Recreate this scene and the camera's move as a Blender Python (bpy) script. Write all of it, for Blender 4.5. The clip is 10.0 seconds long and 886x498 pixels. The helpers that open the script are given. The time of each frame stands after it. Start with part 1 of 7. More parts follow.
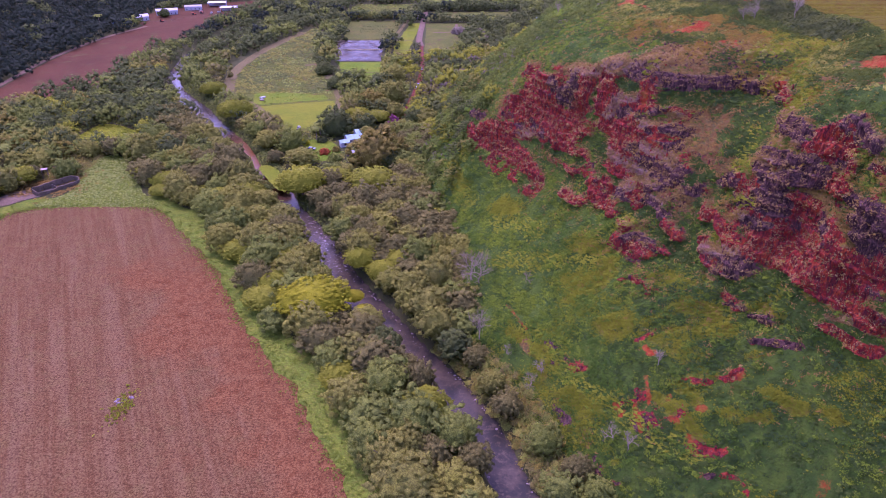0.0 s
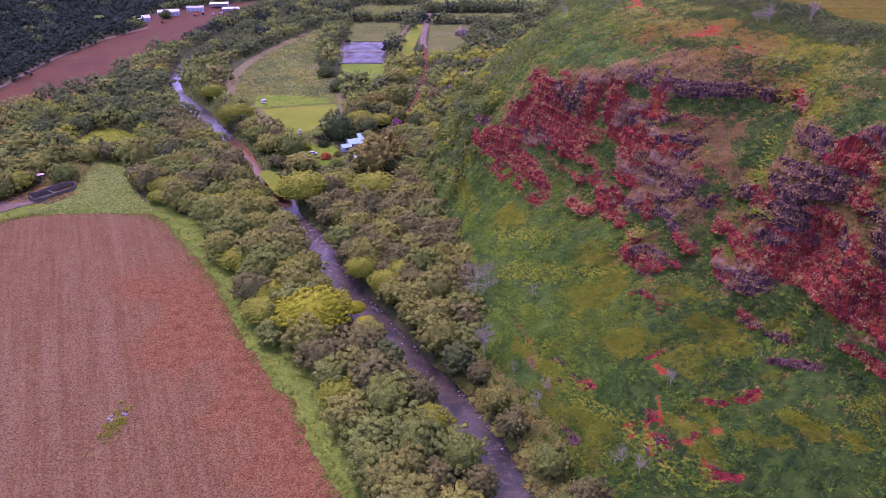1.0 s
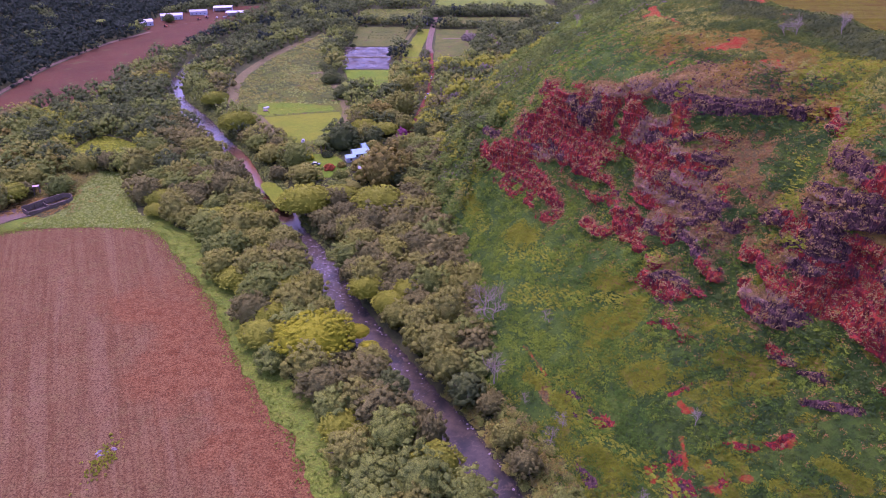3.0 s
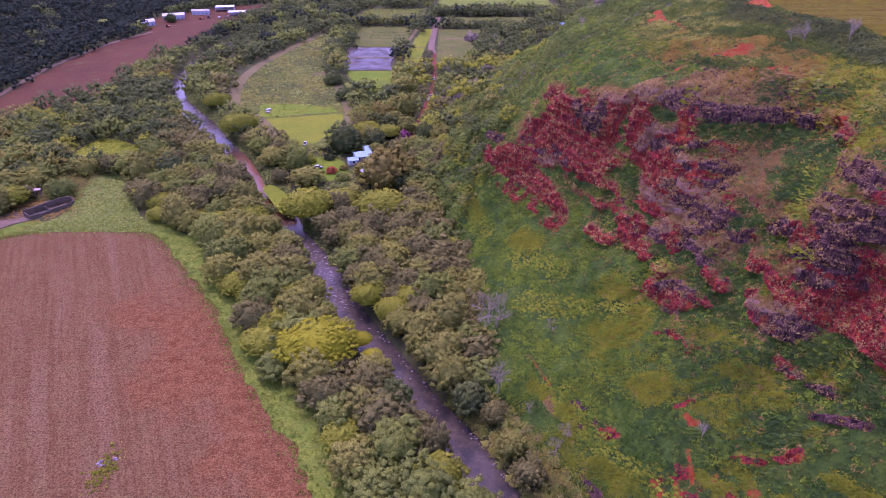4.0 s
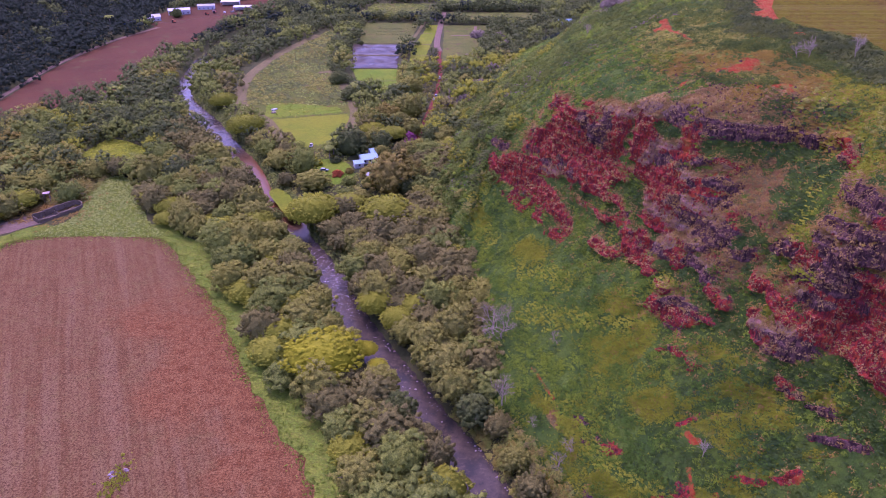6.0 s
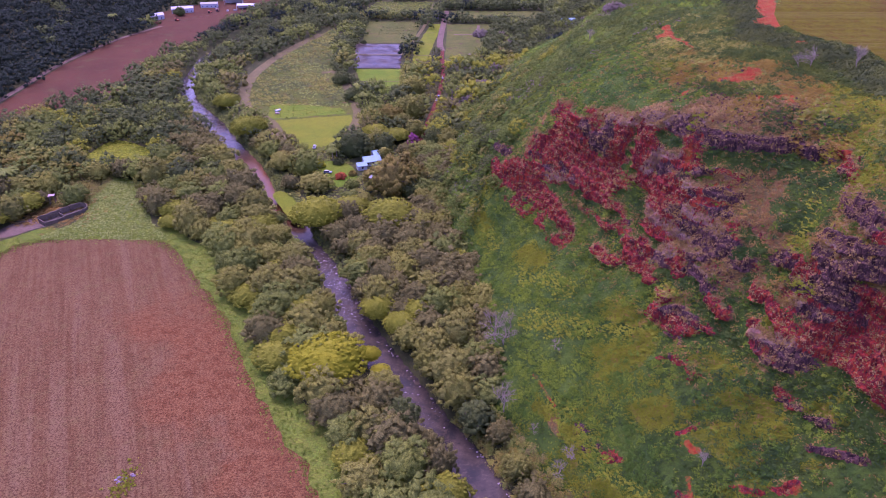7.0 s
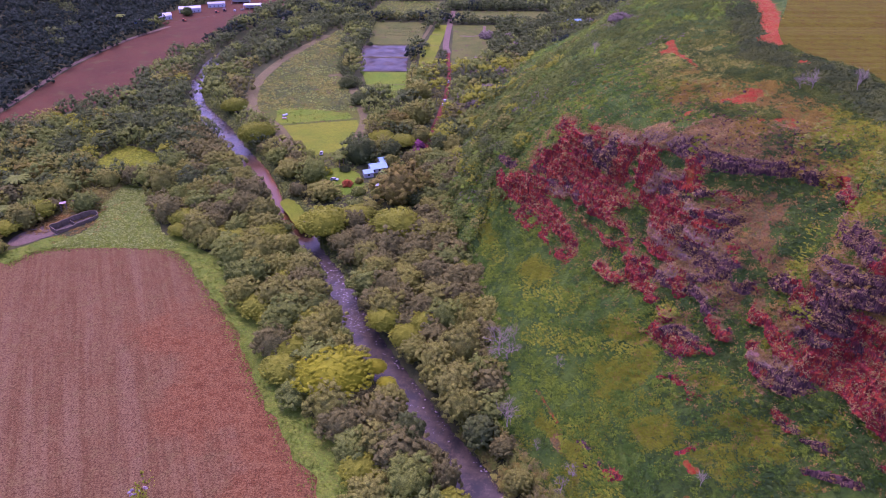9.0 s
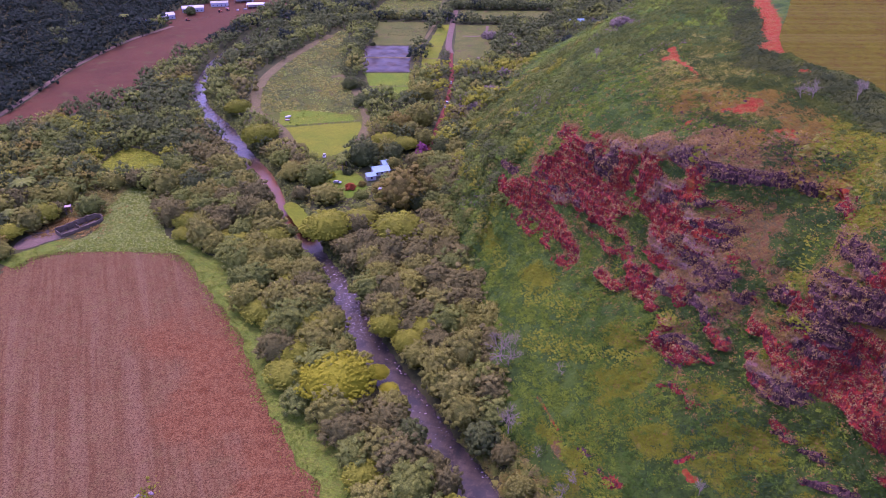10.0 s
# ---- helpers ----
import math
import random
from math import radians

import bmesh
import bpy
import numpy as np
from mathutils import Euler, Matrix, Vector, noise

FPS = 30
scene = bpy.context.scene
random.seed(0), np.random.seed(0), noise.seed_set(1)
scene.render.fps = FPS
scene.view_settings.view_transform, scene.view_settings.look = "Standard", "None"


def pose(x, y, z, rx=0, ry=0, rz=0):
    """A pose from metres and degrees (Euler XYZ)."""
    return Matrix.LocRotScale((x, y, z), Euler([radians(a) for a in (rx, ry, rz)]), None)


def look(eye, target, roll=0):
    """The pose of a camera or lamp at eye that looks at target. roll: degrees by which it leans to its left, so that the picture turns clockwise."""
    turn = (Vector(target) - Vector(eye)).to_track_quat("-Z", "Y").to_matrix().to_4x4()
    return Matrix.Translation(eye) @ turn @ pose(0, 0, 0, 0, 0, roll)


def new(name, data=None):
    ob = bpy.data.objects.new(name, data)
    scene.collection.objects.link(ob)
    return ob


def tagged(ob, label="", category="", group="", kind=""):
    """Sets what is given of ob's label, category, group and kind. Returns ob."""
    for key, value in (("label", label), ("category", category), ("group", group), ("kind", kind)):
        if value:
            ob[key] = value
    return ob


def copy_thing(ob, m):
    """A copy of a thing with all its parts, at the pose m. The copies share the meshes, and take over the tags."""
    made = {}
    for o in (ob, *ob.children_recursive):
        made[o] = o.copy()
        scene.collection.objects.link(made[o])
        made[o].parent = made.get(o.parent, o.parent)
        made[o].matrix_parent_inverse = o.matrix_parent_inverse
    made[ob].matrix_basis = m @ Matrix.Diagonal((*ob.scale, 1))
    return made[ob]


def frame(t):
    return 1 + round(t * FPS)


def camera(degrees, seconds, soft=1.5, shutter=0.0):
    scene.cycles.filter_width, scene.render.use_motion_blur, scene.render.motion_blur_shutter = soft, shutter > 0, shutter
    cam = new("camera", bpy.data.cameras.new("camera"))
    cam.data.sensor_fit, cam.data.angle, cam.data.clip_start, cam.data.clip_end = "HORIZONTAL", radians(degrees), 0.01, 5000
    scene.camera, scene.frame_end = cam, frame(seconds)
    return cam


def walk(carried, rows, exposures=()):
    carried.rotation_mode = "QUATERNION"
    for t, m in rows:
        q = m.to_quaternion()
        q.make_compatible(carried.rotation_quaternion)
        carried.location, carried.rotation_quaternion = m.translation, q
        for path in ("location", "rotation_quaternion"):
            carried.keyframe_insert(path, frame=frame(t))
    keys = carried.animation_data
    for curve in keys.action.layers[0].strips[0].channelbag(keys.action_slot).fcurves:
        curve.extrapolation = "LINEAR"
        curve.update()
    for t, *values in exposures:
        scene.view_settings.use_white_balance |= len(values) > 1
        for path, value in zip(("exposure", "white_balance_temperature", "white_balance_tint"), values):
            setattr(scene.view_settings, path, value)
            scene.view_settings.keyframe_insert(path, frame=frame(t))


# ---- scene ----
cam = camera(65.6, 10.0, 0.55)
METRES, EYE, TILT, LEAN, TURN = 50.0, 138.0, -28.8, 0.0, 0.0
ROWS = [
    (0.0, 0.0, 0.0, 0.0, 0.0, 0.0, -0.0),
    (0.5, -0.0017, 0.0656, 0.0354, 0.13, -0.01, -0.05),
    (1.0, -0.0036, 0.1357, 0.0744, 0.26, -0.01, -0.09),
    (1.5, -0.0061, 0.2075, 0.1152, 0.38, 0.04, -0.12),
    (2.0, -0.0105, 0.2724, 0.1517, 0.45, 0.17, -0.18),
    (2.5, -0.0176, 0.3261, 0.1817, 0.56, 0.14, -0.24),
    (4.0, -0.0366, 0.3977, 0.271, 0.8, -0.09, -0.36),
    (4.5, -0.0385, 0.3973, 0.303, 0.9, -0.28, -0.4),
    (5.0, -0.04, 0.3851, 0.3407, 0.97, -0.53, -0.46),
    (5.5, -0.0405, 0.3717, 0.3811, 1.08, -0.77, -0.51),
    (7.0, -0.0453, 0.3219, 0.5003, 1.37, -1.43, -0.7),
    (7.5, -0.0464, 0.3024, 0.5388, 1.47, -1.58, -0.76),
    (8.0, -0.0454, 0.284, 0.5809, 1.58, -1.73, -0.8),
    (8.5, -0.0443, 0.268, 0.6201, 1.7, -1.87, -0.89),
    (9.0, -0.0456, 0.2496, 0.6596, 1.82, -2.06, -0.92),
    (9.5, -0.0448, 0.2324, 0.6992, 1.93, -2.24, -0.95),
    (10.0, -0.0435, 0.2139, 0.7391, 2.03, -2.42, -0.99),
]
walk(cam, [(t, pose(0, 0, EYE, TILT, LEAN, TURN) @ pose(METRES * x, METRES * y, METRES * z, 90 + pitch, roll, yaw)) for t, x, y, z, yaw, pitch, roll in ROWS],
     exposures=[(0.0, 1.73, 5580, 92), (5.0, 1.68, 5570, 95), (10.0, 1.63, 5540, 95)])

# ---- light: a high hazy sun and the sky ----
SUN_ELEV, SUN_AZ = radians(62), radians(-34)   # azimuth from +y towards +x
sky_world = bpy.data.worlds.new("sky")
scene.world = sky_world
sky_world.use_nodes = True
wn = sky_world.node_tree
for nd in list(wn.nodes):
    wn.nodes.remove(nd)
w_out = wn.nodes.new("ShaderNodeOutputWorld")
w_bg = wn.nodes.new("ShaderNodeBackground")
w_sky = wn.nodes.new("ShaderNodeTexSky")
w_sky.sky_type, w_sky.sun_disc = "NISHITA", False
w_sky.sun_elevation, w_sky.sun_rotation = SUN_ELEV, SUN_AZ
w_sky.air_density, w_sky.dust_density, w_sky.ozone_density = 1.0, 2.5, 1.5
w_bg.inputs["Strength"].default_value = 0.15
wn.links.new(w_sky.outputs[0], w_bg.inputs[0])
wn.links.new(w_bg.outputs[0], w_out.inputs[0])
sun_data = bpy.data.lights.new("sun", "SUN")
sun_data.energy, sun_data.angle, sun_data.color = 0.5, radians(20), (1.0, 0.94, 0.8)
sun = new("sun", sun_data)
toward = Vector((math.cos(SUN_ELEV) * math.sin(SUN_AZ), math.cos(SUN_ELEV) * math.cos(SUN_AZ), math.sin(SUN_ELEV)))
sun.matrix_world = look(toward * 600, (0, 0, 0))


# ---- materials ----
ROW_TURN = radians(26.5)      # the furrows run with the field's long edge


class Nodes:
    """A short way to wire a material."""

    def __init__(self, name, rough=0.85, spec=0.25):
        self.mat = bpy.data.materials.new(name)
        self.mat.use_nodes = True
        self.t = self.mat.node_tree
        self.bsdf = self.t.nodes["Principled BSDF"]
        self.out = self.t.nodes["Material Output"]
        self.bsdf.inputs["Roughness"].default_value = rough
        self.bsdf.inputs["Specular IOR Level"].default_value = spec
        self.geo = self.add("ShaderNodeNewGeometry")
        self.pos = self.geo.outputs["Position"]

    def add(self, kind):
        return self.t.nodes.new(kind)

    def put(self, a, b):
        if isinstance(a, (int, float)):
            b.default_value = a
        elif isinstance(a, tuple):
            b.default_value = (*a, 1.0) if len(a) == 3 and len(b.default_value) == 4 else a
        else:
            self.t.links.new(a, b)

    def noise(self, scale, detail=3.0, rough=0.55, vec=None, dist=0.0):
        nd = self.add("ShaderNodeTexNoise")
        self.put(vec or self.pos, nd.inputs["Vector"])
        nd.inputs["Scale"].default_value, nd.inputs["Detail"].default_value = scale, detail
        nd.inputs["Roughness"].default_value, nd.inputs["Distortion"].default_value = rough, dist
        return nd.outputs["Fac"]

    def ramp(self, fac, lo, hi):
        nd = self.add("ShaderNodeMapRange")
        nd.interpolation_type = "SMOOTHSTEP"
        self.put(fac, nd.inputs["Value"])
        nd.inputs["From Min"].default_value, nd.inputs["From Max"].default_value = lo, hi
        return nd.outputs["Result"]

    def mix(self, fac, a, b, mode="MIX"):
        nd = self.add("ShaderNodeMix")
        nd.data_type, nd.blend_type = "RGBA", mode
        self.put(fac, nd.inputs[0])
        self.put(a, nd.inputs[6])
        self.put(b, nd.inputs[7])
        return nd.outputs[2]

    def math(self, op, a, b=0.0):
        nd = self.add("ShaderNodeMath")
        nd.operation = op
        self.put(a, nd.inputs[0])
        self.put(b, nd.inputs[1])
        return nd.outputs[0]

    def attr(self, name):
        nd = self.add("ShaderNodeAttribute")
        nd.attribute_name = name
        return nd.outputs["Fac"]

    def stretch(self, sx, sy, sz, rz=0.0):
        nd = self.add("ShaderNodeMapping")
        self.put(self.pos, nd.inputs["Vector"])
        nd.vector_type = "TEXTURE"
        nd.inputs["Rotation"].default_value = (0, 0, rz)
        nd.inputs["Scale"].default_value = (1 / sx, 1 / sy, 1 / sz)
        return nd.outputs[0]

    def bump(self, height, strength=0.5, distance=0.3):
        nd = self.add("ShaderNodeBump")
        nd.inputs["Strength"].default_value, nd.inputs["Distance"].default_value = strength, distance
        self.put(height, nd.inputs["Height"])
        self.put(nd.outputs[0], self.bsdf.inputs["Normal"])

    def colour(self, c):
        self.put(c, self.bsdf.inputs["Base Color"])
        return self.mat


def foliage(name, c_dark, c_mid, c_light, spread=0.5, through_leaf=0.4, patches=0.0, crisp=1.0, grain=1.0):
    """Leaves: each leaf clump its own shade, each plant its own lean to yellow or brown."""
    n = Nodes(name, 0.75, 0.1)
    per_leaf = n.geo.outputs["Random Per Island"]
    per_tree = n.add("ShaderNodeObjectInfo").outputs["Random"]
    big = n.noise(0.22, 3.0)
    c = n.mix(n.math("ADD", 0.5 - 0.5 * grain, n.math("MULTIPLY", n.ramp(per_leaf, 0.0, 1.0), grain)), c_dark, c_mid)
    lift = n.math("ADD", n.math("MULTIPLY", per_tree, spread), n.math("MULTIPLY", n.ramp(big, 0.3, 0.7), 1 - spread))
    c = n.mix(lift, c, c_light)
    wide = n.noise(0.055, 5.0, 0.6)
    c = n.mix(n.math("MULTIPLY", n.ramp(wide, 0.52, 0.68), patches), c, c_light)
    c = n.mix(n.math("MULTIPLY", n.ramp(wide, 0.5, 0.36), patches), c, c_dark)
    # shade between leaf clumps and brighter tips, put into the colour by fine noise
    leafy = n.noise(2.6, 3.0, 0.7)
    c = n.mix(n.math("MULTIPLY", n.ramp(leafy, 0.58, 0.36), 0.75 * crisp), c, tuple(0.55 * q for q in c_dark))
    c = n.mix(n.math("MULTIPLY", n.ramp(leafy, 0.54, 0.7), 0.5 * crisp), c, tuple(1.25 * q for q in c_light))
    n.bump(leafy, 0.55, 0.4)
    n.colour(c)
    tr = n.add("ShaderNodeBsdfTranslucent")
    n.put(c, tr.inputs["Color"])
    mx = n.add("ShaderNodeMixShader")
    mx.inputs[0].default_value = through_leaf
    n.t.links.new(n.bsdf.outputs[0], mx.inputs[1])
    n.t.links.new(tr.outputs[0], mx.inputs[2])
    n.t.links.new(mx.outputs[0], n.out.inputs[0])
    return n.mat


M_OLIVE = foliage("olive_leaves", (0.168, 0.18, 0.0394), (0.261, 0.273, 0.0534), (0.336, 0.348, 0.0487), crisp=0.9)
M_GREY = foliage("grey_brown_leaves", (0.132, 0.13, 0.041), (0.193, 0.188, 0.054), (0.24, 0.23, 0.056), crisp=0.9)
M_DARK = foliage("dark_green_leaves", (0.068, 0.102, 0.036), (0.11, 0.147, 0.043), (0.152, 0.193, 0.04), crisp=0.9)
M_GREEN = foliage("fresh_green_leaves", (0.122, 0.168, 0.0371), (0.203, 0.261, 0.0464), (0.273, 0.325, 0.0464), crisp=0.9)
# distance haze is put into this colour as a blue cast
M_FARWOOD = foliage("hazed_far_wood_leaves", (0.016, 0.031, 0.021), (0.025, 0.046, 0.027), (0.042, 0.067, 0.032), crisp=0.6)
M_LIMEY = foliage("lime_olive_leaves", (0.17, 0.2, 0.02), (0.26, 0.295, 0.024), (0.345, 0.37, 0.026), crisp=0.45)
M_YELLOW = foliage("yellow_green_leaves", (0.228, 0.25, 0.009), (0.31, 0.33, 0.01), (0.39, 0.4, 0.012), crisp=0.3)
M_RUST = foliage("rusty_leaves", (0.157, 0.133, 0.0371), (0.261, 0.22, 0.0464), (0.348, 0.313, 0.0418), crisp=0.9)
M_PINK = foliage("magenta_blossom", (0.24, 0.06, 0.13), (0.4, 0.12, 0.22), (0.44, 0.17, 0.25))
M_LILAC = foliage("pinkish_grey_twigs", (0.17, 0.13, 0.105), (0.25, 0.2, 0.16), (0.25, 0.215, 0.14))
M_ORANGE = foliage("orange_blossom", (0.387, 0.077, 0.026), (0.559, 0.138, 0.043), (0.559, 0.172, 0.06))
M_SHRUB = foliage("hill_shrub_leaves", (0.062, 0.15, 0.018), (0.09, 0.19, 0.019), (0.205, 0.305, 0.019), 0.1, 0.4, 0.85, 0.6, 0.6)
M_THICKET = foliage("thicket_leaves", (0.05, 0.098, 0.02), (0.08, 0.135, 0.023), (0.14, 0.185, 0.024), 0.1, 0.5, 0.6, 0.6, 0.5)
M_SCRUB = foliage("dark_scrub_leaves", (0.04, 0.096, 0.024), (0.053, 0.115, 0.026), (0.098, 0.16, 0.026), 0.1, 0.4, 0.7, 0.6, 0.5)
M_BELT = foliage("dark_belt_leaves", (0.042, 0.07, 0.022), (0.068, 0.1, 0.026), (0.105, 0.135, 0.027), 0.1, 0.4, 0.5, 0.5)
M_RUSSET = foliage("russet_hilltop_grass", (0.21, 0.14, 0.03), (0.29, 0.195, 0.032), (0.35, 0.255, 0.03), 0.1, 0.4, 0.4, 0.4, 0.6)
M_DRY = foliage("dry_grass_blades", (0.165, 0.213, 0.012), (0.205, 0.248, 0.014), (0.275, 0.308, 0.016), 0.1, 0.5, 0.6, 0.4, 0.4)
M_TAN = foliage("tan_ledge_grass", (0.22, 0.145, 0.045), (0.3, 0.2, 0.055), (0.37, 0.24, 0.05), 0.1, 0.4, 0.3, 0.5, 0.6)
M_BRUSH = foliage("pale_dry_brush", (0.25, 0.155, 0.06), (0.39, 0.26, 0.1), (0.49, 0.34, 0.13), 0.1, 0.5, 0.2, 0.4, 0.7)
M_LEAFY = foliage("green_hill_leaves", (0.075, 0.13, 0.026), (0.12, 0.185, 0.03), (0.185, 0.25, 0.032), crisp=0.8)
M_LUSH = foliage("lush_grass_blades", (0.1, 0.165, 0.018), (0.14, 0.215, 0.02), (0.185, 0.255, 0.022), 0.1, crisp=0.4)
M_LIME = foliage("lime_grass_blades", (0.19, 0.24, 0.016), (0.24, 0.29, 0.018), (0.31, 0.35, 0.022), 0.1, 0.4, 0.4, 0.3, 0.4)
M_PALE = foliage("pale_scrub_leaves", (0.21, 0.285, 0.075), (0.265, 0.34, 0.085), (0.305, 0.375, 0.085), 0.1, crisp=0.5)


def bark(name, a, b):
    n = Nodes(name, 0.9, 0.15)
    n.bump(n.noise(9.0), 0.5, 0.05)
    return n.colour(n.mix(n.noise(3.0), a, b))


M_BARK = bark("bark", (0.09, 0.065, 0.05), (0.19, 0.15, 0.12))
M_GREYBARK = bark("bleached_bark", (0.21, 0.17, 0.12), (0.33, 0.275, 0.2))


def soil_field():
    n = Nodes("tilled_red_soil", 0.97, 0.03)
    rows = n.noise(0.55, 4.0, 0.7, n.stretch(1.0, 0.02, 1.0, ROW_TURN))
    tracks = n.noise(0.16, 3.0, 0.6, n.stretch(1.0, 0.05, 1.0, ROW_TURN))
    clod = n.noise(1.8, 6.0, 0.85)
    patch = n.noise(0.05, 5.0, 0.65)
    c = n.mix(n.math("ADD", n.math("MULTIPLY", n.ramp(rows, 0.42, 0.58), 0.65), n.math("MULTIPLY", n.ramp(patch, 0.35, 0.65), 0.35)), (0.112, 0.058, 0.02), (0.148, 0.09, 0.034))
    c = n.mix(n.math("MULTIPLY", n.ramp(tracks, 0.5, 0.64), 0.6), c, (0.161, 0.106, 0.046))
    c = n.mix(n.math("MULTIPLY", n.ramp(n.noise(0.16, 5.0, 0.7), 0.48, 0.68), 0.6), c, (0.132, 0.098, 0.03))
    red = n.math("ADD", n.attr("red"), n.math("MULTIPLY", n.math("SUBTRACT", n.noise(0.13, 6.0, 0.7), 0.5), 1.5))
    mottle = n.mix(n.ramp(n.noise(0.3, 6.0, 0.75), 0.45, 0.6), (0.178, 0.08, 0.026), (0.125, 0.046, 0.014))
    c = n.mix(n.math("MULTIPLY", n.ramp(red, 0.05, 0.95), 0.95), c, mottle)
    spot = n.math("MULTIPLY", n.ramp(n.noise(0.33, 5.0, 0.7), 0.62, 0.7), n.ramp(n.attr("red"), 0.1, 0.3))
    c = n.mix(n.math("MULTIPLY", spot, 0.8), c, (0.105, 0.038, 0.01))
    c = n.mix(n.math("MULTIPLY", n.ramp(clod, 0.52, 0.42), 0.85), c, (0.058, 0.025, 0.011))
    c = n.mix(n.math("MULTIPLY", n.ramp(clod, 0.53, 0.62), 0.7), c, (0.205, 0.135, 0.058))
    n.bump(n.math("ADD", clod, n.math("MULTIPLY", rows, 0.6)), 0.8, 0.3)
    return n.colour(c)


def grass(name, a, b, c2, scale=0.08, bare=None):
    n = Nodes(name, 0.95, 0.06)
    c = n.mix(n.ramp(n.noise(scale, 4.0, 0.6), 0.35, 0.65), a, b)
    c = n.mix(n.math("MULTIPLY", n.ramp(n.noise(scale * 6, 4.0, 0.65), 0.45, 0.75), 0.7), c, c2)
    if bare:
        c = n.mix(n.ramp(n.noise(scale * 2.3, 4.0, 0.6), 0.55, 0.7), c, bare)
    fine = n.noise(1.6, 4.0, 0.7)
    c = n.mix(n.math("MULTIPLY", n.ramp(fine, 0.42, 0.62), 0.4), c, (0.03, 0.035, 0.012))
    c = n.mix(n.math("MULTIPLY", n.ramp(fine, 0.45, 0.34), 0.35), c, tuple(1.5 * q for q in b))
    n.bump(fine, 0.8, 0.3)
    return n.colour(c)


M_FIELD = soil_field()
M_FLOOR = grass("forest_floor", (0.04, 0.055, 0.018), (0.065, 0.07, 0.022), (0.075, 0.06, 0.028))
M_VERGE = grass("verge_grass", (0.088, 0.155, 0.014), (0.13, 0.178, 0.016), (0.145, 0.135, 0.024), 0.2)
M_PADDOCK = grass("rough_paddock", (0.06, 0.095, 0.012), (0.105, 0.12, 0.016), (0.045, 0.07, 0.01), 0.06, (0.125, 0.085, 0.03))
M_LAWN = grass("mown_lawn", (0.12, 0.17, 0.008), (0.165, 0.19, 0.01), (0.1, 0.15, 0.008), 0.05)
M_CROP = grass("crop_green", (0.085, 0.17, 0.008), (0.125, 0.185, 0.01), (0.07, 0.14, 0.008), 0.06)
M_LUSHGROUND = grass("lush_green", (0.1, 0.18, 0.008), (0.14, 0.185, 0.01), (0.07, 0.12, 0.008), 0.1)
M_FALLOW = grass("fallow_olive", (0.075, 0.1, 0.016), (0.11, 0.12, 0.022), (0.055, 0.085, 0.012), 0.05, (0.1, 0.075, 0.03))
M_TRACK = grass("dirt_track", (0.125, 0.108, 0.04), (0.155, 0.128, 0.052), (0.1, 0.11, 0.03), 0.1)
M_DUST = grass("pink_dust", (0.15, 0.105, 0.07), (0.18, 0.125, 0.085), (0.11, 0.08, 0.05), 0.2)
M_REDROAD = grass("red_dirt", (0.15, 0.036, 0.022), (0.175, 0.05, 0.03), (0.115, 0.036, 0.024), 0.12)
M_FARFIELD = grass("far_red_field", (0.078, 0.03, 0.014), (0.1, 0.039, 0.017), (0.095, 0.055, 0.02), 0.02, (0.09, 0.065, 0.02))


def straw_field():
    """Dry grass with a lime-yellow margin and brown stripes further in."""
    n = Nodes("straw_yellow_field", 0.95, 0.03)
    edge = n.math("ADD", n.attr("inward"), n.math("MULTIPLY", n.math("SUBTRACT", n.noise(0.05, 6.0, 0.7), 0.5), 0.9))
    a = n.mix(n.ramp(n.noise(0.3, 6.0, 0.75), 0.38, 0.62), (0.092, 0.088, 0.005), (0.08, 0.062, 0.005))
    b = n.mix(n.ramp(n.noise(0.22, 6.0, 0.75, n.stretch(0.35, 1.0, 1.0, radians(-20))), 0.4, 0.6), (0.084, 0.05, 0.008), (0.074, 0.056, 0.006))
    c = n.mix(n.ramp(edge, 0.3, 0.55), a, b)
    tuft = n.noise(0.9, 6.0, 0.8)
    c = n.mix(n.math("MULTIPLY", n.ramp(tuft, 0.5, 0.66), 0.6), c, (0.0288, 0.0256, 0.0096))
    c = n.mix(n.math("MULTIPLY", n.ramp(n.noise(0.3, 6.0, 0.75), 0.58, 0.68), 0.5), c, (0.0944, 0.0296, 0.016))
    n.bump(tuft, 0.7, 0.4)
    return n.colour(c)


M_STRAW = straw_field()


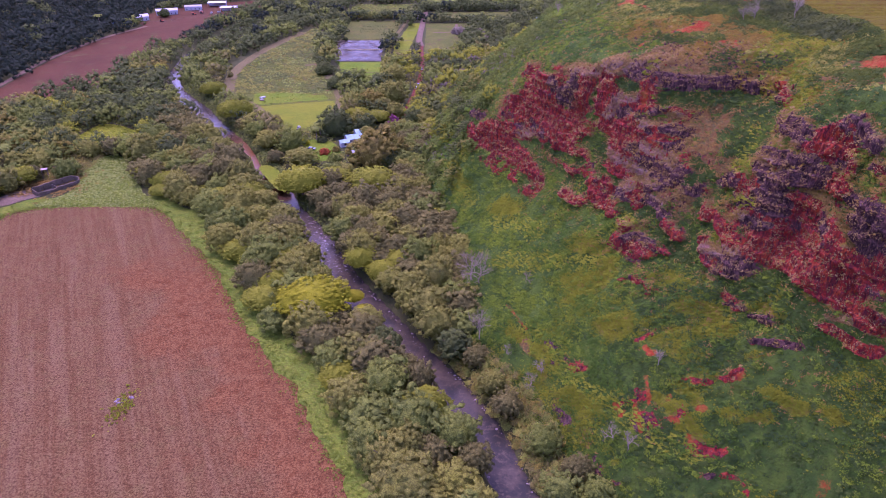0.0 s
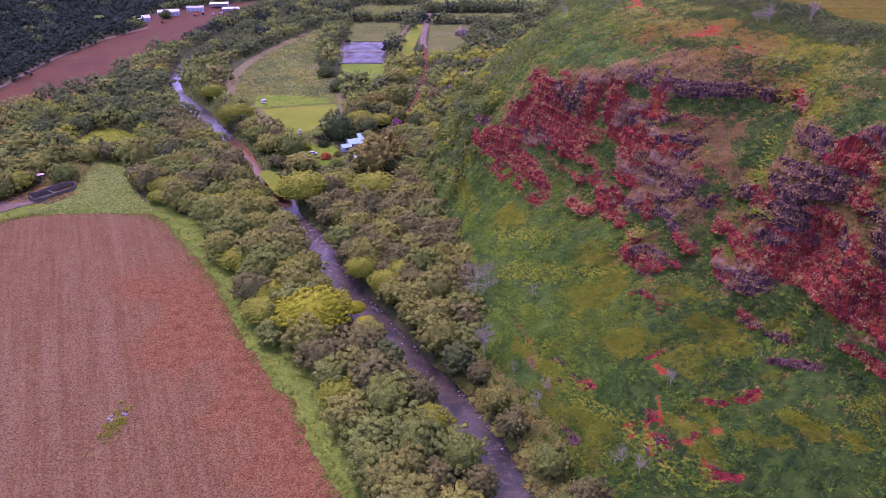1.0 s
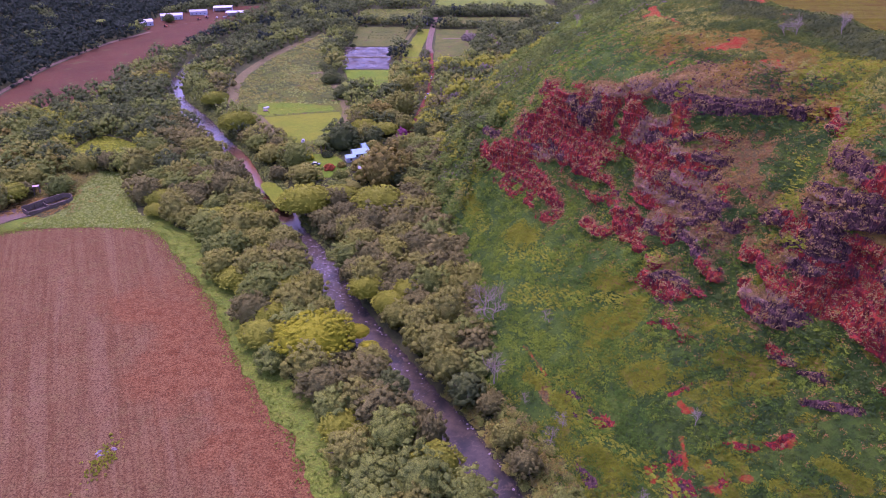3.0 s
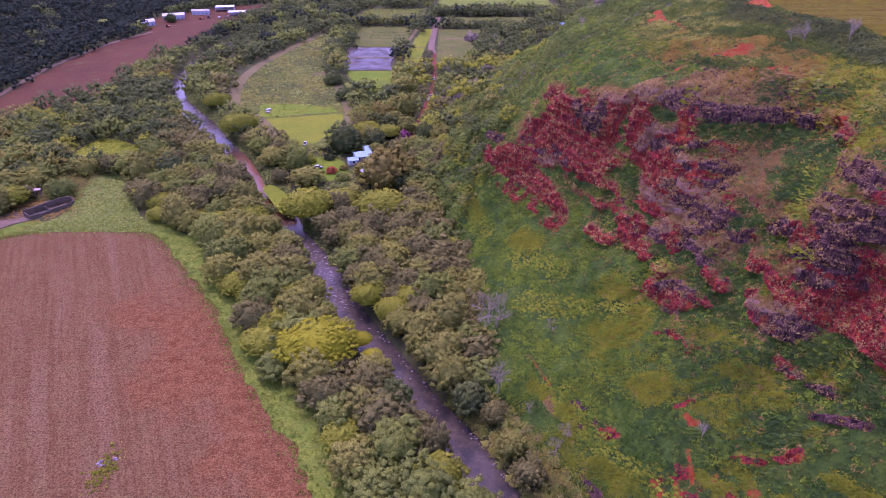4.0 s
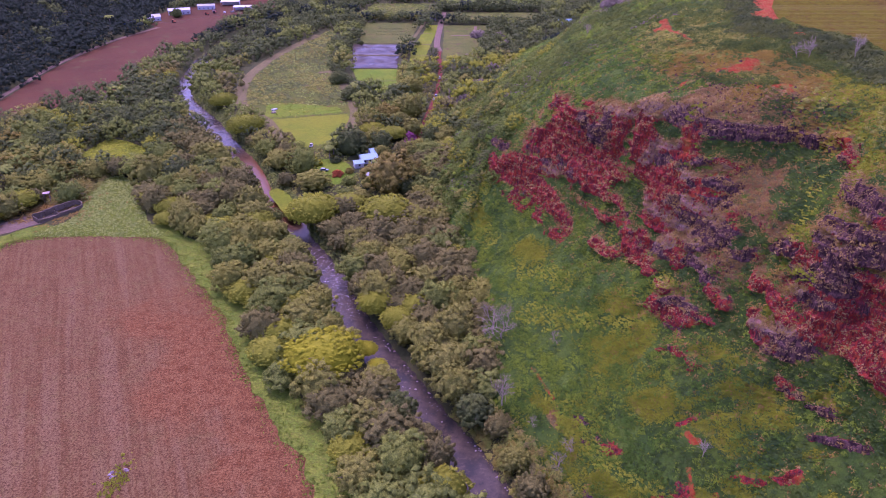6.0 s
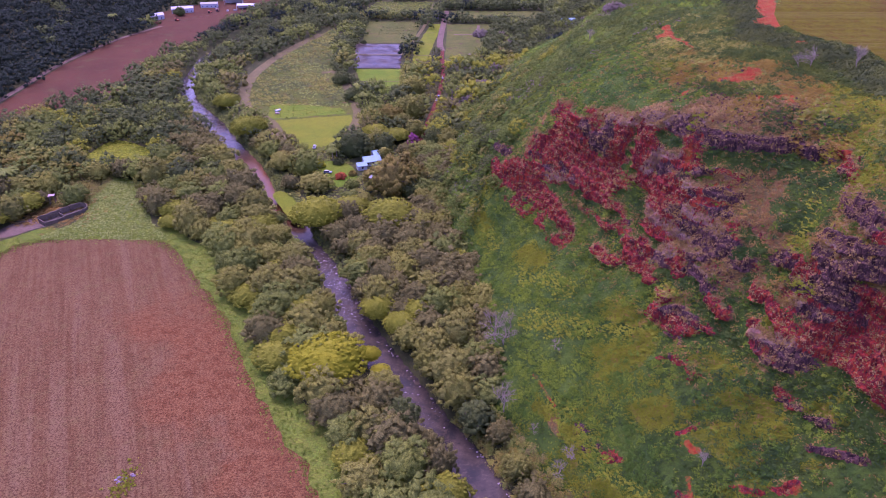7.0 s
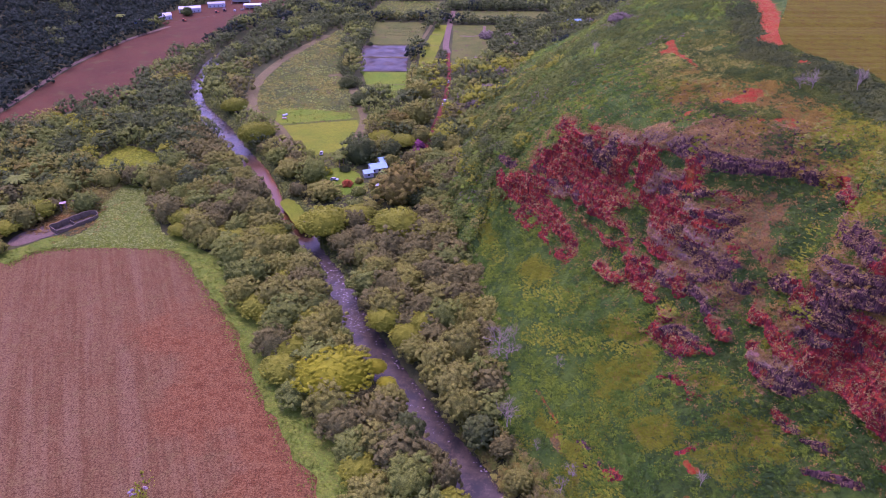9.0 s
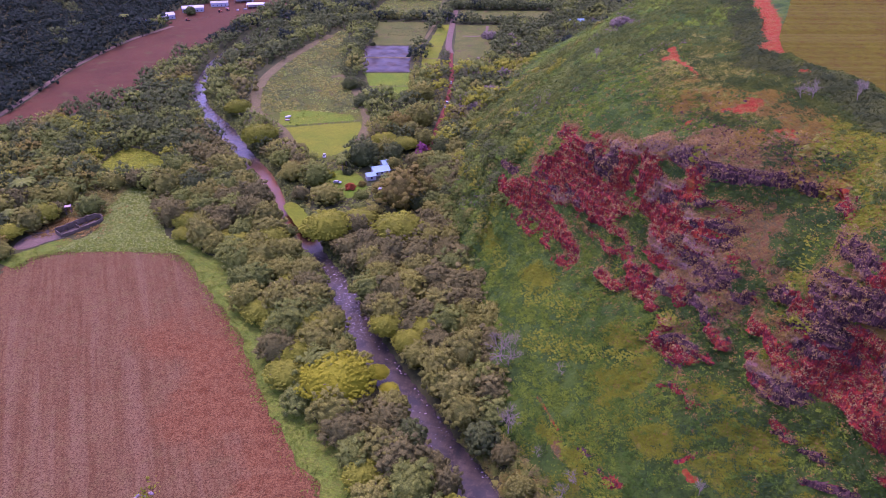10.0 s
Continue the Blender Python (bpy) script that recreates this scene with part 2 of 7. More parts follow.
def hill_ground():
    n = Nodes("hillside_ground", 0.92, 0.07)
    fine = n.noise(1.6, 5.0, 0.75)
    mid = n.noise(0.16, 4.0, 0.6)
    green = n.mix(n.ramp(mid, 0.35, 0.65), (0.045, 0.108, 0.017), (0.09, 0.165, 0.019))
    dryness = n.math("ADD", n.attr("dry"), n.math("MULTIPLY", n.math("SUBTRACT", n.noise(0.09, 6.0, 0.65), 0.5), 1.5))
    green = n.mix(n.ramp(dryness, 0.34, 0.7), green, n.mix(n.ramp(n.noise(0.3, 4.0), 0.4, 0.65), (0.19, 0.235, 0.022), (0.235, 0.215, 0.028)))
    tanness = n.math("ADD", n.attr("tan"), n.math("MULTIPLY", n.math("SUBTRACT", n.noise(0.35, 6.0, 0.7), 0.5), 1.5))
    tan = n.mix(n.ramp(n.noise(0.5, 4.0, 0.65), 0.42, 0.6), (0.2, 0.16, 0.055), (0.27, 0.145, 0.05))
    green = n.mix(n.ramp(tanness, 0.35, 0.75), green, tan)
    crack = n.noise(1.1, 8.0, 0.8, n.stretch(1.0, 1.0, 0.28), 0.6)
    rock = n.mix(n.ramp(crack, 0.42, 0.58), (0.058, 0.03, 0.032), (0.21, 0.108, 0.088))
    redness = n.math("ADD", n.attr("redrock"), n.math("MULTIPLY", n.math("SUBTRACT", n.noise(0.25, 6.0, 0.7, n.stretch(1.0, 1.0, 0.5)), 0.5), 1.8))
    reds = n.mix(n.ramp(n.noise(0.33, 4.0), 0.4, 0.65), (0.48, 0.055, 0.032), (0.54, 0.098, 0.03))
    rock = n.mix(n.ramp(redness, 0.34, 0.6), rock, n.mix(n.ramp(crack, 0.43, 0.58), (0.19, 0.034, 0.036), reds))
    lichen = n.noise(2.0, 7.0, 0.85)
    rock = n.mix(n.math("MULTIPLY", n.ramp(n.math("ADD", n.math("MULTIPLY", n.attr("pale"), 0.24), lichen), 0.6, 0.68), 0.75), rock, (0.42, 0.28, 0.2))
    # shade of small upright hollows, put into the rock's colour
    pit_shade = n.noise(2.1, 5.0, 0.7, n.stretch(1.0, 1.0, 0.3))
    rock = n.mix(n.math("MULTIPLY", n.ramp(pit_shade, 0.47, 0.38), 0.6), rock, (0.03, 0.015, 0.026))
    w_rock = n.ramp(n.math("ADD", n.attr("rock"), n.math("MULTIPLY", n.math("SUBTRACT", n.noise(0.6, 6.0, 0.75), 0.5), 1.5)), 0.27, 0.52)
    c = n.mix(w_rock, green, rock)
    w_soil = n.ramp(n.math("ADD", n.attr("soil"), n.math("MULTIPLY", n.math("SUBTRACT", n.noise(0.35, 7.0, 0.75), 0.5), 2.0)), 0.42, 0.8)
    c = n.mix(w_soil, c, n.mix(n.ramp(n.noise(0.6, 5.0, 0.7), 0.38, 0.64), (0.42, 0.062, 0.018), (0.36, 0.135, 0.03)))
    c = n.mix(n.math("MULTIPLY", n.ramp(fine, 0.45, 0.68), 0.35), c, (0.04, 0.04, 0.02))
    n.bump(n.math("ADD", fine, n.math("ADD", n.math("MULTIPLY", crack, 1.5), lichen)), 1.0, 0.8)
    return n.colour(c)


M_HILL = hill_ground()


def water(name, deep, shallow, river=True):
    n = Nodes(name, 0.08 if river else 0.35, 0.1 if river else 0.03)
    c = n.mix(n.ramp(n.noise(0.1, 3.0), 0.35, 0.65), deep, shallow)
    if river:
        bed = n.noise(0.55, 7.0, 0.75)
        c = n.mix(n.math("MULTIPLY", n.ramp(bed, 0.5, 0.64), 0.8), c, (0.085, 0.066, 0.04))
        c = n.mix(n.math("MULTIPLY", n.ramp(bed, 0.47, 0.36), 0.7), c, (0.02, 0.024, 0.02))
        c = n.mix(n.attr("silt"), c, (0.15, 0.062, 0.016))
        f = n.ramp(n.math("ADD", n.math("MULTIPLY", n.attr("rapid"), 0.1), n.noise(1.3, 7.0, 0.8, n.stretch(0.6, 1.0, 1.0, radians(30)))), 0.66, 0.78)
        c = n.mix(f, c, (0.6, 0.58, 0.62))
        n.put(n.math("ADD", 0.16, n.math("MULTIPLY", f, 0.6)), n.bsdf.inputs["Roughness"])
    else:
        n.put(n.math("MULTIPLY", n.ramp(n.noise(0.09, 6.0, 0.7), 0.35, 0.7), 0.03), n.bsdf.inputs["Specular IOR Level"])
        n.bsdf.inputs["Roughness"].default_value = 0.12
    n.bump(n.noise(1.8, 5.0, 0.7), 0.4 if river else 0.05, 0.12)
    return n.colour(c)


M_WATER = water("brown_river_water", (0.026, 0.025, 0.02), (0.062, 0.05, 0.034))
M_POND = water("still_pond_water", (0.04, 0.032, 0.024), (0.072, 0.058, 0.044), False)


def paint(name, col, rough=0.5, metal=0.0, dirt=0.25):
    n = Nodes(name, rough, 0.4)
    n.bsdf.inputs["Metallic"].default_value = metal
    return n.colour(n.mix(n.math("MULTIPLY", n.ramp(n.noise(0.8, 5.0, 0.7), 0.4, 0.75), dirt), col, (0.18, 0.13, 0.1)))


M_ROOF = paint("pale_blue_metal_roof", (0.15, 0.33, 0.35), 0.45)
M_WHITE = paint("white_painted_wall", (0.44, 0.45, 0.45), 0.7)
M_GREYROOF = paint("grey_sheet_roof", (0.2, 0.22, 0.205), 0.5)
M_RUSTROOF = paint("rusty_sheet_roof", (0.302, 0.216, 0.194), 0.7)
M_BLUE = paint("blue_tarpaulin", (0.072, 0.23, 0.446), 0.5)
M_GAP = paint("dark_opening", (0.022, 0.022, 0.025), 0.8)
M_CARWHITE = paint("white_car_paint", (0.576, 0.576, 0.576), 0.25, 0.0, 0.08)
M_CARSILVER = paint("silver_car_paint", (0.396, 0.418, 0.446), 0.25, 0.5, 0.08)
M_CARGLASS = paint("dark_car_glass", (0.022, 0.025, 0.032), 0.08, 0.0, 0.05)
M_TYRE = paint("tyre_rubber", (0.018, 0.018, 0.018), 0.9)
M_CONCRETE = paint("stained_concrete", (0.1, 0.075, 0.04), 0.9, 0.0, 0.8)
M_WOOD = paint("weathered_timber", (0.17, 0.13, 0.105), 0.85, 0.0, 0.5)
M_MACHINE = paint("orange_machine_paint", (0.6, 0.13, 0.05), 0.5)


def stone_mat():
    n = Nodes("river_stone", 0.85, 0.2)
    c = n.mix(n.add("ShaderNodeObjectInfo").outputs["Random"], (0.15, 0.11, 0.11), (0.3, 0.25, 0.25))
    n.bump(n.noise(4.0, 4.0), 0.4, 0.1)
    return n.colour(n.mix(n.ramp(n.noise(1.5, 4.0), 0.4, 0.7), c, (0.13, 0.08, 0.08)))


M_STONE = stone_mat()

# ---- mesh tools ----
RNG = np.random.default_rng(7)


def np_mesh(name, verts, faces, mats, smooth=False, index=None, layers=None, normals=None):
    """A mesh from arrays; all faces have the same number of corners. layers: float values by vertex; normals: the way each vertex is shaded."""
    verts, faces = np.asarray(verts, np.float32), np.asarray(faces, np.int32)
    me = bpy.data.meshes.new(name)
    n, k = faces.shape
    me.vertices.add(len(verts))
    me.vertices.foreach_set("co", verts.ravel())
    me.loops.add(n * k)
    me.loops.foreach_set("vertex_index", faces.ravel())
    me.polygons.add(n)
    me.polygons.foreach_set("loop_start", np.arange(0, n * k, k, dtype=np.int32))
    me.polygons.foreach_set("use_smooth", np.broadcast_to(np.asarray(smooth, bool), n).copy())
    if index is not None:
        me.polygons.foreach_set("material_index", np.asarray(index, np.int32))
    for m in mats if isinstance(mats, (list, tuple)) else [mats]:
        me.materials.append(m)
    for key, values in (layers or {}).items():
        me.attributes.new(key, "FLOAT", "POINT").data.foreach_set("value", np.asarray(values, np.float32))
    me.update(calc_edges=True)
    if normals is not None:
        me.polygons.foreach_set("use_smooth", np.ones(n, bool))
        me.attributes.new("custom_normal", "FLOAT_VECTOR", "POINT").data.foreach_set("vector", unit(normals).astype(np.float32).ravel())
        me.update()
    return me


def unit(v):
    return v / (np.linalg.norm(v, axis=-1, keepdims=True) + 1e-9)


def join(pieces):
    """Verts and faces (and normals, where pieces have them) of several pieces in one."""
    base, fs = 0, []
    for p in pieces:
        fs.append(np.asarray(p[1]) + base)
        base += len(p[0])
    both = (np.concatenate([p[0] for p in pieces]), np.concatenate(fs))
    return both + (np.concatenate([p[2] for p in pieces]),) if len(pieces[0]) > 2 else both


def bm_mesh(name, bm, mat):
    me = bpy.data.meshes.new(name)
    bm.to_mesh(me)
    bm.free()
    me.materials.append(mat)
    return me


def part(name, bm, mat, parent, label=""):
    ob = new(name, bm_mesh(name, bm, mat))
    ob.parent = parent
    return tagged(ob, label) if label else ob


def ico(sub):
    bm = bmesh.new()
    bmesh.ops.create_icosphere(bm, subdivisions=sub, radius=1.0)
    v = np.array([p.co[:] for p in bm.verts])
    f = np.array([[p.index for p in t.verts] for t in bm.faces])
    bm.free()
    return v, f


ICO = {s: ico(s) for s in (1, 2, 3)}


def sphere_points(n):
    p = RNG.normal(size=(n, 3))
    return p / np.linalg.norm(p, axis=1)[:, None]


def cards(points, normals, size, lean=0.6, long=1.5, shade=None):
    """Leaf clumps: one folded four-cornered blade at each point, facing roughly along its normal and shaded with the crown's own curve."""
    n = len(points)
    nrm = unit(normals + lean * RNG.normal(size=(n, 3)))
    a = unit(np.cross(nrm, RNG.normal(size=(n, 3))))
    b = np.cross(nrm, a)
    s = (size * RNG.uniform(0.6, 1.35, n))[:, None]
    v = np.stack([points - a * s * long * 0.5, points + b * s * 0.5 + nrm * s * 0.22, points + a * s * long * 0.5, points - b * s * 0.5 + nrm * s * 0.22], 1).reshape(-1, 3)
    i = np.arange(n)[:, None] * 4
    f = np.concatenate([i + [0, 2, 1], i + [0, 3, 2]])
    return v, f, np.repeat(unit(unit(normals if shade is None else shade) + 0.35 * nrm), 4, 0)


OCTA = (np.array([(1, 0, 0), (-1, 0, 0), (0, 1, 0), (0, -1, 0), (0, 0, 1), (0, 0, -1)], float),
        np.array([(0, 2, 4), (2, 1, 4), (1, 3, 4), (3, 0, 4), (2, 0, 5), (1, 2, 5), (3, 1, 5), (0, 3, 5)]))


def blades(points, normals, size, lean=0.6, long=1.7, shade=None):
    """Leaf clumps of one three-cornered blade each."""
    n = len(points)
    nrm = unit(normals + lean * RNG.normal(size=(n, 3)))
    a = unit(np.cross(nrm, RNG.normal(size=(n, 3))))
    b = np.cross(nrm, a)
    s = (size * RNG.uniform(0.7, 1.35, n))[:, None]
    v = np.stack([points - a * s * long * 0.45 - b * s * 0.3, points + a * s * long * 0.45 - b * s * 0.3, points + b * s * 0.8], 1).reshape(-1, 3)
    return v, np.arange(n * 3).reshape(-1, 3), np.repeat(unit(unit(normals if shade is None else shade) + 0.35 * nrm), 3, 0)


def tube(path, radii, sides=6):
    """A tapered limb along a path, as triangles."""
    path = np.asarray(path, float)
    rings = []
    for i, p in enumerate(path):
        d = path[min(i + 1, len(path) - 1)] - path[max(i - 1, 0)]
        d /= np.linalg.norm(d)
        a = np.cross(d, (0.3, 0.9, 0.1))
        a /= np.linalg.norm(a)
        b = np.cross(d, a)
        ang = np.linspace(0, 2 * np.pi, sides, endpoint=False)
        rings.append(p + radii[i] * (np.cos(ang)[:, None] * a + np.sin(ang)[:, None] * b))
    f = []
    for i in range(len(path) - 1):
        for j in range(sides):
            k = (j + 1) % sides
            q = [i * sides + j, i * sides + k, (i + 1) * sides + k, (i + 1) * sides + j]
            f += [[q[0], q[1], q[2]], [q[0], q[2], q[3]]]
    return np.concatenate(rings), np.array(f)


def inside(poly, x, y):
    """Whether points lie in a polygon."""
    x, y = np.asarray(x, float), np.asarray(y, float)
    res = np.zeros(x.shape, bool)
    n = len(poly)
    for i in range(n):
        (x1, y1), (x2, y2) = poly[i], poly[(i + 1) % n]
        if y1 == y2:
            continue
        hit = ((y1 > y) != (y2 > y)) & (x < (x2 - x1) * (y - y1) / (y2 - y1) + x1)
        res ^= hit
    return res


def line_dist(line, x, y):
    """Distance to a polyline, and the signed side (plus: to the right of its way)."""
    x, y = np.asarray(x, float), np.asarray(y, float)
    best, side = np.full(x.shape, 1e9), np.zeros(x.shape)
    for (x1, y1), (x2, y2) in zip(line[:-1], line[1:]):
        dx, dy = x2 - x1, y2 - y1
        t = np.clip(((x - x1) * dx + (y - y1) * dy) / (dx * dx + dy * dy), 0, 1)
        d = np.hypot(x - x1 - t * dx, y - y1 - t * dy)
        s = (x - x1) * dy - (y - y1) * dx
        side = np.where(d < best, np.sign(s), side)
        best = np.minimum(best, d)
    return best, side


def smooth_line(pts, closed=False, n=6):
    """Catmull-Rom through plan points."""
    p = [np.array(q, float) for q in pts]
    out = []
    m = len(p)
    for i in range(m if closed else m - 1):
        a, b = p[(i - 1) % m] if closed or i > 0 else p[0], p[i]
        c, d = p[(i + 1) % m], p[(i + 2) % m] if closed or i + 2 < m else p[-1]
        for k in range(n):
            t = k / n
            out.append(0.5 * (2 * b + (c - a) * t + (2 * a - 5 * b + 4 * c - d) * t * t + (3 * b - a - 3 * c + d) * t ** 3))
    if not closed:
        out.append(p[-1])
    return [tuple(q) for q in out]


def fbm(x, y, scale, octaves=4, seed=0.0):
    """Smooth value noise in the plan, about -1 to 1."""
    x, y = np.asarray(x, float) / scale + seed * 17.3, np.asarray(y, float) / scale - seed * 9.1
    total, amp = np.zeros(np.broadcast(x, y).shape), 1.0
    for _ in range(octaves):
        xi, yi = np.floor(x), np.floor(y)
        fx, fy = x - xi, y - yi
        fx, fy = fx * fx * (3 - 2 * fx), fy * fy * (3 - 2 * fy)

        def h(a, b):
            v = np.sin(a * 127.1 + b * 311.7) * 43758.5453
            return 2 * (v - np.floor(v)) - 1
        total += amp * ((h(xi, yi) * (1 - fx) + h(xi + 1, yi) * fx) * (1 - fy) + (h(xi, yi + 1) * (1 - fx) + h(xi + 1, yi + 1) * fx) * fy)
        x, y, amp = x * 2.03 + 5.1, y * 2.03 + 1.7, amp * 0.5
    return total / 1.6


def smoothstep(lo, hi, v):
    t = np.clip((np.asarray(v, float) - lo) / (hi - lo), 0, 1)
    return t * t * (3 - 2 * t)


# ---- the plan of the valley ----
FIELD_EDGE = [(-204, 276), (-198, 287), (-184, 292), (-160, 295), (-140, 293), (-124, 282), (-107, 259), (-93.2, 240), (-83.2, 225), (-72.2, 204), (-56.2, 181), (-42.2, 159), (-30.2, 139), (-22.2, 125), (-6.2, 96), (11.8, 60), (37.8, 6), (69.8, -60)]
FIELD_LINE = smooth_line(FIELD_EDGE, False, 10)
FIELD = FIELD_LINE + [(-420, -60), (-420, 150), (-260, 235), (-215, 262)]
RIVER = smooth_line([(-190, 800), (-203, 740), (-214, 680), (-219, 615), (-214, 549), (-194, 498), (-157, 440), (-129, 396), (-109, 362), (-95, 335), (-82, 318), (-73, 297), (-62, 281), (-53, 264), (-46, 246), (-41, 234), (-30, 216), (-20, 201), (-11, 186), (-2, 172), (4.5, 160), (11.5, 146), (15.5, 135), (19.5, 124), (33, 96), (64, 40), (110, -60)])
RED_FAR = smooth_line([(-350, 400), (-322, 454), (-322, 507), (-326, 570), (-322, 633), (-316, 669), (-305, 724), (-330, 745), (-320, 800), (-270, 860), (-216, 870), (-207, 835), (-228, 764), (-238, 703), (-244, 641), (-254, 600), (-256, 542), (-250, 515), (-268, 484), (-282, 462), (-310, 425)], True, 3)
PADDOCK = smooth_line([(-126, 710), (-138, 680), (-155, 617), (-161, 538), (-152, 480), (-130, 450), (-108, 408), (-92, 398), (-74, 406), (-66, 453), (-76, 490), (-102, 562), (-112, 627), (-118, 680)], True, 4)
LAWN = [(-128, 448), (-75, 461), (-70, 440), (-74, 410), (-92, 401), (-107, 409)]
POND = [(-98, 652), (-55, 653), (-51, 574), (-89, 573)]
POND_UPPER = [(-98, 652), (-55, 653), (-53.5, 616), (-94, 615)]
POND_LOWER = [(-93.5, 612), (-53, 613), (-51, 574), (-89, 573)]
PLOT = [(-87, 570), (-49, 571), (-43, 508), (-72, 507)]
PLOT_UPPER = [(-100, 745), (-43, 746), (-47, 657), (-92, 656)]
LIME = [(-42, 571), (-44, 638), (-33, 735), (-23, 735), (-27, 658), (-33, 572)]
EAST_PLOT = [(-16, 590), (-17, 735), (30, 735), (16, 640), (6, 590)]
FAR_PLOT = [(-110, 770), (-100, 850), (-30, 850), (-36, 770)]
FAR_PLOT_B = [(-20, 752), (-14, 800), (80, 800), (85, 752)]
FAR_PLOT_C = [(-25, 840), (-20, 930), (110, 930), (120, 840)]
WEST_TRACK = smooth_line([(-136, 690), (-157, 610), (-163, 540), (-150, 478), (-126, 447), (-110, 415)])
EAST_TRACK = smooth_line([(-112, 560), (-98, 556), (-80, 500), (-70, 460), (-71, 425)])
ROAD = smooth_line([(-27, 415), (-25, 435), (-20, 481), (-17, 530), (-17, 572), (-19, 612), (-19, 630)])
GREEN_PATCH = smooth_line([(-190, 338), (-186, 358), (-166, 347), (-147, 308), (-133, 293), (-167, 292), (-192, 292), (-182, 312)], True, 4)
LIME_PATCH = smooth_line([(-213, 377), (-216, 396), (-210, 412), (-188, 401), (-173, 380), (-188, 368)], True, 4)
WEST_PATCH = smooth_line([(-234, 354), (-231, 365), (-222, 372), (-218, 362), (-226, 352)], True, 4)
HOUSE_YARD = smooth_line([(-86, 376), (-74, 384), (-62, 376), (-57, 360), (-64, 350), (-74, 352), (-82, 362)], True, 4)
BANK_GRASS = smooth_line([(-98, 340), (-92, 343), (-80, 326), (-76, 313), (-81, 311), (-90, 326)], True, 4)
PADDOCK_STRIP = [(-134, 485), (-108, 481), (-82, 474), (-78, 463), (-127, 450)]
DUSTY_ROAD = smooth_line([(-19, 628), (-22, 650), (-22, 690), (-21, 730), (-19, 800)])
RUIN_YARD = smooth_line([(-214, 302), (-206, 312), (-198, 320), (-190, 322), (-188, 316), (-197, 303), (-206, 294), (-213, 292)], True, 4)


def river_half(y):
    """Half the river's width by its place along the valley."""
    return 4.4 + 1.3 * (1 - smoothstep(190, 225, y)) + 0.6 * smoothstep(300, 330, y) + 0.9 * np.sin(np.asarray(y) / 31.0) + 0.8 * np.sin(np.asarray(y) / 12.0 + 1.0) - 0.4 * smoothstep(270, 300, y)


def channel(x, y):
    d, _ = line_dist(RIVER, x, y)
    return -4.4 * (1 - smoothstep(river_half(y) - 1.5, river_half(y) + 4.5, d)), d


# The hill: how far right its slopes stand at each height, station by station along the valley.
LEVELS = [-1.5, 12, 25, 40, 55, 70, 80, 91, 98]
STATIONS = {
    20: [96, 122, 134, 146, 150, 153, 156, 166, 200],
    90: [58, 84, 98, 112, 116, 119, 122, 132, 165],
    125: [37, 54, 72, 93, 97, 99, 101, 109, 138],
    142: [28, 44, 62, 85, 90, 93, 95, 102, 130],
    152: [22, 38, 56, 80, 88, 92, 95, 101, 127],
    160: [17, 34, 52, 73, 82, 87, 91, 98, 124],
    170: [11, 28, 49, 71, 78, 84, 89, 98, 124],
    182: [5, 21, 45, 65, 75, 83, 90, 99, 123],
    200: [0, 17, 37, 55, 63, 77, 87, 98, 122],
    215: [-4, 14, 35, 49, 58, 62, 66, 86, 124],
    240: [-8, 12, 31, 42, 47, 51, 54, 77, 122],
    262: [-9, 9, 24, 32, 36, 40, 49, 67, 113],
    275: [-10, 7, 16, 22, 28, 36, 50, 70, 110],
    290: [-12, 2, 9, 16, 26, 37, 51, 75, 113],
    310: [-15, -3, 5, 13, 25, 39, 53, 78, 121],
    340: [-17, -5, 2, 12, 26, 42, 55, 83, 135],
    400: [-16, 2, 14, 30, 46, 60, 74, 100, 159],
    480: [-4, 24, 42, 60, 78, 95, 110, 140, 175],
    600: [34, 66, 92, 118, 142, 165, 190, 225, 270],
    760: [125, 165, 200, 235, 265, 295, 325, 365, 420],
    1100: [330, 380, 430, 480, 520, 560, 600, 650, 720],
}
ST_Y = np.array(list(STATIONS))
ST_X = np.array(list(STATIONS.values()), float)


def hermite(xs, ys, q):
    """Smooth monotone interpolation of table columns ys over xs."""
    xs = np.asarray(xs, float)
    q = np.clip(q, xs[0], xs[-1])
    i = np.clip(np.searchsorted(xs, q) - 1, 0, len(xs) - 2)
    h = np.diff(xs)
    d = np.diff(ys, axis=0) / (h[:, None] if ys.ndim > 1 else h)
    m = np.empty_like(ys)
    m[1:-1] = 0.5 * (d[:-1] + d[1:])
    m[0], m[-1] = d[0], d[-1]
    t = (q - xs[i]) / h[i]
    if ys.ndim > 1:
        t, hh = t[:, None], h[i][:, None]
    else:
        hh = h[i]
    return (2 * t ** 3 - 3 * t ** 2 + 1) * ys[i] + (t ** 3 - 2 * t ** 2 + t) * hh * m[i] + (-2 * t ** 3 + 3 * t ** 2) * ys[i + 1] + (t ** 3 - t ** 2) * hh * m[i + 1]


def hill_grid(ys, us):
    """Places of the hill's surface for stations ys and height steps us (0 foot, 1 rim, above 1 plateau)."""
    X = hermite(ST_Y, ST_X, ys)                      # stations by level
    lv = np.arange(len(LEVELS), dtype=float)
    q = us * (len(LEVELS) - 1)
    Z = np.interp(q, lv, LEVELS)
    gx = np.stack([np.interp(q, lv, row) for row in X])
    return gx, np.repeat(ys[:, None], len(us), 1), np.repeat(Z[None], len(ys), 0)


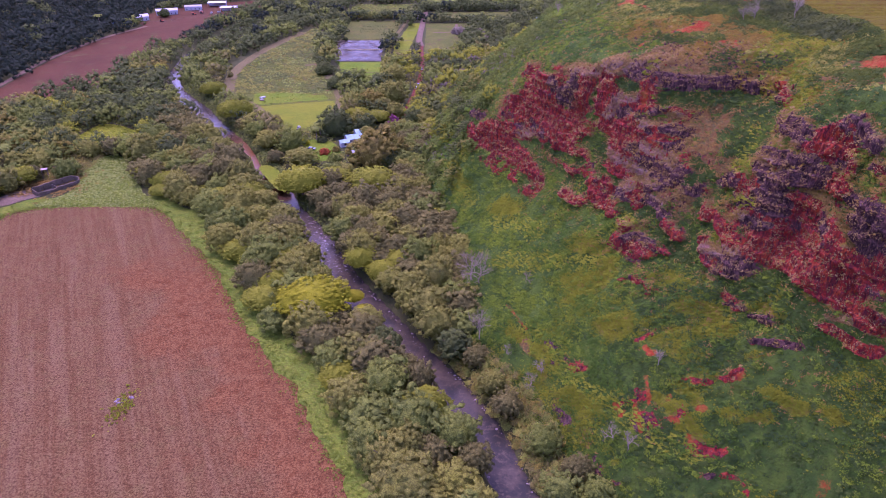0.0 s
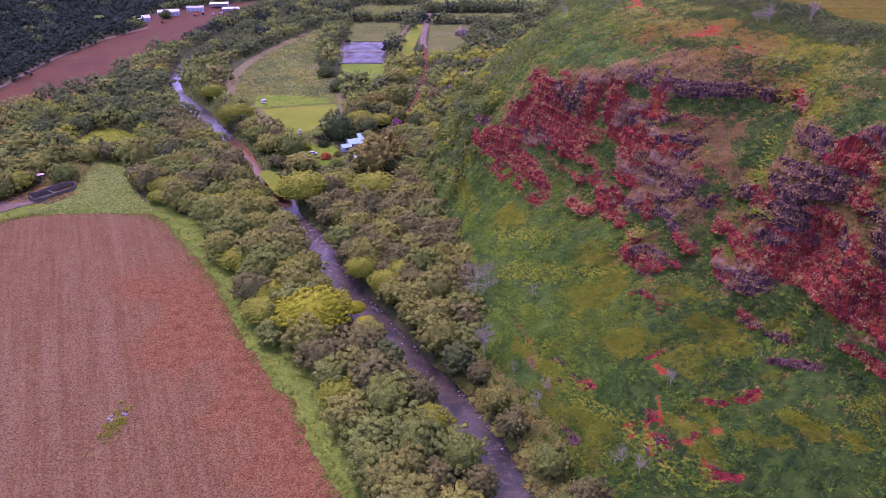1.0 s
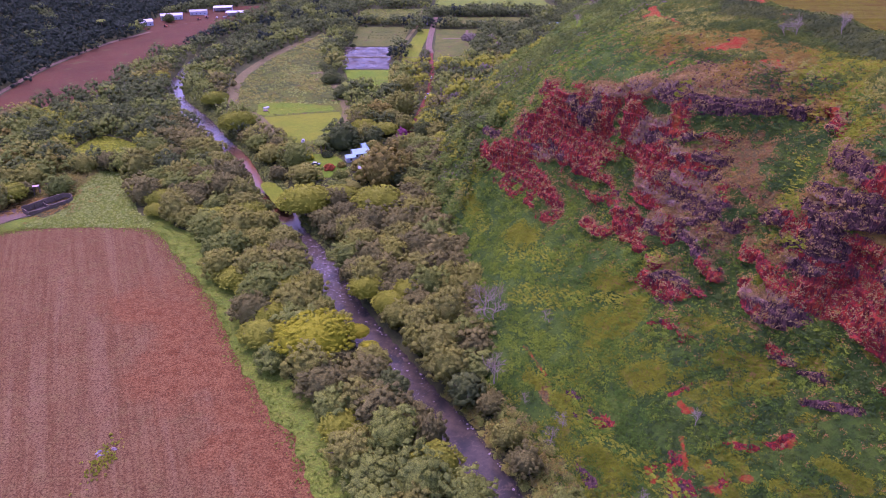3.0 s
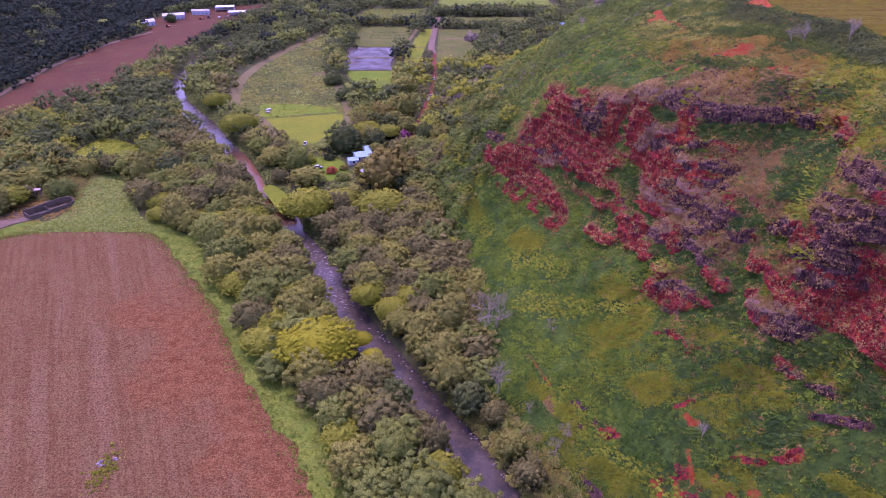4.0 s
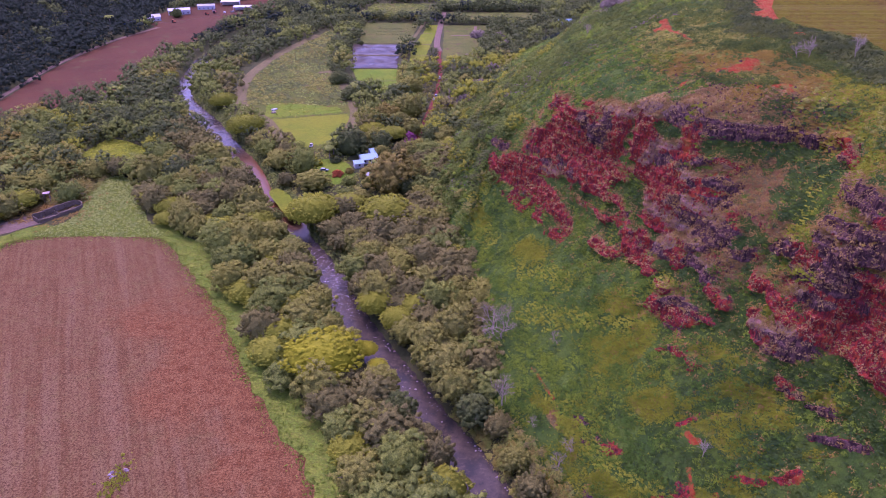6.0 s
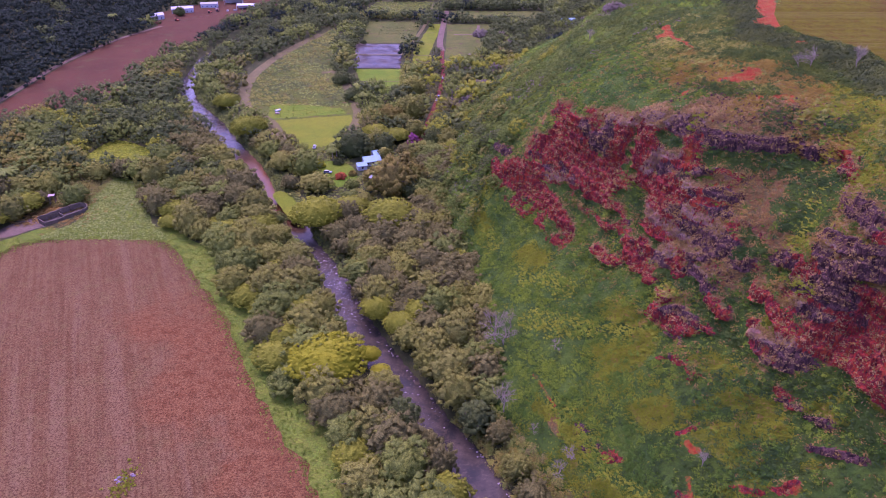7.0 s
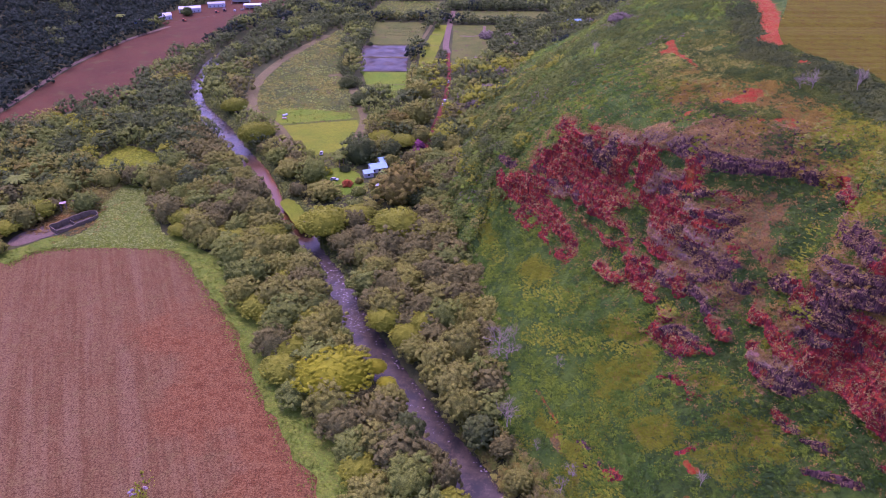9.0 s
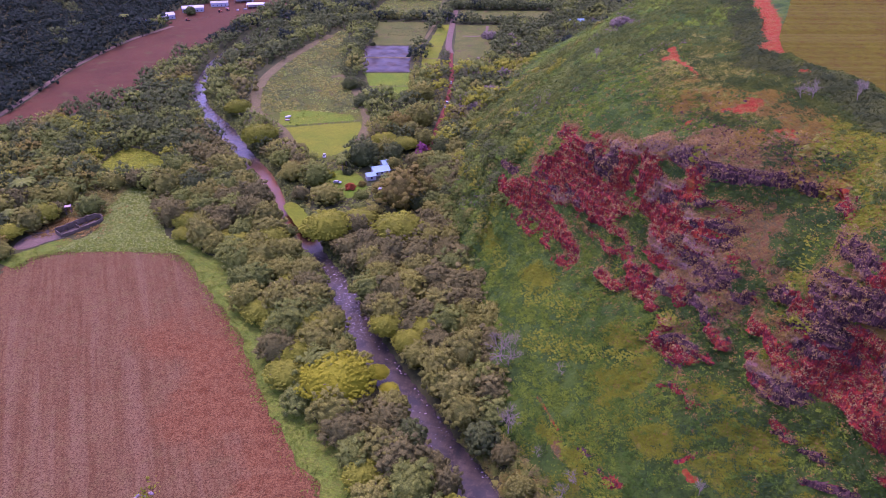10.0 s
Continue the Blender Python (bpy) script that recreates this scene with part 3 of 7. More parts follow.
# ---- the ground: one sheet to the horizon, with the river's bed ----
def stretched(lo, hi, step, far):
    inner = np.arange(lo, hi + step, step)
    grow = np.cumsum(step * 1.22 ** np.arange(1, 40))
    grow = grow[grow < far]
    return np.concatenate([lo - grow[::-1], inner, hi + grow])


gx, gy = stretched(-330, 70, 3.2, 3200), stretched(60, 640, 3.2, 3200)
GX, GY = np.meshgrid(gx, gy)
bed, river_d = channel(GX, GY)
under_hill = np.interp(GY, ST_Y, ST_X[:, 1])
GZ = bed + 0.06 * fbm(GX, GY, 9.0, 3) - 3.0 * smoothstep(0, 25, GX - under_hill)
rise = smoothstep(-335, -520, GX + 0 * GY) * 22 * smoothstep(350, 500, GY)
GZ = GZ + rise


def grid_faces(rows, cols):
    i = np.arange((rows - 1) * cols).reshape(rows - 1, cols)[:, :-1].ravel()
    return np.stack([i, i + 1, i + cols + 1, i + cols], 1)


ground = new("ground", np_mesh("ground", np.stack([GX, GY, GZ], -1).reshape(-1, 3), grid_faces(len(gy), len(gx)), M_FLOOR, True))
tagged(ground, "brown and olive valley floor under the trees", "ground", kind="structure")


def ribbon(name, line, half, z, mat, label, category, layers=None, kind="structure"):
    p = np.array(line)
    d = np.gradient(p, axis=0)
    d /= np.linalg.norm(d, axis=1)[:, None]
    nrm = np.stack([d[:, 1], -d[:, 0]], 1)
    hw = half(p[:, 1]) if callable(half) else np.full(len(p), half)
    cols = np.linspace(-1, 1, 5)
    v = np.stack([np.concatenate([p + nrm * (hw * c)[:, None], np.full((len(p), 1), z)], 1) for c in cols], 1).reshape(-1, 3)
    lay = {k: np.repeat(f(p[:, 1]), 5) for k, f in (layers or {}).items()}
    ob = new(name, np_mesh(name, v, grid_faces(len(p), 5), mat, True, layers=lay))
    return tagged(ob, label, category, kind=kind)


river = ribbon("water", RIVER, lambda y: river_half(y) + 2.5, -2.9, M_WATER, "shallow brown river with small white rapids between wooded banks", "river",
               {"rapid": lambda y: smoothstep(222, 240, y) * (1 - smoothstep(285, 300, y)) + 0.6 * smoothstep(178, 186, y) * (1 - smoothstep(196, 210, y)), "silt": lambda y: 0.8 * smoothstep(295, 330, y) * (1 - smoothstep(370, 410, y))})


def sheet(name, outline, z, mat, label, category, kind="structure"):
    """A flat piece of land with a slightly uneven edge."""
    line = []
    n = len(outline)
    for i in range(n):
        a, b = np.array(outline[i]), np.array(outline[(i + 1) % n])
        steps = max(1, int(np.linalg.norm(b - a) / 4))
        line += [a + (b - a) * k / steps for k in range(steps)]
    pts = np.array(line)
    pts = pts + np.stack([fbm(pts[:, 0], pts[:, 1], 6.0, 3, 1.0), fbm(pts[:, 0], pts[:, 1], 6.0, 3, 2.0)], 1) * 0.9
    bm = bmesh.new()
    face = bm.faces.new([bm.verts.new((x, y, z)) for x, y in pts])
    if face.normal.z < 0 or sum(p[0] * q[1] - q[0] * p[1] for p, q in zip(pts, np.roll(pts, -1, 0))) < 0:
        bmesh.ops.reverse_faces(bm, faces=[face])
    bmesh.ops.triangulate(bm, faces=list(bm.faces))
    ob = new(name, bm_mesh(name, bm, mat))
    return tagged(ob, label, category, kind=kind)


# the tilled field
fx, fy = np.arange(-420, 74, 2.0), np.arange(-60, 300, 2.0)
FX, FY = np.meshgrid(fx, fy)
fd, fside = line_dist(FIELD_LINE, FX, FY)
keep = inside(FIELD, FX, FY) | (fd < 5)
FZ = 0.16 + 0.05 * fbm(FX, FY, 3.0, 2, 3.0)
red_w = 0.7 * (1 - smoothstep(16, 42, fd + 20 * fbm(FX, FY, 20, 5, 5.0))) * (1 - smoothstep(225, 262, FY + 7 * fbm(FX, FY, 20, 2, 6.0))) + 0.12
ff = grid_faces(len(fy), len(fx))
ff = ff[keep.ravel()[ff].all(1)]
field = new("field", np_mesh("field", np.stack([FX, FY, FZ], -1).reshape(-1, 3), ff, M_FIELD, True, layers={"red": red_w.ravel()}))
tagged(field, "bare tilled field of reddish brown soil with faint furrows", "field", kind="structure")

# the grass verge between the field and the trees
edge = np.array(FIELD_LINE)
ed = np.gradient(edge, axis=0)
ed /= np.linalg.norm(ed, axis=1)[:, None]
out_n = np.stack([-ed[:, 1], ed[:, 0]], 1)
wide = 7.0 + 2.0 * np.sin(np.arange(len(edge)) * 0.5)
VERGE = [tuple(p) for p in edge - out_n * 0.5] + [tuple(p) for p in (edge + out_n * 9.0)[::-1]]
vc = np.array([-0.1, 0.3, 0.65, 1.0])
jag = 3.2 * fbm(edge[:, 0], edge[:, 1], 7.0, 4, 7.0)
VV = np.stack([np.concatenate([edge + out_n * (c * (wide + 3.0) + jag * (c < 0))[:, None], np.full((len(edge), 1), 0.26)], 1) for c in vc], 1).reshape(-1, 3)
verge = new("verge", np_mesh("verge", VV, grid_faces(len(edge), len(vc))[:, ::-1], M_VERGE, True))
tagged(verge, "strip of rough green grass along the field", "grass", kind="structure")
sheet("red_field", RED_FAR, 0.15, M_FARFIELD, "far bare field of red soil along the wood", "field")
sheet("paddock", PADDOCK, 0.12, M_PADDOCK, "rough olive paddock with scattered tussocks", "paddock")
sheet("grass_strip", PADDOCK_STRIP, 0.17, M_LUSHGROUND, "lush lime green strip of paddock above the fence", "grass")
sheet("lawn", LAWN, 0.2, M_LAWN, "mown yellow-green lawn beside the house", "lawn")
sheet("water", POND_UPPER, 0.2, M_POND, "flooded plot of still pale water", "pond")
sheet("water", POND_LOWER, 0.2, M_POND, "muddy flooded plot with a low bank", "pond")
ribbon("bank", [(-94, 613.5), (-75, 614), (-53, 614.5)], 1.3, 0.32, M_TRACK, "low earth bank between two flooded plots", "bank")
sheet("crop_plot", PLOT, 0.2, M_CROP, "small bright green crop plot", "field")
sheet("crop_plot", PLOT_UPPER, 0.2, M_FALLOW, "olive crop plot with faint rows", "field")
sheet("crop_plot", LIME, 0.2, M_LAWN, "narrow lime green grass strip beside the road", "field")
sheet("crop_plot", EAST_PLOT, 0.16, M_FALLOW, "olive plot with a pale dirt path", "field")
sheet("crop_plot", FAR_PLOT, 0.2, M_PADDOCK, "far rough green field", "field")
sheet("crop_plot", FAR_PLOT_B, 0.2, M_FALLOW, "far olive field behind a hedge", "field")
sheet("crop_plot", FAR_PLOT_C, 0.2, M_VERGE, "far green field at the valley's end", "field")
sheet("clearing", GREEN_PATCH, 0.18, M_VERGE, "clearing overgrown with pale green scrub", "clearing")
sheet("clearing", LIME_PATCH, 0.18, M_LAWN, "sunlit lime green clearing in the wood", "clearing")
sheet("clearing", WEST_PATCH, 0.18, M_CROP, "small green clearing in the wood", "clearing")
sheet("yard", HOUSE_YARD, 0.16, M_CROP, "green yard round the white-roofed house", "yard")
sheet("bank", BANK_GRASS, 0.2, M_LAWN, "bright grassy bank beside the river", "grass")
sheet("yard", RUIN_YARD, 0.15, M_DUST, "dusty yard round the concrete ruin", "yard")
ribbon("bank", [(-80, 536), (-63, 537), (-45.5, 538)], 0.9, 0.3, M_TRACK, "narrow dirt bank across the crop plot", "bank")
for y in (612, 652, 695):
    ribbon("bank", [(-43, y), (-36, y + 0.5), (-28, y + 1)], 0.8, 0.3, M_TRACK, "narrow dirt bank between grass plots", "bank")
ribbon("track", smooth_line([(-10, 690), (2, 689), (10, 694), (13, 708), (14, 730)]), 1.4, 0.24, M_DUST, "pale dirt path through the far plot", "track")
ribbon("road", DUSTY_ROAD, 2.8, 0.25, M_DUST, "pinkish dusty road between the plots", "road")
ribbon("road", ROAD, 1.7, 0.26, M_REDROAD, "narrow red dirt road between trees", "road")
ribbon("track", WEST_TRACK, 4.2, 0.22, M_TRACK, "brown dirt track along the paddock", "track")
ribbon("track", EAST_TRACK, 3.2, 0.23, M_TRACK, "brown dirt track along the paddock", "track")
ribbon("track", smooth_line([(-47, 600), (-46, 660), (-38, 745), (-34, 850)]), 1.6, 0.27, M_TRACK, "pale dirt track between plots", "track")
ribbon("track", smooth_line([(-352, 405), (-326, 452), (-326, 508), (-330, 570), (-325, 634), (-318, 672), (-300, 720)]), 2.4, 0.24, M_DUST, "pale dirt track along the red field", "track")

# ---- the hill with its terraced cliffs ----
hy = np.concatenate([np.linspace(20, 95, 40, endpoint=False), np.linspace(95, 310, 470, endpoint=False), np.linspace(310, 480, 110, endpoint=False), np.linspace(480, 1100, 90)])
hu = np.linspace(0, 1, 235)
HX, HY, HZ = hill_grid(hy, hu)
COVER = {k: np.zeros_like(HX) for k in ("dark", "red", "pale", "green", "gold", "rust", "lime")}
SIDE_Y = HY + 1.6 * fbm(HY, HZ, 7.0, 4, 80.0)            # ragged outlines
SIDE_Z = HZ + 1.1 * fbm(HY, HZ, 6.0, 4, 81.0)


def bed(cover, width, *line):
    """A band of one ground cover along a line on the hill's face, as places along the valley and heights."""
    y0, y1 = min(p[0] for p in line) - 3 * width - 4, max(p[0] for p in line) + 3 * width + 4
    r = slice(int(np.searchsorted(hy, y0)), int(np.searchsorted(hy, y1)))
    d, _ = line_dist(list(line), SIDE_Y[r], SIDE_Z[r])
    near, far = {"green": (0.45, 1.15), "gold": (0.2, 1.4), "rust": (0.3, 1.6), "pale": (0.5, 1.4)}.get(cover, (0.8, 1.6))
    COVER[cover][r] = np.maximum(COVER[cover][r], 1 - smoothstep(near * width, far * width, d))


# dark lava faces
bed("dark", 3.2, (257, 66), (252, 64), (244, 67))
bed("dark", 2.3, (246, 74), (243, 69), (244, 64))
bed("dark", 1.9, (260, 52), (255, 49), (249, 49))
bed("dark", 1.4, (310, 40), (290, 44))
bed("dark", 1.3, (322, 23), (309, 32))
bed("dark", 1.1, (268, 48), (261, 47))
bed("dark", 1.4, (221, 68), (217, 69))
bed("dark", 1.7, (234, 81), (230, 81))
bed("dark", 2.1, (224, 82), (221, 81), (218, 82))
bed("dark", 1.9, (215, 80), (211, 80), (208, 80))
bed("dark", 1.9, (208, 81), (204, 82), (202, 84))
bed("dark", 1.3, (200, 83), (194, 83))
bed("dark", 1.4, (211, 72), (209, 74))
bed("dark", 1.1, (188, 83), (185, 84))
bed("dark", 1.2, (204, 68), (200, 68))
bed("dark", 1.7, (209, 65), (206, 62))
bed("dark", 1.2, (204, 63), (198, 64))
bed("dark", 1.9, (209, 59), (205, 56), (198, 57), (194, 58))
bed("dark", 2.1, (204, 46), (201, 47))
bed("dark", 2.3, (193, 57), (186, 58), (184, 57))
bed("dark", 1.3, (196, 51), (192, 54))
bed("dark", 1.5, (194, 48), (189, 48), (186, 47))
bed("dark", 1.3, (181, 62), (178, 63), (173, 64))
bed("dark", 1.9, (170, 70), (166, 70))
bed("dark", 1.5, (171, 74), (162, 75), (157, 77))
bed("dark", 2.2, (164, 69), (157, 72), (154, 74))
bed("dark", 2.1, (169, 62), (162, 65), (157, 65))
bed("dark", 1.3, (176, 80), (168, 81), (163, 82))
bed("dark", 1.0, (166, 57), (162, 58), (158, 59))
bed("dark", 1.6, (187, 38), (184, 39), (180, 40))
bed("dark", 1.0, (184, 34), (178, 33), (177, 31))
bed("dark", 2.3, (165, 45), (161, 46), (158, 49))
bed("dark", 1.9, (163, 43), (159, 45), (157, 48))
bed("dark", 1.2, (163, 14), (158, 13))
bed("dark", 0.8, (147, 38), (144, 39))
bed("dark", 0.8, (140, 35), (137, 37), (134, 38))
bed("dark", 0.9, (181, 33), (177, 32))
bed("dark", 0.8, (153, 38), (150, 39))
bed("dark", 2.1, (176, 80), (165, 82), (161, 81))
bed("dark", 1.8, (155, 86), (149, 85), (144, 85))
bed("dark", 1.4, (171, 74), (162, 76), (157, 77))
bed("dark", 2.2, (158, 72), (154, 73))
bed("dark", 1.8, (166, 69), (158, 71))
bed("dark", 2.1, (162, 65), (158, 64))
bed("dark", 1.2, (143, 73), (135, 74))
bed("dark", 2.1, (138, 70), (134, 66))
bed("dark", 2.0, (134, 74), (130, 68))
bed("dark", 1.2, (147, 64), (141, 63))
bed("dark", 1.3, (162, 45), (158, 49))
bed("dark", 1.2, (126, 52), (124, 52))
bed("dark", 1.0, (147, 38), (145, 40))
bed("dark", 0.8, (138, 37), (135, 38))
bed("dark", 1.1, (133, 13), (128, 13), (126, 14))
bed("dark", 0.9, (167, 14), (161, 13), (158, 13))
bed("dark", 0.9, (133, 4), (128, 3), (123, 3))
bed("dark", 0.9, (119, 10), (117, 13))
bed("dark", 1.2, (163, 13), (157, 12.8))
bed("dark", 1.5, (134, 14.2), (127, 13.5))
bed("dark", 1.0, (150, 5.8), (144, 4))
# red earth and rotten rock
bed("red", 3.1, (296, 35), (286, 34), (275, 31), (263, 30), (252, 30), (242, 31))
bed("red", 3.5, (287, 38), (275, 39), (264, 37), (253, 36), (245, 34))
bed("red", 4.2, (268, 61), (263, 54), (253, 51))
bed("red", 4.0, (258, 56), (245, 52), (240, 49), (228, 47))
bed("red", 3.2, (260, 64), (252, 58), (242, 55), (230, 54))
bed("red", 2.7, (239, 73), (239, 66), (242, 58))
bed("red", 2.7, (230, 77), (227, 71), (224, 64), (218, 60))
bed("red", 1.8, (219, 63), (210, 63))
bed("red", 1.7, (216, 79), (215, 75))
bed("red", 1.6, (210, 74), (215, 72))
bed("red", 1.3, (193, 86), (183, 85), (178, 82))
bed("red", 1.6, (212, 65), (208, 63), (203, 62))
bed("red", 1.6, (219, 56), (211, 56), (205, 55))
bed("red", 1.6, (220, 53), (211, 52), (205, 52))
bed("red", 1.5, (199, 48), (196, 46))
bed("red", 1.5, (185, 57), (183, 57))
bed("red", 1.4, (174, 65), (171, 64), (168, 64))
bed("red", 1.6, (179, 54), (176, 53), (173, 54))
bed("red", 1.7, (157, 66), (155, 66), (152, 66))
bed("red", 1.3, (183, 46), (179, 45))
bed("red", 1.5, (170, 53), (164, 52))
bed("red", 1.7, (224, 38), (215, 38))
bed("red", 1.8, (212, 42), (206, 42), (200, 41))
bed("red", 1.2, (195, 40), (191, 40))
bed("red", 2.0, (191, 36), (187, 35), (182, 37))
bed("red", 1.1, (180, 40), (178, 40))
bed("red", 1.0, (177, 32), (173, 32))
bed("red", 1.9, (170, 46), (165, 44), (162, 44))
bed("red", 2.1, (163, 51), (158, 52), (154, 53))
bed("red", 2.6, (158, 54), (153, 54), (147, 54), (139, 55))
bed("red", 2.1, (156, 56), (151, 57), (142, 62))
bed("red", 1.0, (158, 14), (154, 14))
bed("red", 1.0, (153, 25), (151, 25), (149, 24))
bed("red", 1.0, (155, 39), (153, 39), (151, 38))
bed("red", 1.0, (177, 31), (172, 32), (166, 32))
bed("red", 2.4, (159, 82), (155, 84))
bed("red", 1.9, (157, 80), (150, 82))
bed("red", 2.0, (153, 73), (147, 74))
bed("red", 1.1, (145, 67), (140, 64))
bed("red", 2.8, (155, 53), (150, 53), (140, 56))
bed("red", 2.4, (142, 58), (137, 57), (132, 54))
bed("red", 2.2, (147, 52), (138, 53), (134, 53))
bed("red", 1.8, (142, 62), (136, 61), (129, 60))
bed("red", 2.1, (134, 52), (127, 51), (123, 51))
bed("red", 1.4, (132, 45), (127, 44), (122, 45))
bed("red", 1.0, (153, 24), (150, 24))
bed("red", 0.9, (137, 24), (135, 25))
bed("red", 1.1, (134, 28), (134, 30))
bed("red", 1.4, (141, 13), (137, 13))
bed("red", 1.1, (139, 15), (133, 15))
bed("red", 1.1, (141, 18), (136, 17))
bed("red", 1.4, (132, 18), (129, 18))
bed("red", 1.2, (127, 16), (122, 16), (120, 17))
bed("red", 1.0, (115, 15), (111, 15))
bed("red", 2.4, (282, 42), (270, 45), (260, 47))
bed("red", 1.6, (274, 55), (268, 50))
# dry pale brush along the rims
bed("pale", 1.7, (251, 74), (246, 76), (236, 77))
bed("pale", 2.5, (236, 81), (227, 81), (226, 83), (221, 86))
bed("pale", 3.2, (221, 86), (215, 86), (208, 86))
bed("pale", 2.2, (228, 86), (222, 88), (214, 88))
bed("pale", 1.4, (214, 90), (210, 91))
bed("pale", 1.5, (206, 61), (198, 61), (195, 60))
bed("pale", 1.5, (198, 54), (195, 54))
bed("pale", 1.7, (217, 56), (205, 54), (198, 53))
bed("pale", 1.3, (170, 72), (166, 73), (164, 72))
bed("pale", 1.3, (174, 76), (162, 79))
bed("pale", 1.5, (169, 46), (165, 48), (160, 50))
bed("pale", 1.2, (169, 57), (165, 58))
bed("pale", 1.5, (210, 67), (207, 70), (205, 72))
bed("pale", 1.5, (267, 45), (256, 47))
bed("pale", 1.4, (206, 49), (201, 50))
bed("pale", 1.6, (224, 66), (221, 73), (217, 74))
bed("pale", 1.3, (192, 50), (188, 50))
bed("pale", 1.2, (164, 40), (160, 40))
bed("pale", 1.2, (180, 81), (173, 84))
bed("pale", 1.1, (134, 48), (130, 49))
# dark green hollows
bed("green", 1.3, (234, 74), (232, 70))
bed("green", 3.0, (230, 54), (225, 54), (218, 53))
bed("green", 2.3, (248, 45), (236, 46), (226, 47))
bed("green", 2.0, (224, 77), (220, 76))
bed("green", 3.1, (210, 76), (207, 77), (203, 77))
bed("green", 3.4, (204, 77), (199, 78), (192, 78))
bed("green", 2.9, (190, 78), (182, 80))
bed("green", 1.9, (190, 63), (185, 62), (186, 59))
bed("green", 2.4, (210, 88), (207, 86))
bed("green", 2.7, (203, 88), (198, 89))
bed("green", 1.9, (182, 54), (180, 54))
bed("green", 1.9, (179, 42), (173, 41), (168, 40))
bed("green", 1.7, (199, 43), (190, 45))
bed("green", 1.6, (186, 43), (180, 43))
bed("green", 2.6, (191, 73), (185, 74), (184, 70))
bed("green", 1.8, (146, 83), (144, 82), (144, 77))
bed("green", 2.1, (143, 77), (139, 77))
bed("green", 2.2, (141, 45), (136, 44))
# yellow grass
bed("gold", 1.5, (180, 66), (170, 71))
bed("gold", 1.4, (172, 60), (168, 60))
bed("gold", 1.2, (170, 50), (166, 49))
bed("gold", 3.0, (318, 52), (312, 59))
bed("gold", 2.7, (332, 29), (325, 35))
bed("gold", 3.5, (200, 31), (193, 30))
bed("gold", 2.4, (192, 32), (186, 31))
bed("gold", 3.4, (190, 24), (182, 25))
bed("gold", 3.1, (185, 25), (177, 24))
bed("gold", 4.1, (155, 28), (149, 30))
bed("gold", 2.7, (170, 24), (160, 23))
bed("gold", 2.6, (157, 33), (153, 34))
bed("gold", 2.0, (167, 12), (161, 10))
bed("gold", 1.9, (148, 45), (146, 42))
bed("gold", 2.6, (171, 35), (163, 36))
bed("gold", 2.1, (177, 25), (186, 30))
bed("gold", 3.0, (250, 20), (238, 22))
bed("gold", 3.4, (290, 17), (277, 16))
bed("gold", 2.4, (179, 85), (172, 86))
bed("gold", 1.9, (146, 43), (144, 42))
bed("gold", 1.4, (142, 49), (140, 50))
bed("gold", 1.5, (164, 10), (156, 8), (152, 9))
bed("gold", 1.9, (152, 9), (145, 9), (136, 7))
bed("gold", 1.9, (136, 7), (131, 8))
bed("gold", 1.5, (127, 6), (124, 8))
bed("gold", 1.6, (180, 11), (174, 11))
bed("gold", 2.3, (155, 28), (151, 30))
bed("gold", 1.4, (137, 18), (131, 19))
bed("gold", 1.3, (128, -1), (124, -1))
bed("gold", 2.3, (180, 22), (174, 25), (167, 25), (158, 24))
bed("gold", 2.0, (154, 28), (152, 30), (148, 27), (143, 27))
bed("gold", 1.7, (154, 8), (145, 8), (136, 8), (131, 9))
bed("gold", 1.5, (137, 18.6), (127, 18.2), (123, 18.2))
bed("gold", 1.2, (138, 22.5), (133, 22), (128, 21.6))
bed("gold", 1.5, (138, 26), (135, 27))
bed("gold", 1.5, (136, 33), (133, 31))
bed("gold", 1.4, (127, 30.3), (122, 30.5), (120, 30.4))
bed("gold", 1.4, (130, 24), (124, 24), (122, 26.4))
bed("gold", 1.6, (149, 40), (145, 44))
bed("gold", 1.6, (157, 34), (151, 33.6), (145, 33))
bed("gold", 1.5, (118, 32), (115, 32))
# a bright green strip above the river
bed("lime", 1.6, (176, 13), (168, 12), (161, 12), (150, 12), (141, 13), (132, 13), (122, 14))
# orange-brown grass
bed("rust", 2.7, (200, 68), (194, 68), (192, 71))
bed("rust", 2.4, (199, 74), (197, 76))
bed("rust", 2.3, (190, 54), (184, 54), (183, 54))
bed("rust", 1.9, (185, 48), (179, 50))
bed("rust", 2.3, (190, 66), (184, 65))
bed("rust", 1.8, (204, 86), (196, 86), (190, 86))
bed("rust", 1.8, (164, 40), (160, 43))
bed("rust", 2.3, (194, 62), (188, 62))
bed("rust", 2.0, (192, 40), (186, 43))
bed("rust", 2.4, (183, 92), (175, 93), (167, 93))
bed("rust", 1.4, (173, 11), (168, 10))
bed("rust", 1.1, (138, 5), (134, 4))
bed("rust", 2.3, (207, 72), (203, 72))
bed("rust", 2.8, (200, 77), (196, 72))
bed("rust", 2.8, (198, 68), (190, 67))
bed("rust", 2.8, (187, 67), (180, 65))
bed("rust", 2.4, (199, 64), (197, 61), (190, 62))
bed("rust", 2.0, (202, 59), (196, 58))
bed("rust", 2.0, (182, 58), (178, 55))
bed("rust", 2.0, (209, 60), (203, 52), (197, 48))
bed("rust", 2.0, (190, 51), (183, 51))
bed("lime", 2.0, (178, 67), (176, 68))
bed("lime", 1.6, (169, 61), (166, 61))
bed("lime", 1.5, (180, 71), (186, 77))
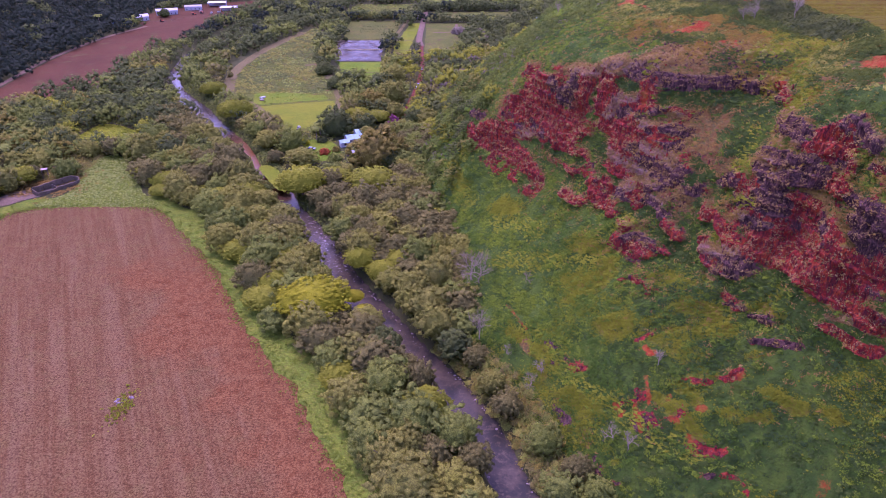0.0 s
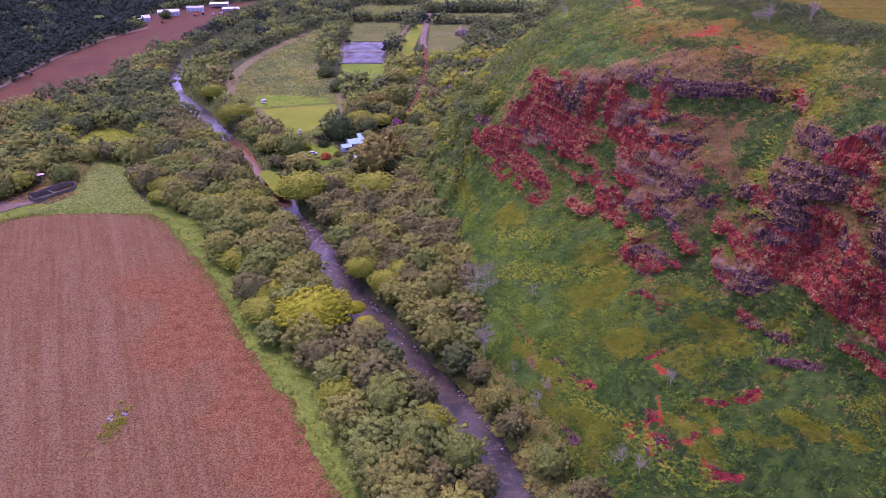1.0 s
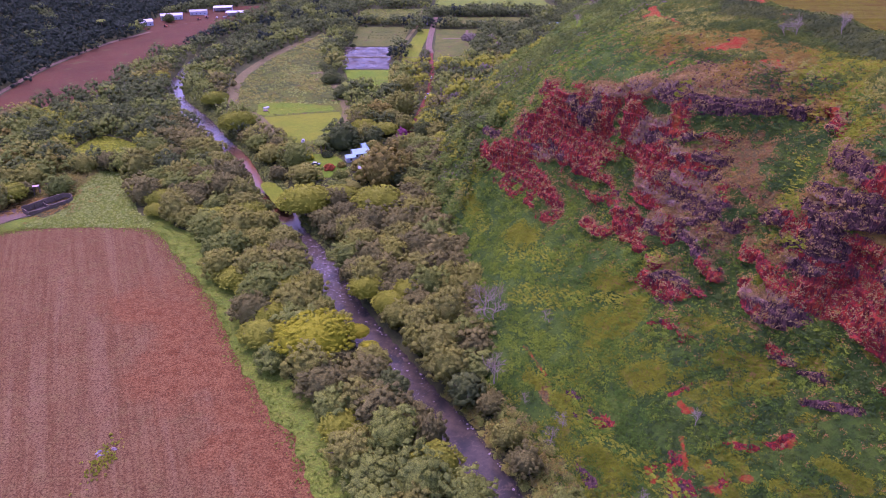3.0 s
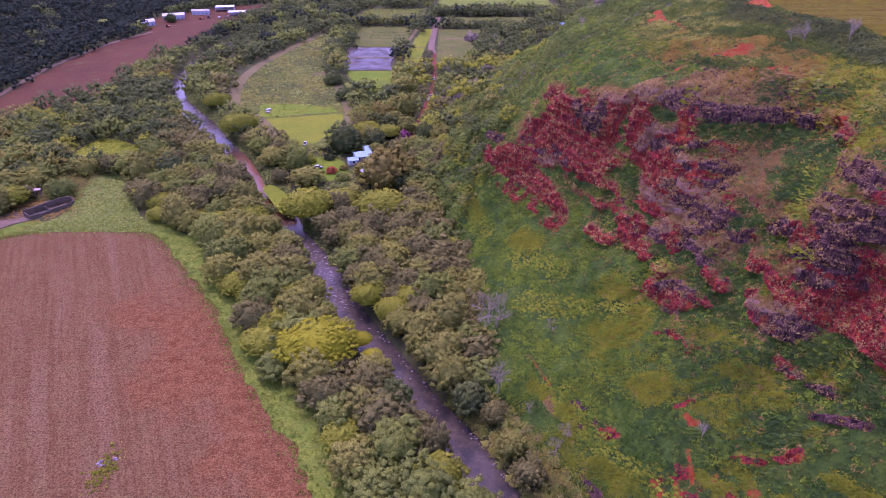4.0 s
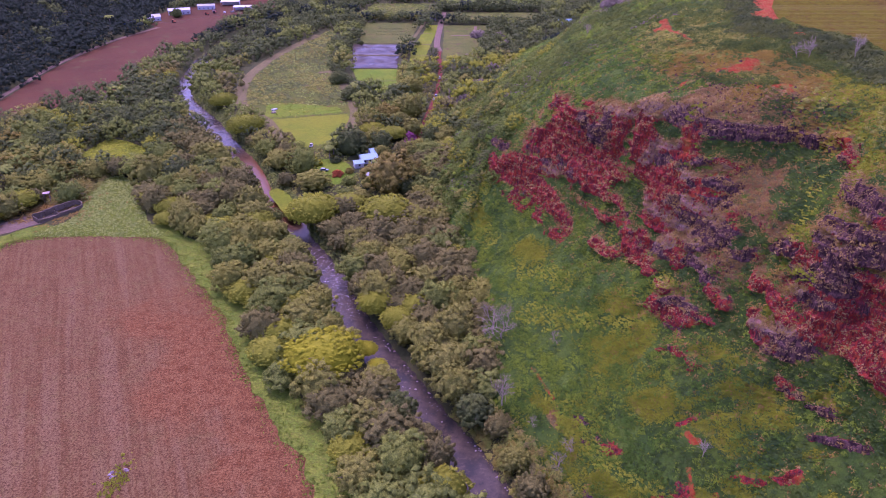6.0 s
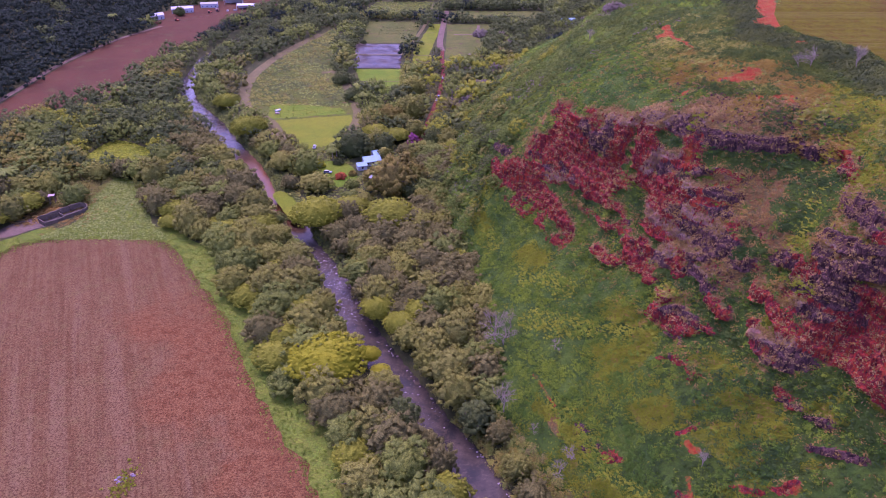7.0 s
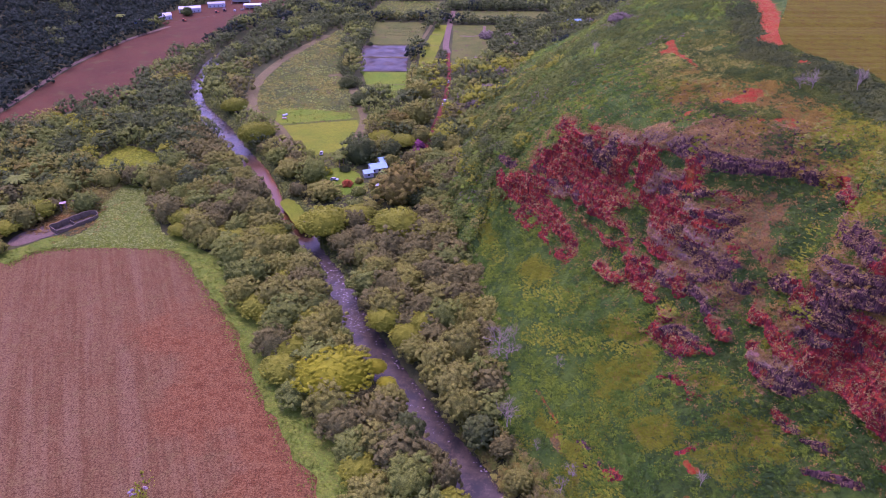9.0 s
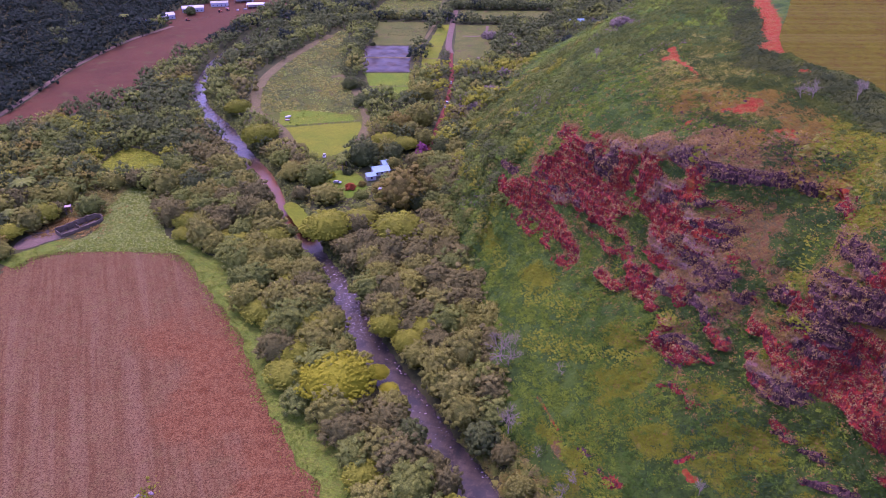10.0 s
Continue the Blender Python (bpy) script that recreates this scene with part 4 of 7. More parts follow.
bed("lime", 2.0, (195, 41), (193, 41))
bed("lime", 2.6, (286, 14), (264, 14))
bed("lime", 2.6, (214, 17), (205, 20), (197, 24))
bed("lime", 2.2, (193, 27), (186, 29))
bed("lime", 2.2, (228, 22), (218, 25))
bed("lime", 2.6, (246, 20), (233, 20))
bed("lime", 2.6, (296, 27), (290, 26))
bed("lime", 2.8, (323, 57), (319, 52))
COVER["gold"] *= smoothstep(-0.4, 0.05, fbm(HY, HZ, 5.0, 4, 87.0)) * (1 - 0.35 * smoothstep(0.1, 0.4, fbm(HY, HZ, 2.4, 3, 88.0)))
COVER["rust"] *= 0.3 + 0.7 * smoothstep(-0.25, 0.2, fbm(HY, HZ, 4.5, 4, 86.0))
low = 1 - smoothstep(30, 37, HZ)                         # lower down only scraps of rock come through
COVER["red"] *= 1 - low * (1 - 0.85 * smoothstep(-0.1, 0.3, fbm(HY, HZ, 3.0, 4, 84.0)))
COVER["dark"] *= 1 - low * (1 - 0.85 * smoothstep(-0.1, 0.3, fbm(HY, HZ, 3.0, 4, 85.0)))
face = smoothstep(22, 34, HZ) * (1 - smoothstep(86, 92, HZ)) * smoothstep(95, 120, HY) * (1 - smoothstep(285, 315, HY))
# broken rock shows between the beds on the nose and on the buttress
nose = smoothstep(196, 208, HY) * (1 - smoothstep(268, 292, HY)) * smoothstep(38, 47, HZ - 0.06 * (HY - 240)) * (1 - smoothstep(76, 82, HZ + 0.25 * np.clip(HY - 240, 0, 60)))
stack = smoothstep(110, 125, HY) * (1 - smoothstep(166, 180, HY)) * smoothstep(49, 58, HZ + 0.1 * (165 - HY)) * (1 - smoothstep(80, 86, HZ))
strata = fbm(HY + 0.4 * HZ, HZ * 2.2, 9.0, 5, 82.0)
between = smoothstep(176, 190, HY) * (1 - smoothstep(206, 214, HY)) * smoothstep(44, 50, HZ) * (1 - smoothstep(62, 70, HZ))
scatter_rock = (0.85 * nose + 0.65 * stack + 0.55 * between) * smoothstep(-0.55, 0.0, strata)
ROCKY = np.clip(np.maximum(np.maximum(COVER["dark"], COVER["red"]), scatter_rock) * (1 - 0.9 * COVER["green"]), 0, 1)
# rock stands steeper than the ledges between
run = np.diff(HX, axis=1, prepend=HX[:, :1])
steep = HX[:, :1] + np.cumsum(run * (1 - 0.8 * smoothstep(0.25, 0.7, ROCKY) * np.clip(face + 0.2, 0, 1)), axis=1)
kern = np.exp(-0.5 * (np.arange(-40, 41) / 15.0) ** 2)
lag = np.pad(HX - steep, ((0, 0), (40, 40)), mode="edge")
lag = np.stack([np.convolve(row, kern / kern.sum(), mode="valid") for row in lag])
HX2 = steep + lag
HZ2 = HZ.copy()
# crags pushed out and in, benches of the lava beds, upright clefts
crag = fbm(HY, HZ2 * 0.6, 8.0, 5, 4.0) * 2.4 + np.abs(fbm(HY, HZ2 * 0.3, 2.6, 4, 5.0)) * 2.4
gully = np.abs(fbm(HY, HZ2 * 0.12, 17.0, 3, 11.0)) * 3.0
bed_h = HZ2 / 3.4 + 0.8 * fbm(HY, HZ2, 14.0, 3, 21.0)
bench = (bed_h - np.floor(bed_h)) ** 2 * -1.0
HX2 = HX2 + (crag + gully + bench - 2.0) * ROCKY * np.clip(face + 0.2, 0, 1) + 1.2 * fbm(HY, HZ2, 13.0, 3, 15.0) * face
HZ2 = HZ2 + (1.6 * fbm(HX, HY, 19, 4, 12.0) + 0.4 * fbm(HX, HY, 4.0, 3, 13.0)) * smoothstep(2, 12, HZ)


def grid_normals(x, y, z):
    p = np.stack([x, y, z], -1)
    n = np.cross(np.gradient(p, axis=1), np.gradient(p, axis=0))
    n /= np.linalg.norm(n, axis=2)[..., None] + 1e-9
    return np.where(n[..., 2:3] < 0, -n, n)


HN = grid_normals(HX2, HY, HZ2)
up = HN[..., 2]

def surface_z(x, y):
    """Height of the ground or of the hill's real surface nearest to a plan place."""
    if x < float(np.interp(y, ST_Y, ST_X[:, 0])):
        return 0.0
    i = int(np.argmin(np.abs(hy - y)))
    return float(np.interp(x, np.maximum.accumulate(HX2[i]), HZ2[i]))


def spots(blobs, soft=1.5):
    """How near places of the hill lie to round patches (x, y, radius)."""
    m = np.zeros_like(HX)
    wob = 1 + 0.55 * fbm(HX, HY, 6.0, 4, 90.0)
    for sx, sy, sr in blobs:
        m = np.maximum(m, 1 - smoothstep(0.35 * sr, soft * sr, np.hypot(HX2 - sx, HY - sy) * wob))
    return m


def strip(width, *line):
    """A ragged band along a line in the plan."""
    d, _ = line_dist(list(line), HX2, HY)
    return 1 - smoothstep(0.4 * width, 1.3 * width, d * (1 + 0.5 * fbm(HX, HY, 7.0, 4, 91.0)))


soil = spots([(70, 205, 1.2), (64, 215, 1.4), (94, 189, 1.6), (112, 178, 4.5), (113, 170, 4.0), (90, 217, 1.8), (97, 215, 1.6), (67, 237, 1.3)])
soil = np.maximum(soil, strip(5.5, (107, 282), (113, 296), (120, 316), (130, 352), (138, 382), (150, 420)))
soil = np.maximum(soil, 0.85 * strip(2.2, (78, 306), (77, 300), (76, 286), (77, 268)))
soil = np.maximum(soil, 0.75 * strip(2.4, (77, 236), (81, 235), (84, 236)))
soil = np.maximum(soil, 0.5 * strip(1.6, (84, 232), (89, 226), (95, 219)))
soil = np.maximum(soil, 0.9 * spots([(80, 234, 3.0), (84, 235.5, 3.4), (87, 237.5, 2.8), (75, 297, 3.0), (76, 285, 2.6), (86.5, 217, 2.0), (88.5, 214, 1.8), (83, 219, 1.5), (108, 257, 3.5)]))
soil = np.maximum(soil, 0.62 * spots([(61, 171, 1.2), (57, 149, 1.2), (73, 133, 1.6), (82, 105, 2.2), (58, 136, 1.2), (47, 138, 1.2)]))
for way in (((54.9, 151.4), (56.2, 148.9)), ((45.8, 140.7), (47.1, 137.4)), ((53.8, 144), (53.6, 137)), ((50.4, 138.7), (50.5, 131.5)), ((57.3, 131.3), (58.5, 129.2)), ((60, 125.5), (60.8, 124)), ((63.2, 130.4), (64.5, 129.6))):
    soil = np.maximum(soil, 0.75 * strip(0.9, *way))
soil = np.maximum(soil, 0.7 * strip(0.8, (21, 190), (23, 184), (26, 176)))
dry_spots = COVER["gold"]
dry_spots = np.maximum(dry_spots, 0.4 * smoothstep(0.15, 0.6, fbm(HY, HZ, 17.0, 4, 83.0)) * (1 - smoothstep(36, 46, HZ)) * (1 - smoothstep(200, 230, HY)))
tan_spots = np.maximum(COVER["rust"], 0.75 * COVER["pale"])
rim_spots = spots([(88, 211, 9), (101, 207, 11), (82, 225, 7), (73, 240, 8), (94, 174, 6), (104, 190, 9), (90, 228, 8), (70, 219, 5), (74, 226, 6), (78, 214, 5)])
green_spots = COVER["green"]
top_zone = smoothstep(86, 91, HZ) * smoothstep(150, 190, HY) * (1 - smoothstep(285, 330, HY))
rock = np.clip(ROCKY * (0.35 + 0.65 * smoothstep(1.0, 0.7, up)) - 0.25 * COVER["pale"], 0, 1)
redrock = 0.5 + 0.5 * COVER["red"] - 0.6 * COVER["dark"] + 0.16 * nose + 0.04 * stack + 0.25 * fbm(HY, HZ, 11, 3, 95.0)
russet = np.maximum(strip(4.5, (77, 239), (85, 233), (94, 221)), 0.9 * spots([(91, 232, 5), (97, 226, 5), (91, 219, 5), (97, 218, 5), (80, 218, 5), (92, 240, 4), (74, 262, 5), (77, 247, 5), (90, 203, 3), (94, 193, 3), (68, 248, 4)]))
top_gold = spots([(103, 217, 4), (104, 210, 5), (106, 203, 6), (98, 206, 5), (94, 176, 4), (91, 205, 3), (98, 193, 5), (98, 185, 4), (66, 220, 2), (70, 272, 4), (66, 258, 4)])
dry = np.clip(0.08 + 0.95 * np.maximum(dry_spots, top_gold) + 0.12 * rim_spots + 0.3 * tan_spots + 0.5 * russet + 0.12 * top_zone + 0.16 * smoothstep(300, 340, HY) + 0.14 * fbm(HX, HY, 35, 3, 14.0) - 0.4 * green_spots, 0, 1)
tan_w = np.clip(0.8 * tan_spots + 0.1 * rim_spots + 0.5 * russet + 0.06 * top_zone + 0.22 * face * smoothstep(40, 50, HZ) * (1 - green_spots) + 0.55 * smoothstep(0.05, 0.4, ROCKY) * face * (1 - green_spots), 0, 1)
pale = np.clip(smoothstep(0.3, 0.75, up) * 0.15 + 0.9 * COVER["pale"], 0, 1)
HV = np.stack([HX2, HY, HZ2], -1).reshape(-1, 3)
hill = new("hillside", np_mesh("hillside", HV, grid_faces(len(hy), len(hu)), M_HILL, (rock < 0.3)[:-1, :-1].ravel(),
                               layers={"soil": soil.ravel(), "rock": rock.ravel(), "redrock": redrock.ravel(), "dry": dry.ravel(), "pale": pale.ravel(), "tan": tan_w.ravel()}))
tagged(hill, "steep hillside of red and grey rock bands with scrub and grass", "hill", kind="structure")
# plateau top
cols = np.array([0, 3, 8, 15, 27, 40, 62, 90, 200, 500, 1500.0])
PV = np.stack([np.stack([HX2[:, -1] + d - 0.5, hy, HZ2[:, -1] + 0.002 * d], 1) for d in cols], 1).reshape(-1, 3)
top = new("plateau", np_mesh("plateau", PV, grid_faces(len(hy), len(cols)), M_STRAW, True, layers={"inward": np.tile(np.clip(cols / 110, 0, 1), len(hy))}))
tagged(top, "plateau field of straw-yellow grass above the cliffs", "field", kind="structure")

# ---- trees ----
def lobed_crown(lobes, leaf, per_lobe, squash=0.8, core=None, hull_size=0.92):
    """A crown of many small billows: a knobbly core, and leaf clumps over each billow."""
    iv, jf = OCTA
    n, low = len(lobes), len(iv)
    cen = np.array([q[0] for q in lobes])
    rad = np.array([q[1] for q in lobes])[:, None, None]
    out = np.array([q[2] for q in lobes])
    flat = np.array([1, 1, squash])
    hull = cen[:, None] + iv[None] * (1 + 0.22 * RNG.normal(size=(n, low, 1))) * rad * hull_size * flat
    d = unit(sphere_points(n * per_lobe).reshape(n, per_lobe, 3) + 0.75 * out[:, None])
    p = cen[:, None] + d * rad * flat * RNG.uniform(0.85, 1.2, (n, per_lobe, 1))
    lift = out[:, None] * 0.55 + (0, 0, 0.4)
    pieces = [(hull.reshape(-1, 3), (jf[None] + (np.arange(n) * low)[:, None, None]).reshape(-1, 3), unit(iv[None] + lift).reshape(-1, 3)),
              cards(p.reshape(-1, 3), d.reshape(-1, 3) + (0, 0, 0.3), leaf, 0.5, shade=(d + lift).reshape(-1, 3))]
    if core is not None:
        cv, cf = ICO[2]
        pieces.append((cv * core[0] + core[1], cf, cv))
    return join(pieces)


def dome_lobes(radius, height, base, n, r_lo, r_hi, flat=1.0, swell=0.16, skirt=0.0):
    """Billows spread over an uneven dome; each has its place, radius and the way it faces."""
    res = []
    g = np.pi * (3 - 5 ** 0.5)
    off = Vector((RNG.uniform(0, 90), RNG.uniform(0, 90), RNG.uniform(0, 90)))
    for i in range(n):
        t = (i + 0.5) / n
        el = (1 - t) ** (0.85 * flat) * (1 + skirt) - skirt
        ring = np.sqrt(max(0.0, 1 - el * el))
        a = i * g + RNG.normal() * 0.2
        way = np.array([ring * np.cos(a), ring * np.sin(a), el])
        lump = 1 + swell * noise.noise(Vector(way * 2.2) + off) * 2 + RNG.normal() * 0.05
        res.append((np.array([radius * way[0] * lump, radius * way[1] * lump, base + height * el * lump]), RNG.uniform(r_lo, r_hi), way))
    return res


def trunk_mesh(lobes, base, girth, mat):
    mid = np.array([RNG.normal() * 0.3, RNG.normal() * 0.3, base * 0.75])
    pieces = [tube([(0, 0, -0.6), (0.05, 0, 0.4), mid * 0.6, mid], [girth * 1.5, girth * 1.1, girth * 0.9, girth * 0.7], 7)]
    for k in range(0, len(lobes), max(1, len(lobes) // 7)):
        end = lobes[k][0]
        bend = mid * 0.5 + end * 0.5 + (0, 0, 0.4)
        pieces.append(tube([mid, bend, end], [girth * 0.55, girth * 0.35, girth * 0.12], 5))
    v, f = join(pieces)
    return np_mesh("trunk", v, f, mat, True)


def make_tree(name, leaf_mat, radius, height, base, n, r_lo, r_hi, leaf, per_lobe, flat=1.0, squash=0.8, girth=0.35, swell=0.16, skirt=0.0, core=0.86):
    lobes = dome_lobes(radius, height, base, n, r_lo, r_hi, flat, swell, skirt)
    root = new(name)
    trunk = new("trunk", trunk_mesh(lobes, base + 0.5, girth, M_BARK))
    v, f, nv = lobed_crown(lobes, leaf, per_lobe, squash, (np.array([radius, radius, height]) * core, np.array([0, 0, base])))
    crown = new("crown", np_mesh("crown", v, f, leaf_mat, True, normals=nv))
    trunk.parent = crown.parent = root
    return root


BROAD = [("olive", M_OLIVE, "broad tree with a lumpy olive-green crown"), ("grey", M_GREY, "broad tree with a dull grey-brown green crown"),
         ("dark", M_DARK, "dense tree with a dark green crown"), ("green", M_GREEN, "leafy tree with a fresh green crown"),
         ("lime", M_LIMEY, "spreading umbrella tree with a lime-olive crown"), ("yellow", M_YELLOW, "spreading umbrella tree with a yellow-green flat crown"), ("rust", M_RUST, "broad tree with rusty brown and yellow leaves")]
MODELS = {}
for key, mat, text in BROAD:
    MODELS[key] = []
    for k in range(3):
        if key in ("yellow", "lime"):
            fine = key == "yellow"
            ob = make_tree("umbrella_tree", mat, 7.4, (2.3 if fine else 3.0) + 0.3 * k, 5.2 if fine else 4.2, 420 if fine else 330, 0.36 if fine else 0.46, 0.56 if fine else 0.7, 0.24, 6, 1.5, 0.5, 0.4, 0.1, 0.1 if fine else 0.35, 0.94)
        else:
            ob = make_tree("tree", mat, 5.4 + 0.3 * k, 4.4 + 0.6 * k, 3.6, 115 + 5 * k, 0.64, 1.14, 0.4, 8, swell=0.2 + 0.05 * k, skirt=0.4)
        tagged(ob, text, "tree", "trees of the valley")
        MODELS[key].append(ob)
used_models = set()
TREES = []                        # plan places of all trees, with their radius


def place_tree(key, x, y, radius, z=0.0, tall=1.0, turn=None):
    k = int(RNG.integers(3))
    src = MODELS[key][k]
    s = radius / (7.6 if key in ("yellow", "lime") else 6.0)
    m = pose(x, y, z, 0, 0, float(RNG.uniform(0, 360)) if turn is None else turn)
    if (key, k) not in used_models:
        used_models.add((key, k))
        ob = src
        ob.matrix_basis = m
    else:
        ob = copy_thing(src, m)
    ob.scale = (s, s * float(RNG.uniform(0.9, 1.1)), s * tall * float(RNG.uniform(0.9, 1.1)))
    TREES.append((x, y, radius))
    return ob


# single trees that stand out
MARKED = [("yellow", -45, 201, 12.5, 0.85), ("yellow", -32.5, 211, 4.0, 0.85), ("yellow", -28, 203.5, 3.2, 0.75), ("lime", -32, 236, 6.5, 1.4), ("lime", -23, 226, 6.0, 1.4), ("grey", -39, 182, 7.5, 1.0), ("grey", -37, 193, 5.5, 1.1), ("olive", -56, 224, 8.0, 1.0),
          ("lime", -68, 306, 12.0, 1.1), ("lime", -34, 306, 12.5, 1.1), ("lime", -55, 322, 8.5, 0.8), ("rust", -35, 344, 11.0, 1.0), ("olive", -76, 347, 8.5, 0.65),
          ("green", -85, 366, 7.0, 1.1), ("lime", -131, 421, 10.0, 1.2), ("lime", -160, 473, 9.0, 1.2), ("dark", -64, 394, 9.0, 1.0), ("lime", -41, 416, 8.0, 1.0)]
MARKED += [("dark", -92, 532, 6.0, 0.9), ("dark", -78, 494, 6.0, 0.9), ("olive", -36, 505, 8.0, 1.0), ("olive", -34, 456, 8.5, 1.0),
           ("dark", -300, 770, 6.0, 0.9), ("lime", -37, 352, 6.0, 1.0), ("green", -95, 395, 4.0, 1.0), ("lime", -55, 425, 7.0, 1.0)]
MARKED += [("rust", -48, 448, 8.0, 1.0), ("olive", -39, 440, 6.0, 1.0), ("rust", -36, 370, 6.0, 0.8), ("rust", -101, 380, 5.5, 1.0), ("olive", -120, 352, 6.0, 1.0),
           ("dark", -28, 340, 6.5, 1.0), ("olive", -28, 356, 6.0, 1.0), ("olive", -25, 385, 6.5, 1.0), ("dark", -47, 402, 6.0, 1.0), ("olive", -62, 410, 6.0, 0.9)]
MARKED += [("olive", -92, 380, 5.5, 1.0), ("grey", -90, 348, 4.5, 1.0), ("olive", -45, 388, 4.5, 1.0), ("green", -75, 396, 4.0, 0.9),
           ("olive", -50, 332, 4.5, 0.8), ("olive", -47, 347, 4.5, 0.9), ("grey", -33, 392, 5.0, 1.0), ("olive", -52, 412, 5.0, 1.0), ("olive", -30, 425, 5.5, 1.0), ("green", -57, 334, 4.0, 0.8)]
for key, x, y, r, tall in MARKED:
    place_tree(key, x, y, r, 0, tall)

CLEAR = [(FIELD, 3), (RED_FAR, 3), (PADDOCK, 4), (LAWN, 3), (POND, 5), (PLOT, 4), (PLOT_UPPER, 5), (LIME, 3), (EAST_PLOT, 4), (FAR_PLOT, 5), (FAR_PLOT_B, 5), (FAR_PLOT_C, 6),
         (GREEN_PATCH, 2), (LIME_PATCH, 3), (WEST_PATCH, 2), (HOUSE_YARD, 2), (BANK_GRASS, 2), (RUIN_YARD, 5)]


def open_ground(x, y, margin=0.0):
    """Whether no tree stands at plan places: clearings, verge, river, road, hill."""
    bad = np.zeros(np.shape(x), bool)
    for poly, m in CLEAR:
        bad |= inside(poly, x, y)
        loop = list(poly) + [poly[0]]
        bad |= line_dist(loop, x, y)[0] < m + margin
    bad |= line_dist(FIELD_LINE, x, y)[0] < np.where(y > 255, 11.5, 7.6)
    bad |= line_dist(RIVER, x, y)[0] < river_half(y) + 2.6 + margin
    rd, rs = line_dist(RIVER, x, y)
    bad |= (rd < river_half(y) + 6.0) & (rs < 0) & (y > 270) & (y < 560)
    bad |= (line_dist(ROAD, x, y)[0] < 4.0 + margin) | (line_dist(DUSTY_ROAD, x, y)[0] < 5.0 + margin)
    bad |= (line_dist(WEST_TRACK, x, y)[0] < 8.5) | (line_dist(EAST_TRACK, x, y)[0] < 7.0)
    foot = np.interp(y, ST_Y, ST_X[:, 1]) - 4 - 11 * (1 - smoothstep(172, 195, y))
    bad |= x > foot
    bad |= np.hypot(x + 193, y - 311) < 15
    bad |= np.hypot(x + 232, y - 340) < 8
    bad |= np.hypot((x + 200) / 11, (y - 341) / 15) < 1          # brush behind the ruin
    bad |= (x > -97) & (x < -22) & (y > 312) & (y < 430)      # round the house every tree is set singly
    return bad


def scatter(lo, hi, spacing, tries, taken):
    """Plan places at least a spacing apart."""
    cell, cells, out = spacing, {}, []
    for x, y in taken:
        cells.setdefault((int(x // cell), int(y // cell)), []).append((x, y))
    px = RNG.uniform(lo[0], hi[0], tries)
    py = RNG.uniform(lo[1], hi[1], tries)
    ok = ~open_ground(px, py) & (px > -0.74 * py - 45) & (py < 920)
    for x, y in zip(px[ok], py[ok]):
        cx, cy = int(x // cell), int(y // cell)
        near = False
        for a in (-1, 0, 1):
            for b in (-1, 0, 1):
                for qx, qy in cells.get((cx + a, cy + b), ()):
                    if (qx - x) ** 2 + (qy - y) ** 2 < spacing * spacing:
                        near = True
        if not near:
            cells.setdefault((cx, cy), []).append((x, y))
            out.append((x, y))
    return out


RIVER_X, RIVER_Y = np.array(RIVER)[::-1].T


def pick_kind(x, y):
    """What grows where: greyer by the river, greener and darker to the north-west."""
    v = float(fbm(x, y, 38.0, 3, 21.0)) + RNG.normal() * 0.25
    west = x < -150 + (y - 300) * -0.2
    if west:
        return ("lime", "green", "olive", "rust", "green", "grey", "olive")[int(RNG.integers(7))] if v > -0.3 else "dark"
    if y < 152:
        return ("green", "lime", "olive", "green", "grey")[int(RNG.integers(5))]
    if y < 192 and RNG.random() < 0.85:
        return ("grey", "olive", "grey", "green", "olive", "dark")[int(RNG.integers(6))]
    east = x > np.interp(y, RIVER_Y, RIVER_X)
    if 195 < y < 330 and RNG.random() < 0.45:
        return ("grey", "grey", "olive")[int(RNG.integers(3))] if east else ("lime", "green", "grey")[int(RNG.integers(3))]
    if v < -0.45:
        return "grey"
    if v < 0.2:
        return ("olive", "olive", "lime", "grey", "green", "olive", "green")[int(RNG.integers(7))]
    if v < 0.45:
        return "dark" if y > 300 and RNG.random() < 0.6 else "olive"
    return ("green", "lime", "olive", "olive", "rust", "green")[int(RNG.integers(6))]


near_places = scatter((-270, 95), (60, 440), 6.8, 9000, [(x, y) for x, y, _ in TREES])
BIG = [(x, y, r) for key, x, y, r, tall in MARKED if r >= 6.5]
near_places = [p for p in near_places if all(math.hypot(p[0] - x, p[1] - y) > 0.72 * r + 2.2 for x, y, r in BIG)]
near_places.sort(key=lambda p: math.hypot(p[0], p[1] - 20))
for x, y in near_places[:268]:
    rd, rs = line_dist(RIVER, x, y)
    room = float(rd - river_half(y)) + ((1.0 if rs > 0 else 3.0) if y < 262 else -0.5)
    reach = 4.2 if y < 178 and x > np.interp(y, RIVER_Y, RIVER_X) else 8.2
    size = min(float(RNG.uniform(5.2, 8.2)), max(3.2, room), reach)
    key = pick_kind(x, y)
    if size < 5.6 and key == "lime":
        key = "green"
    place_tree(key, x, y, size, 0, float(RNG.uniform(0.85, 1.2)))

# ---- far woods, too many to count ----
def small_crown(n, lo, hi, leaf, per_lobe):
    return lobed_crown(dome_lobes(5.0, 4.2, 2.6, n, lo, hi, swell=0.3, skirt=0.3), leaf, per_lobe, 0.85, hull_size=0.72)


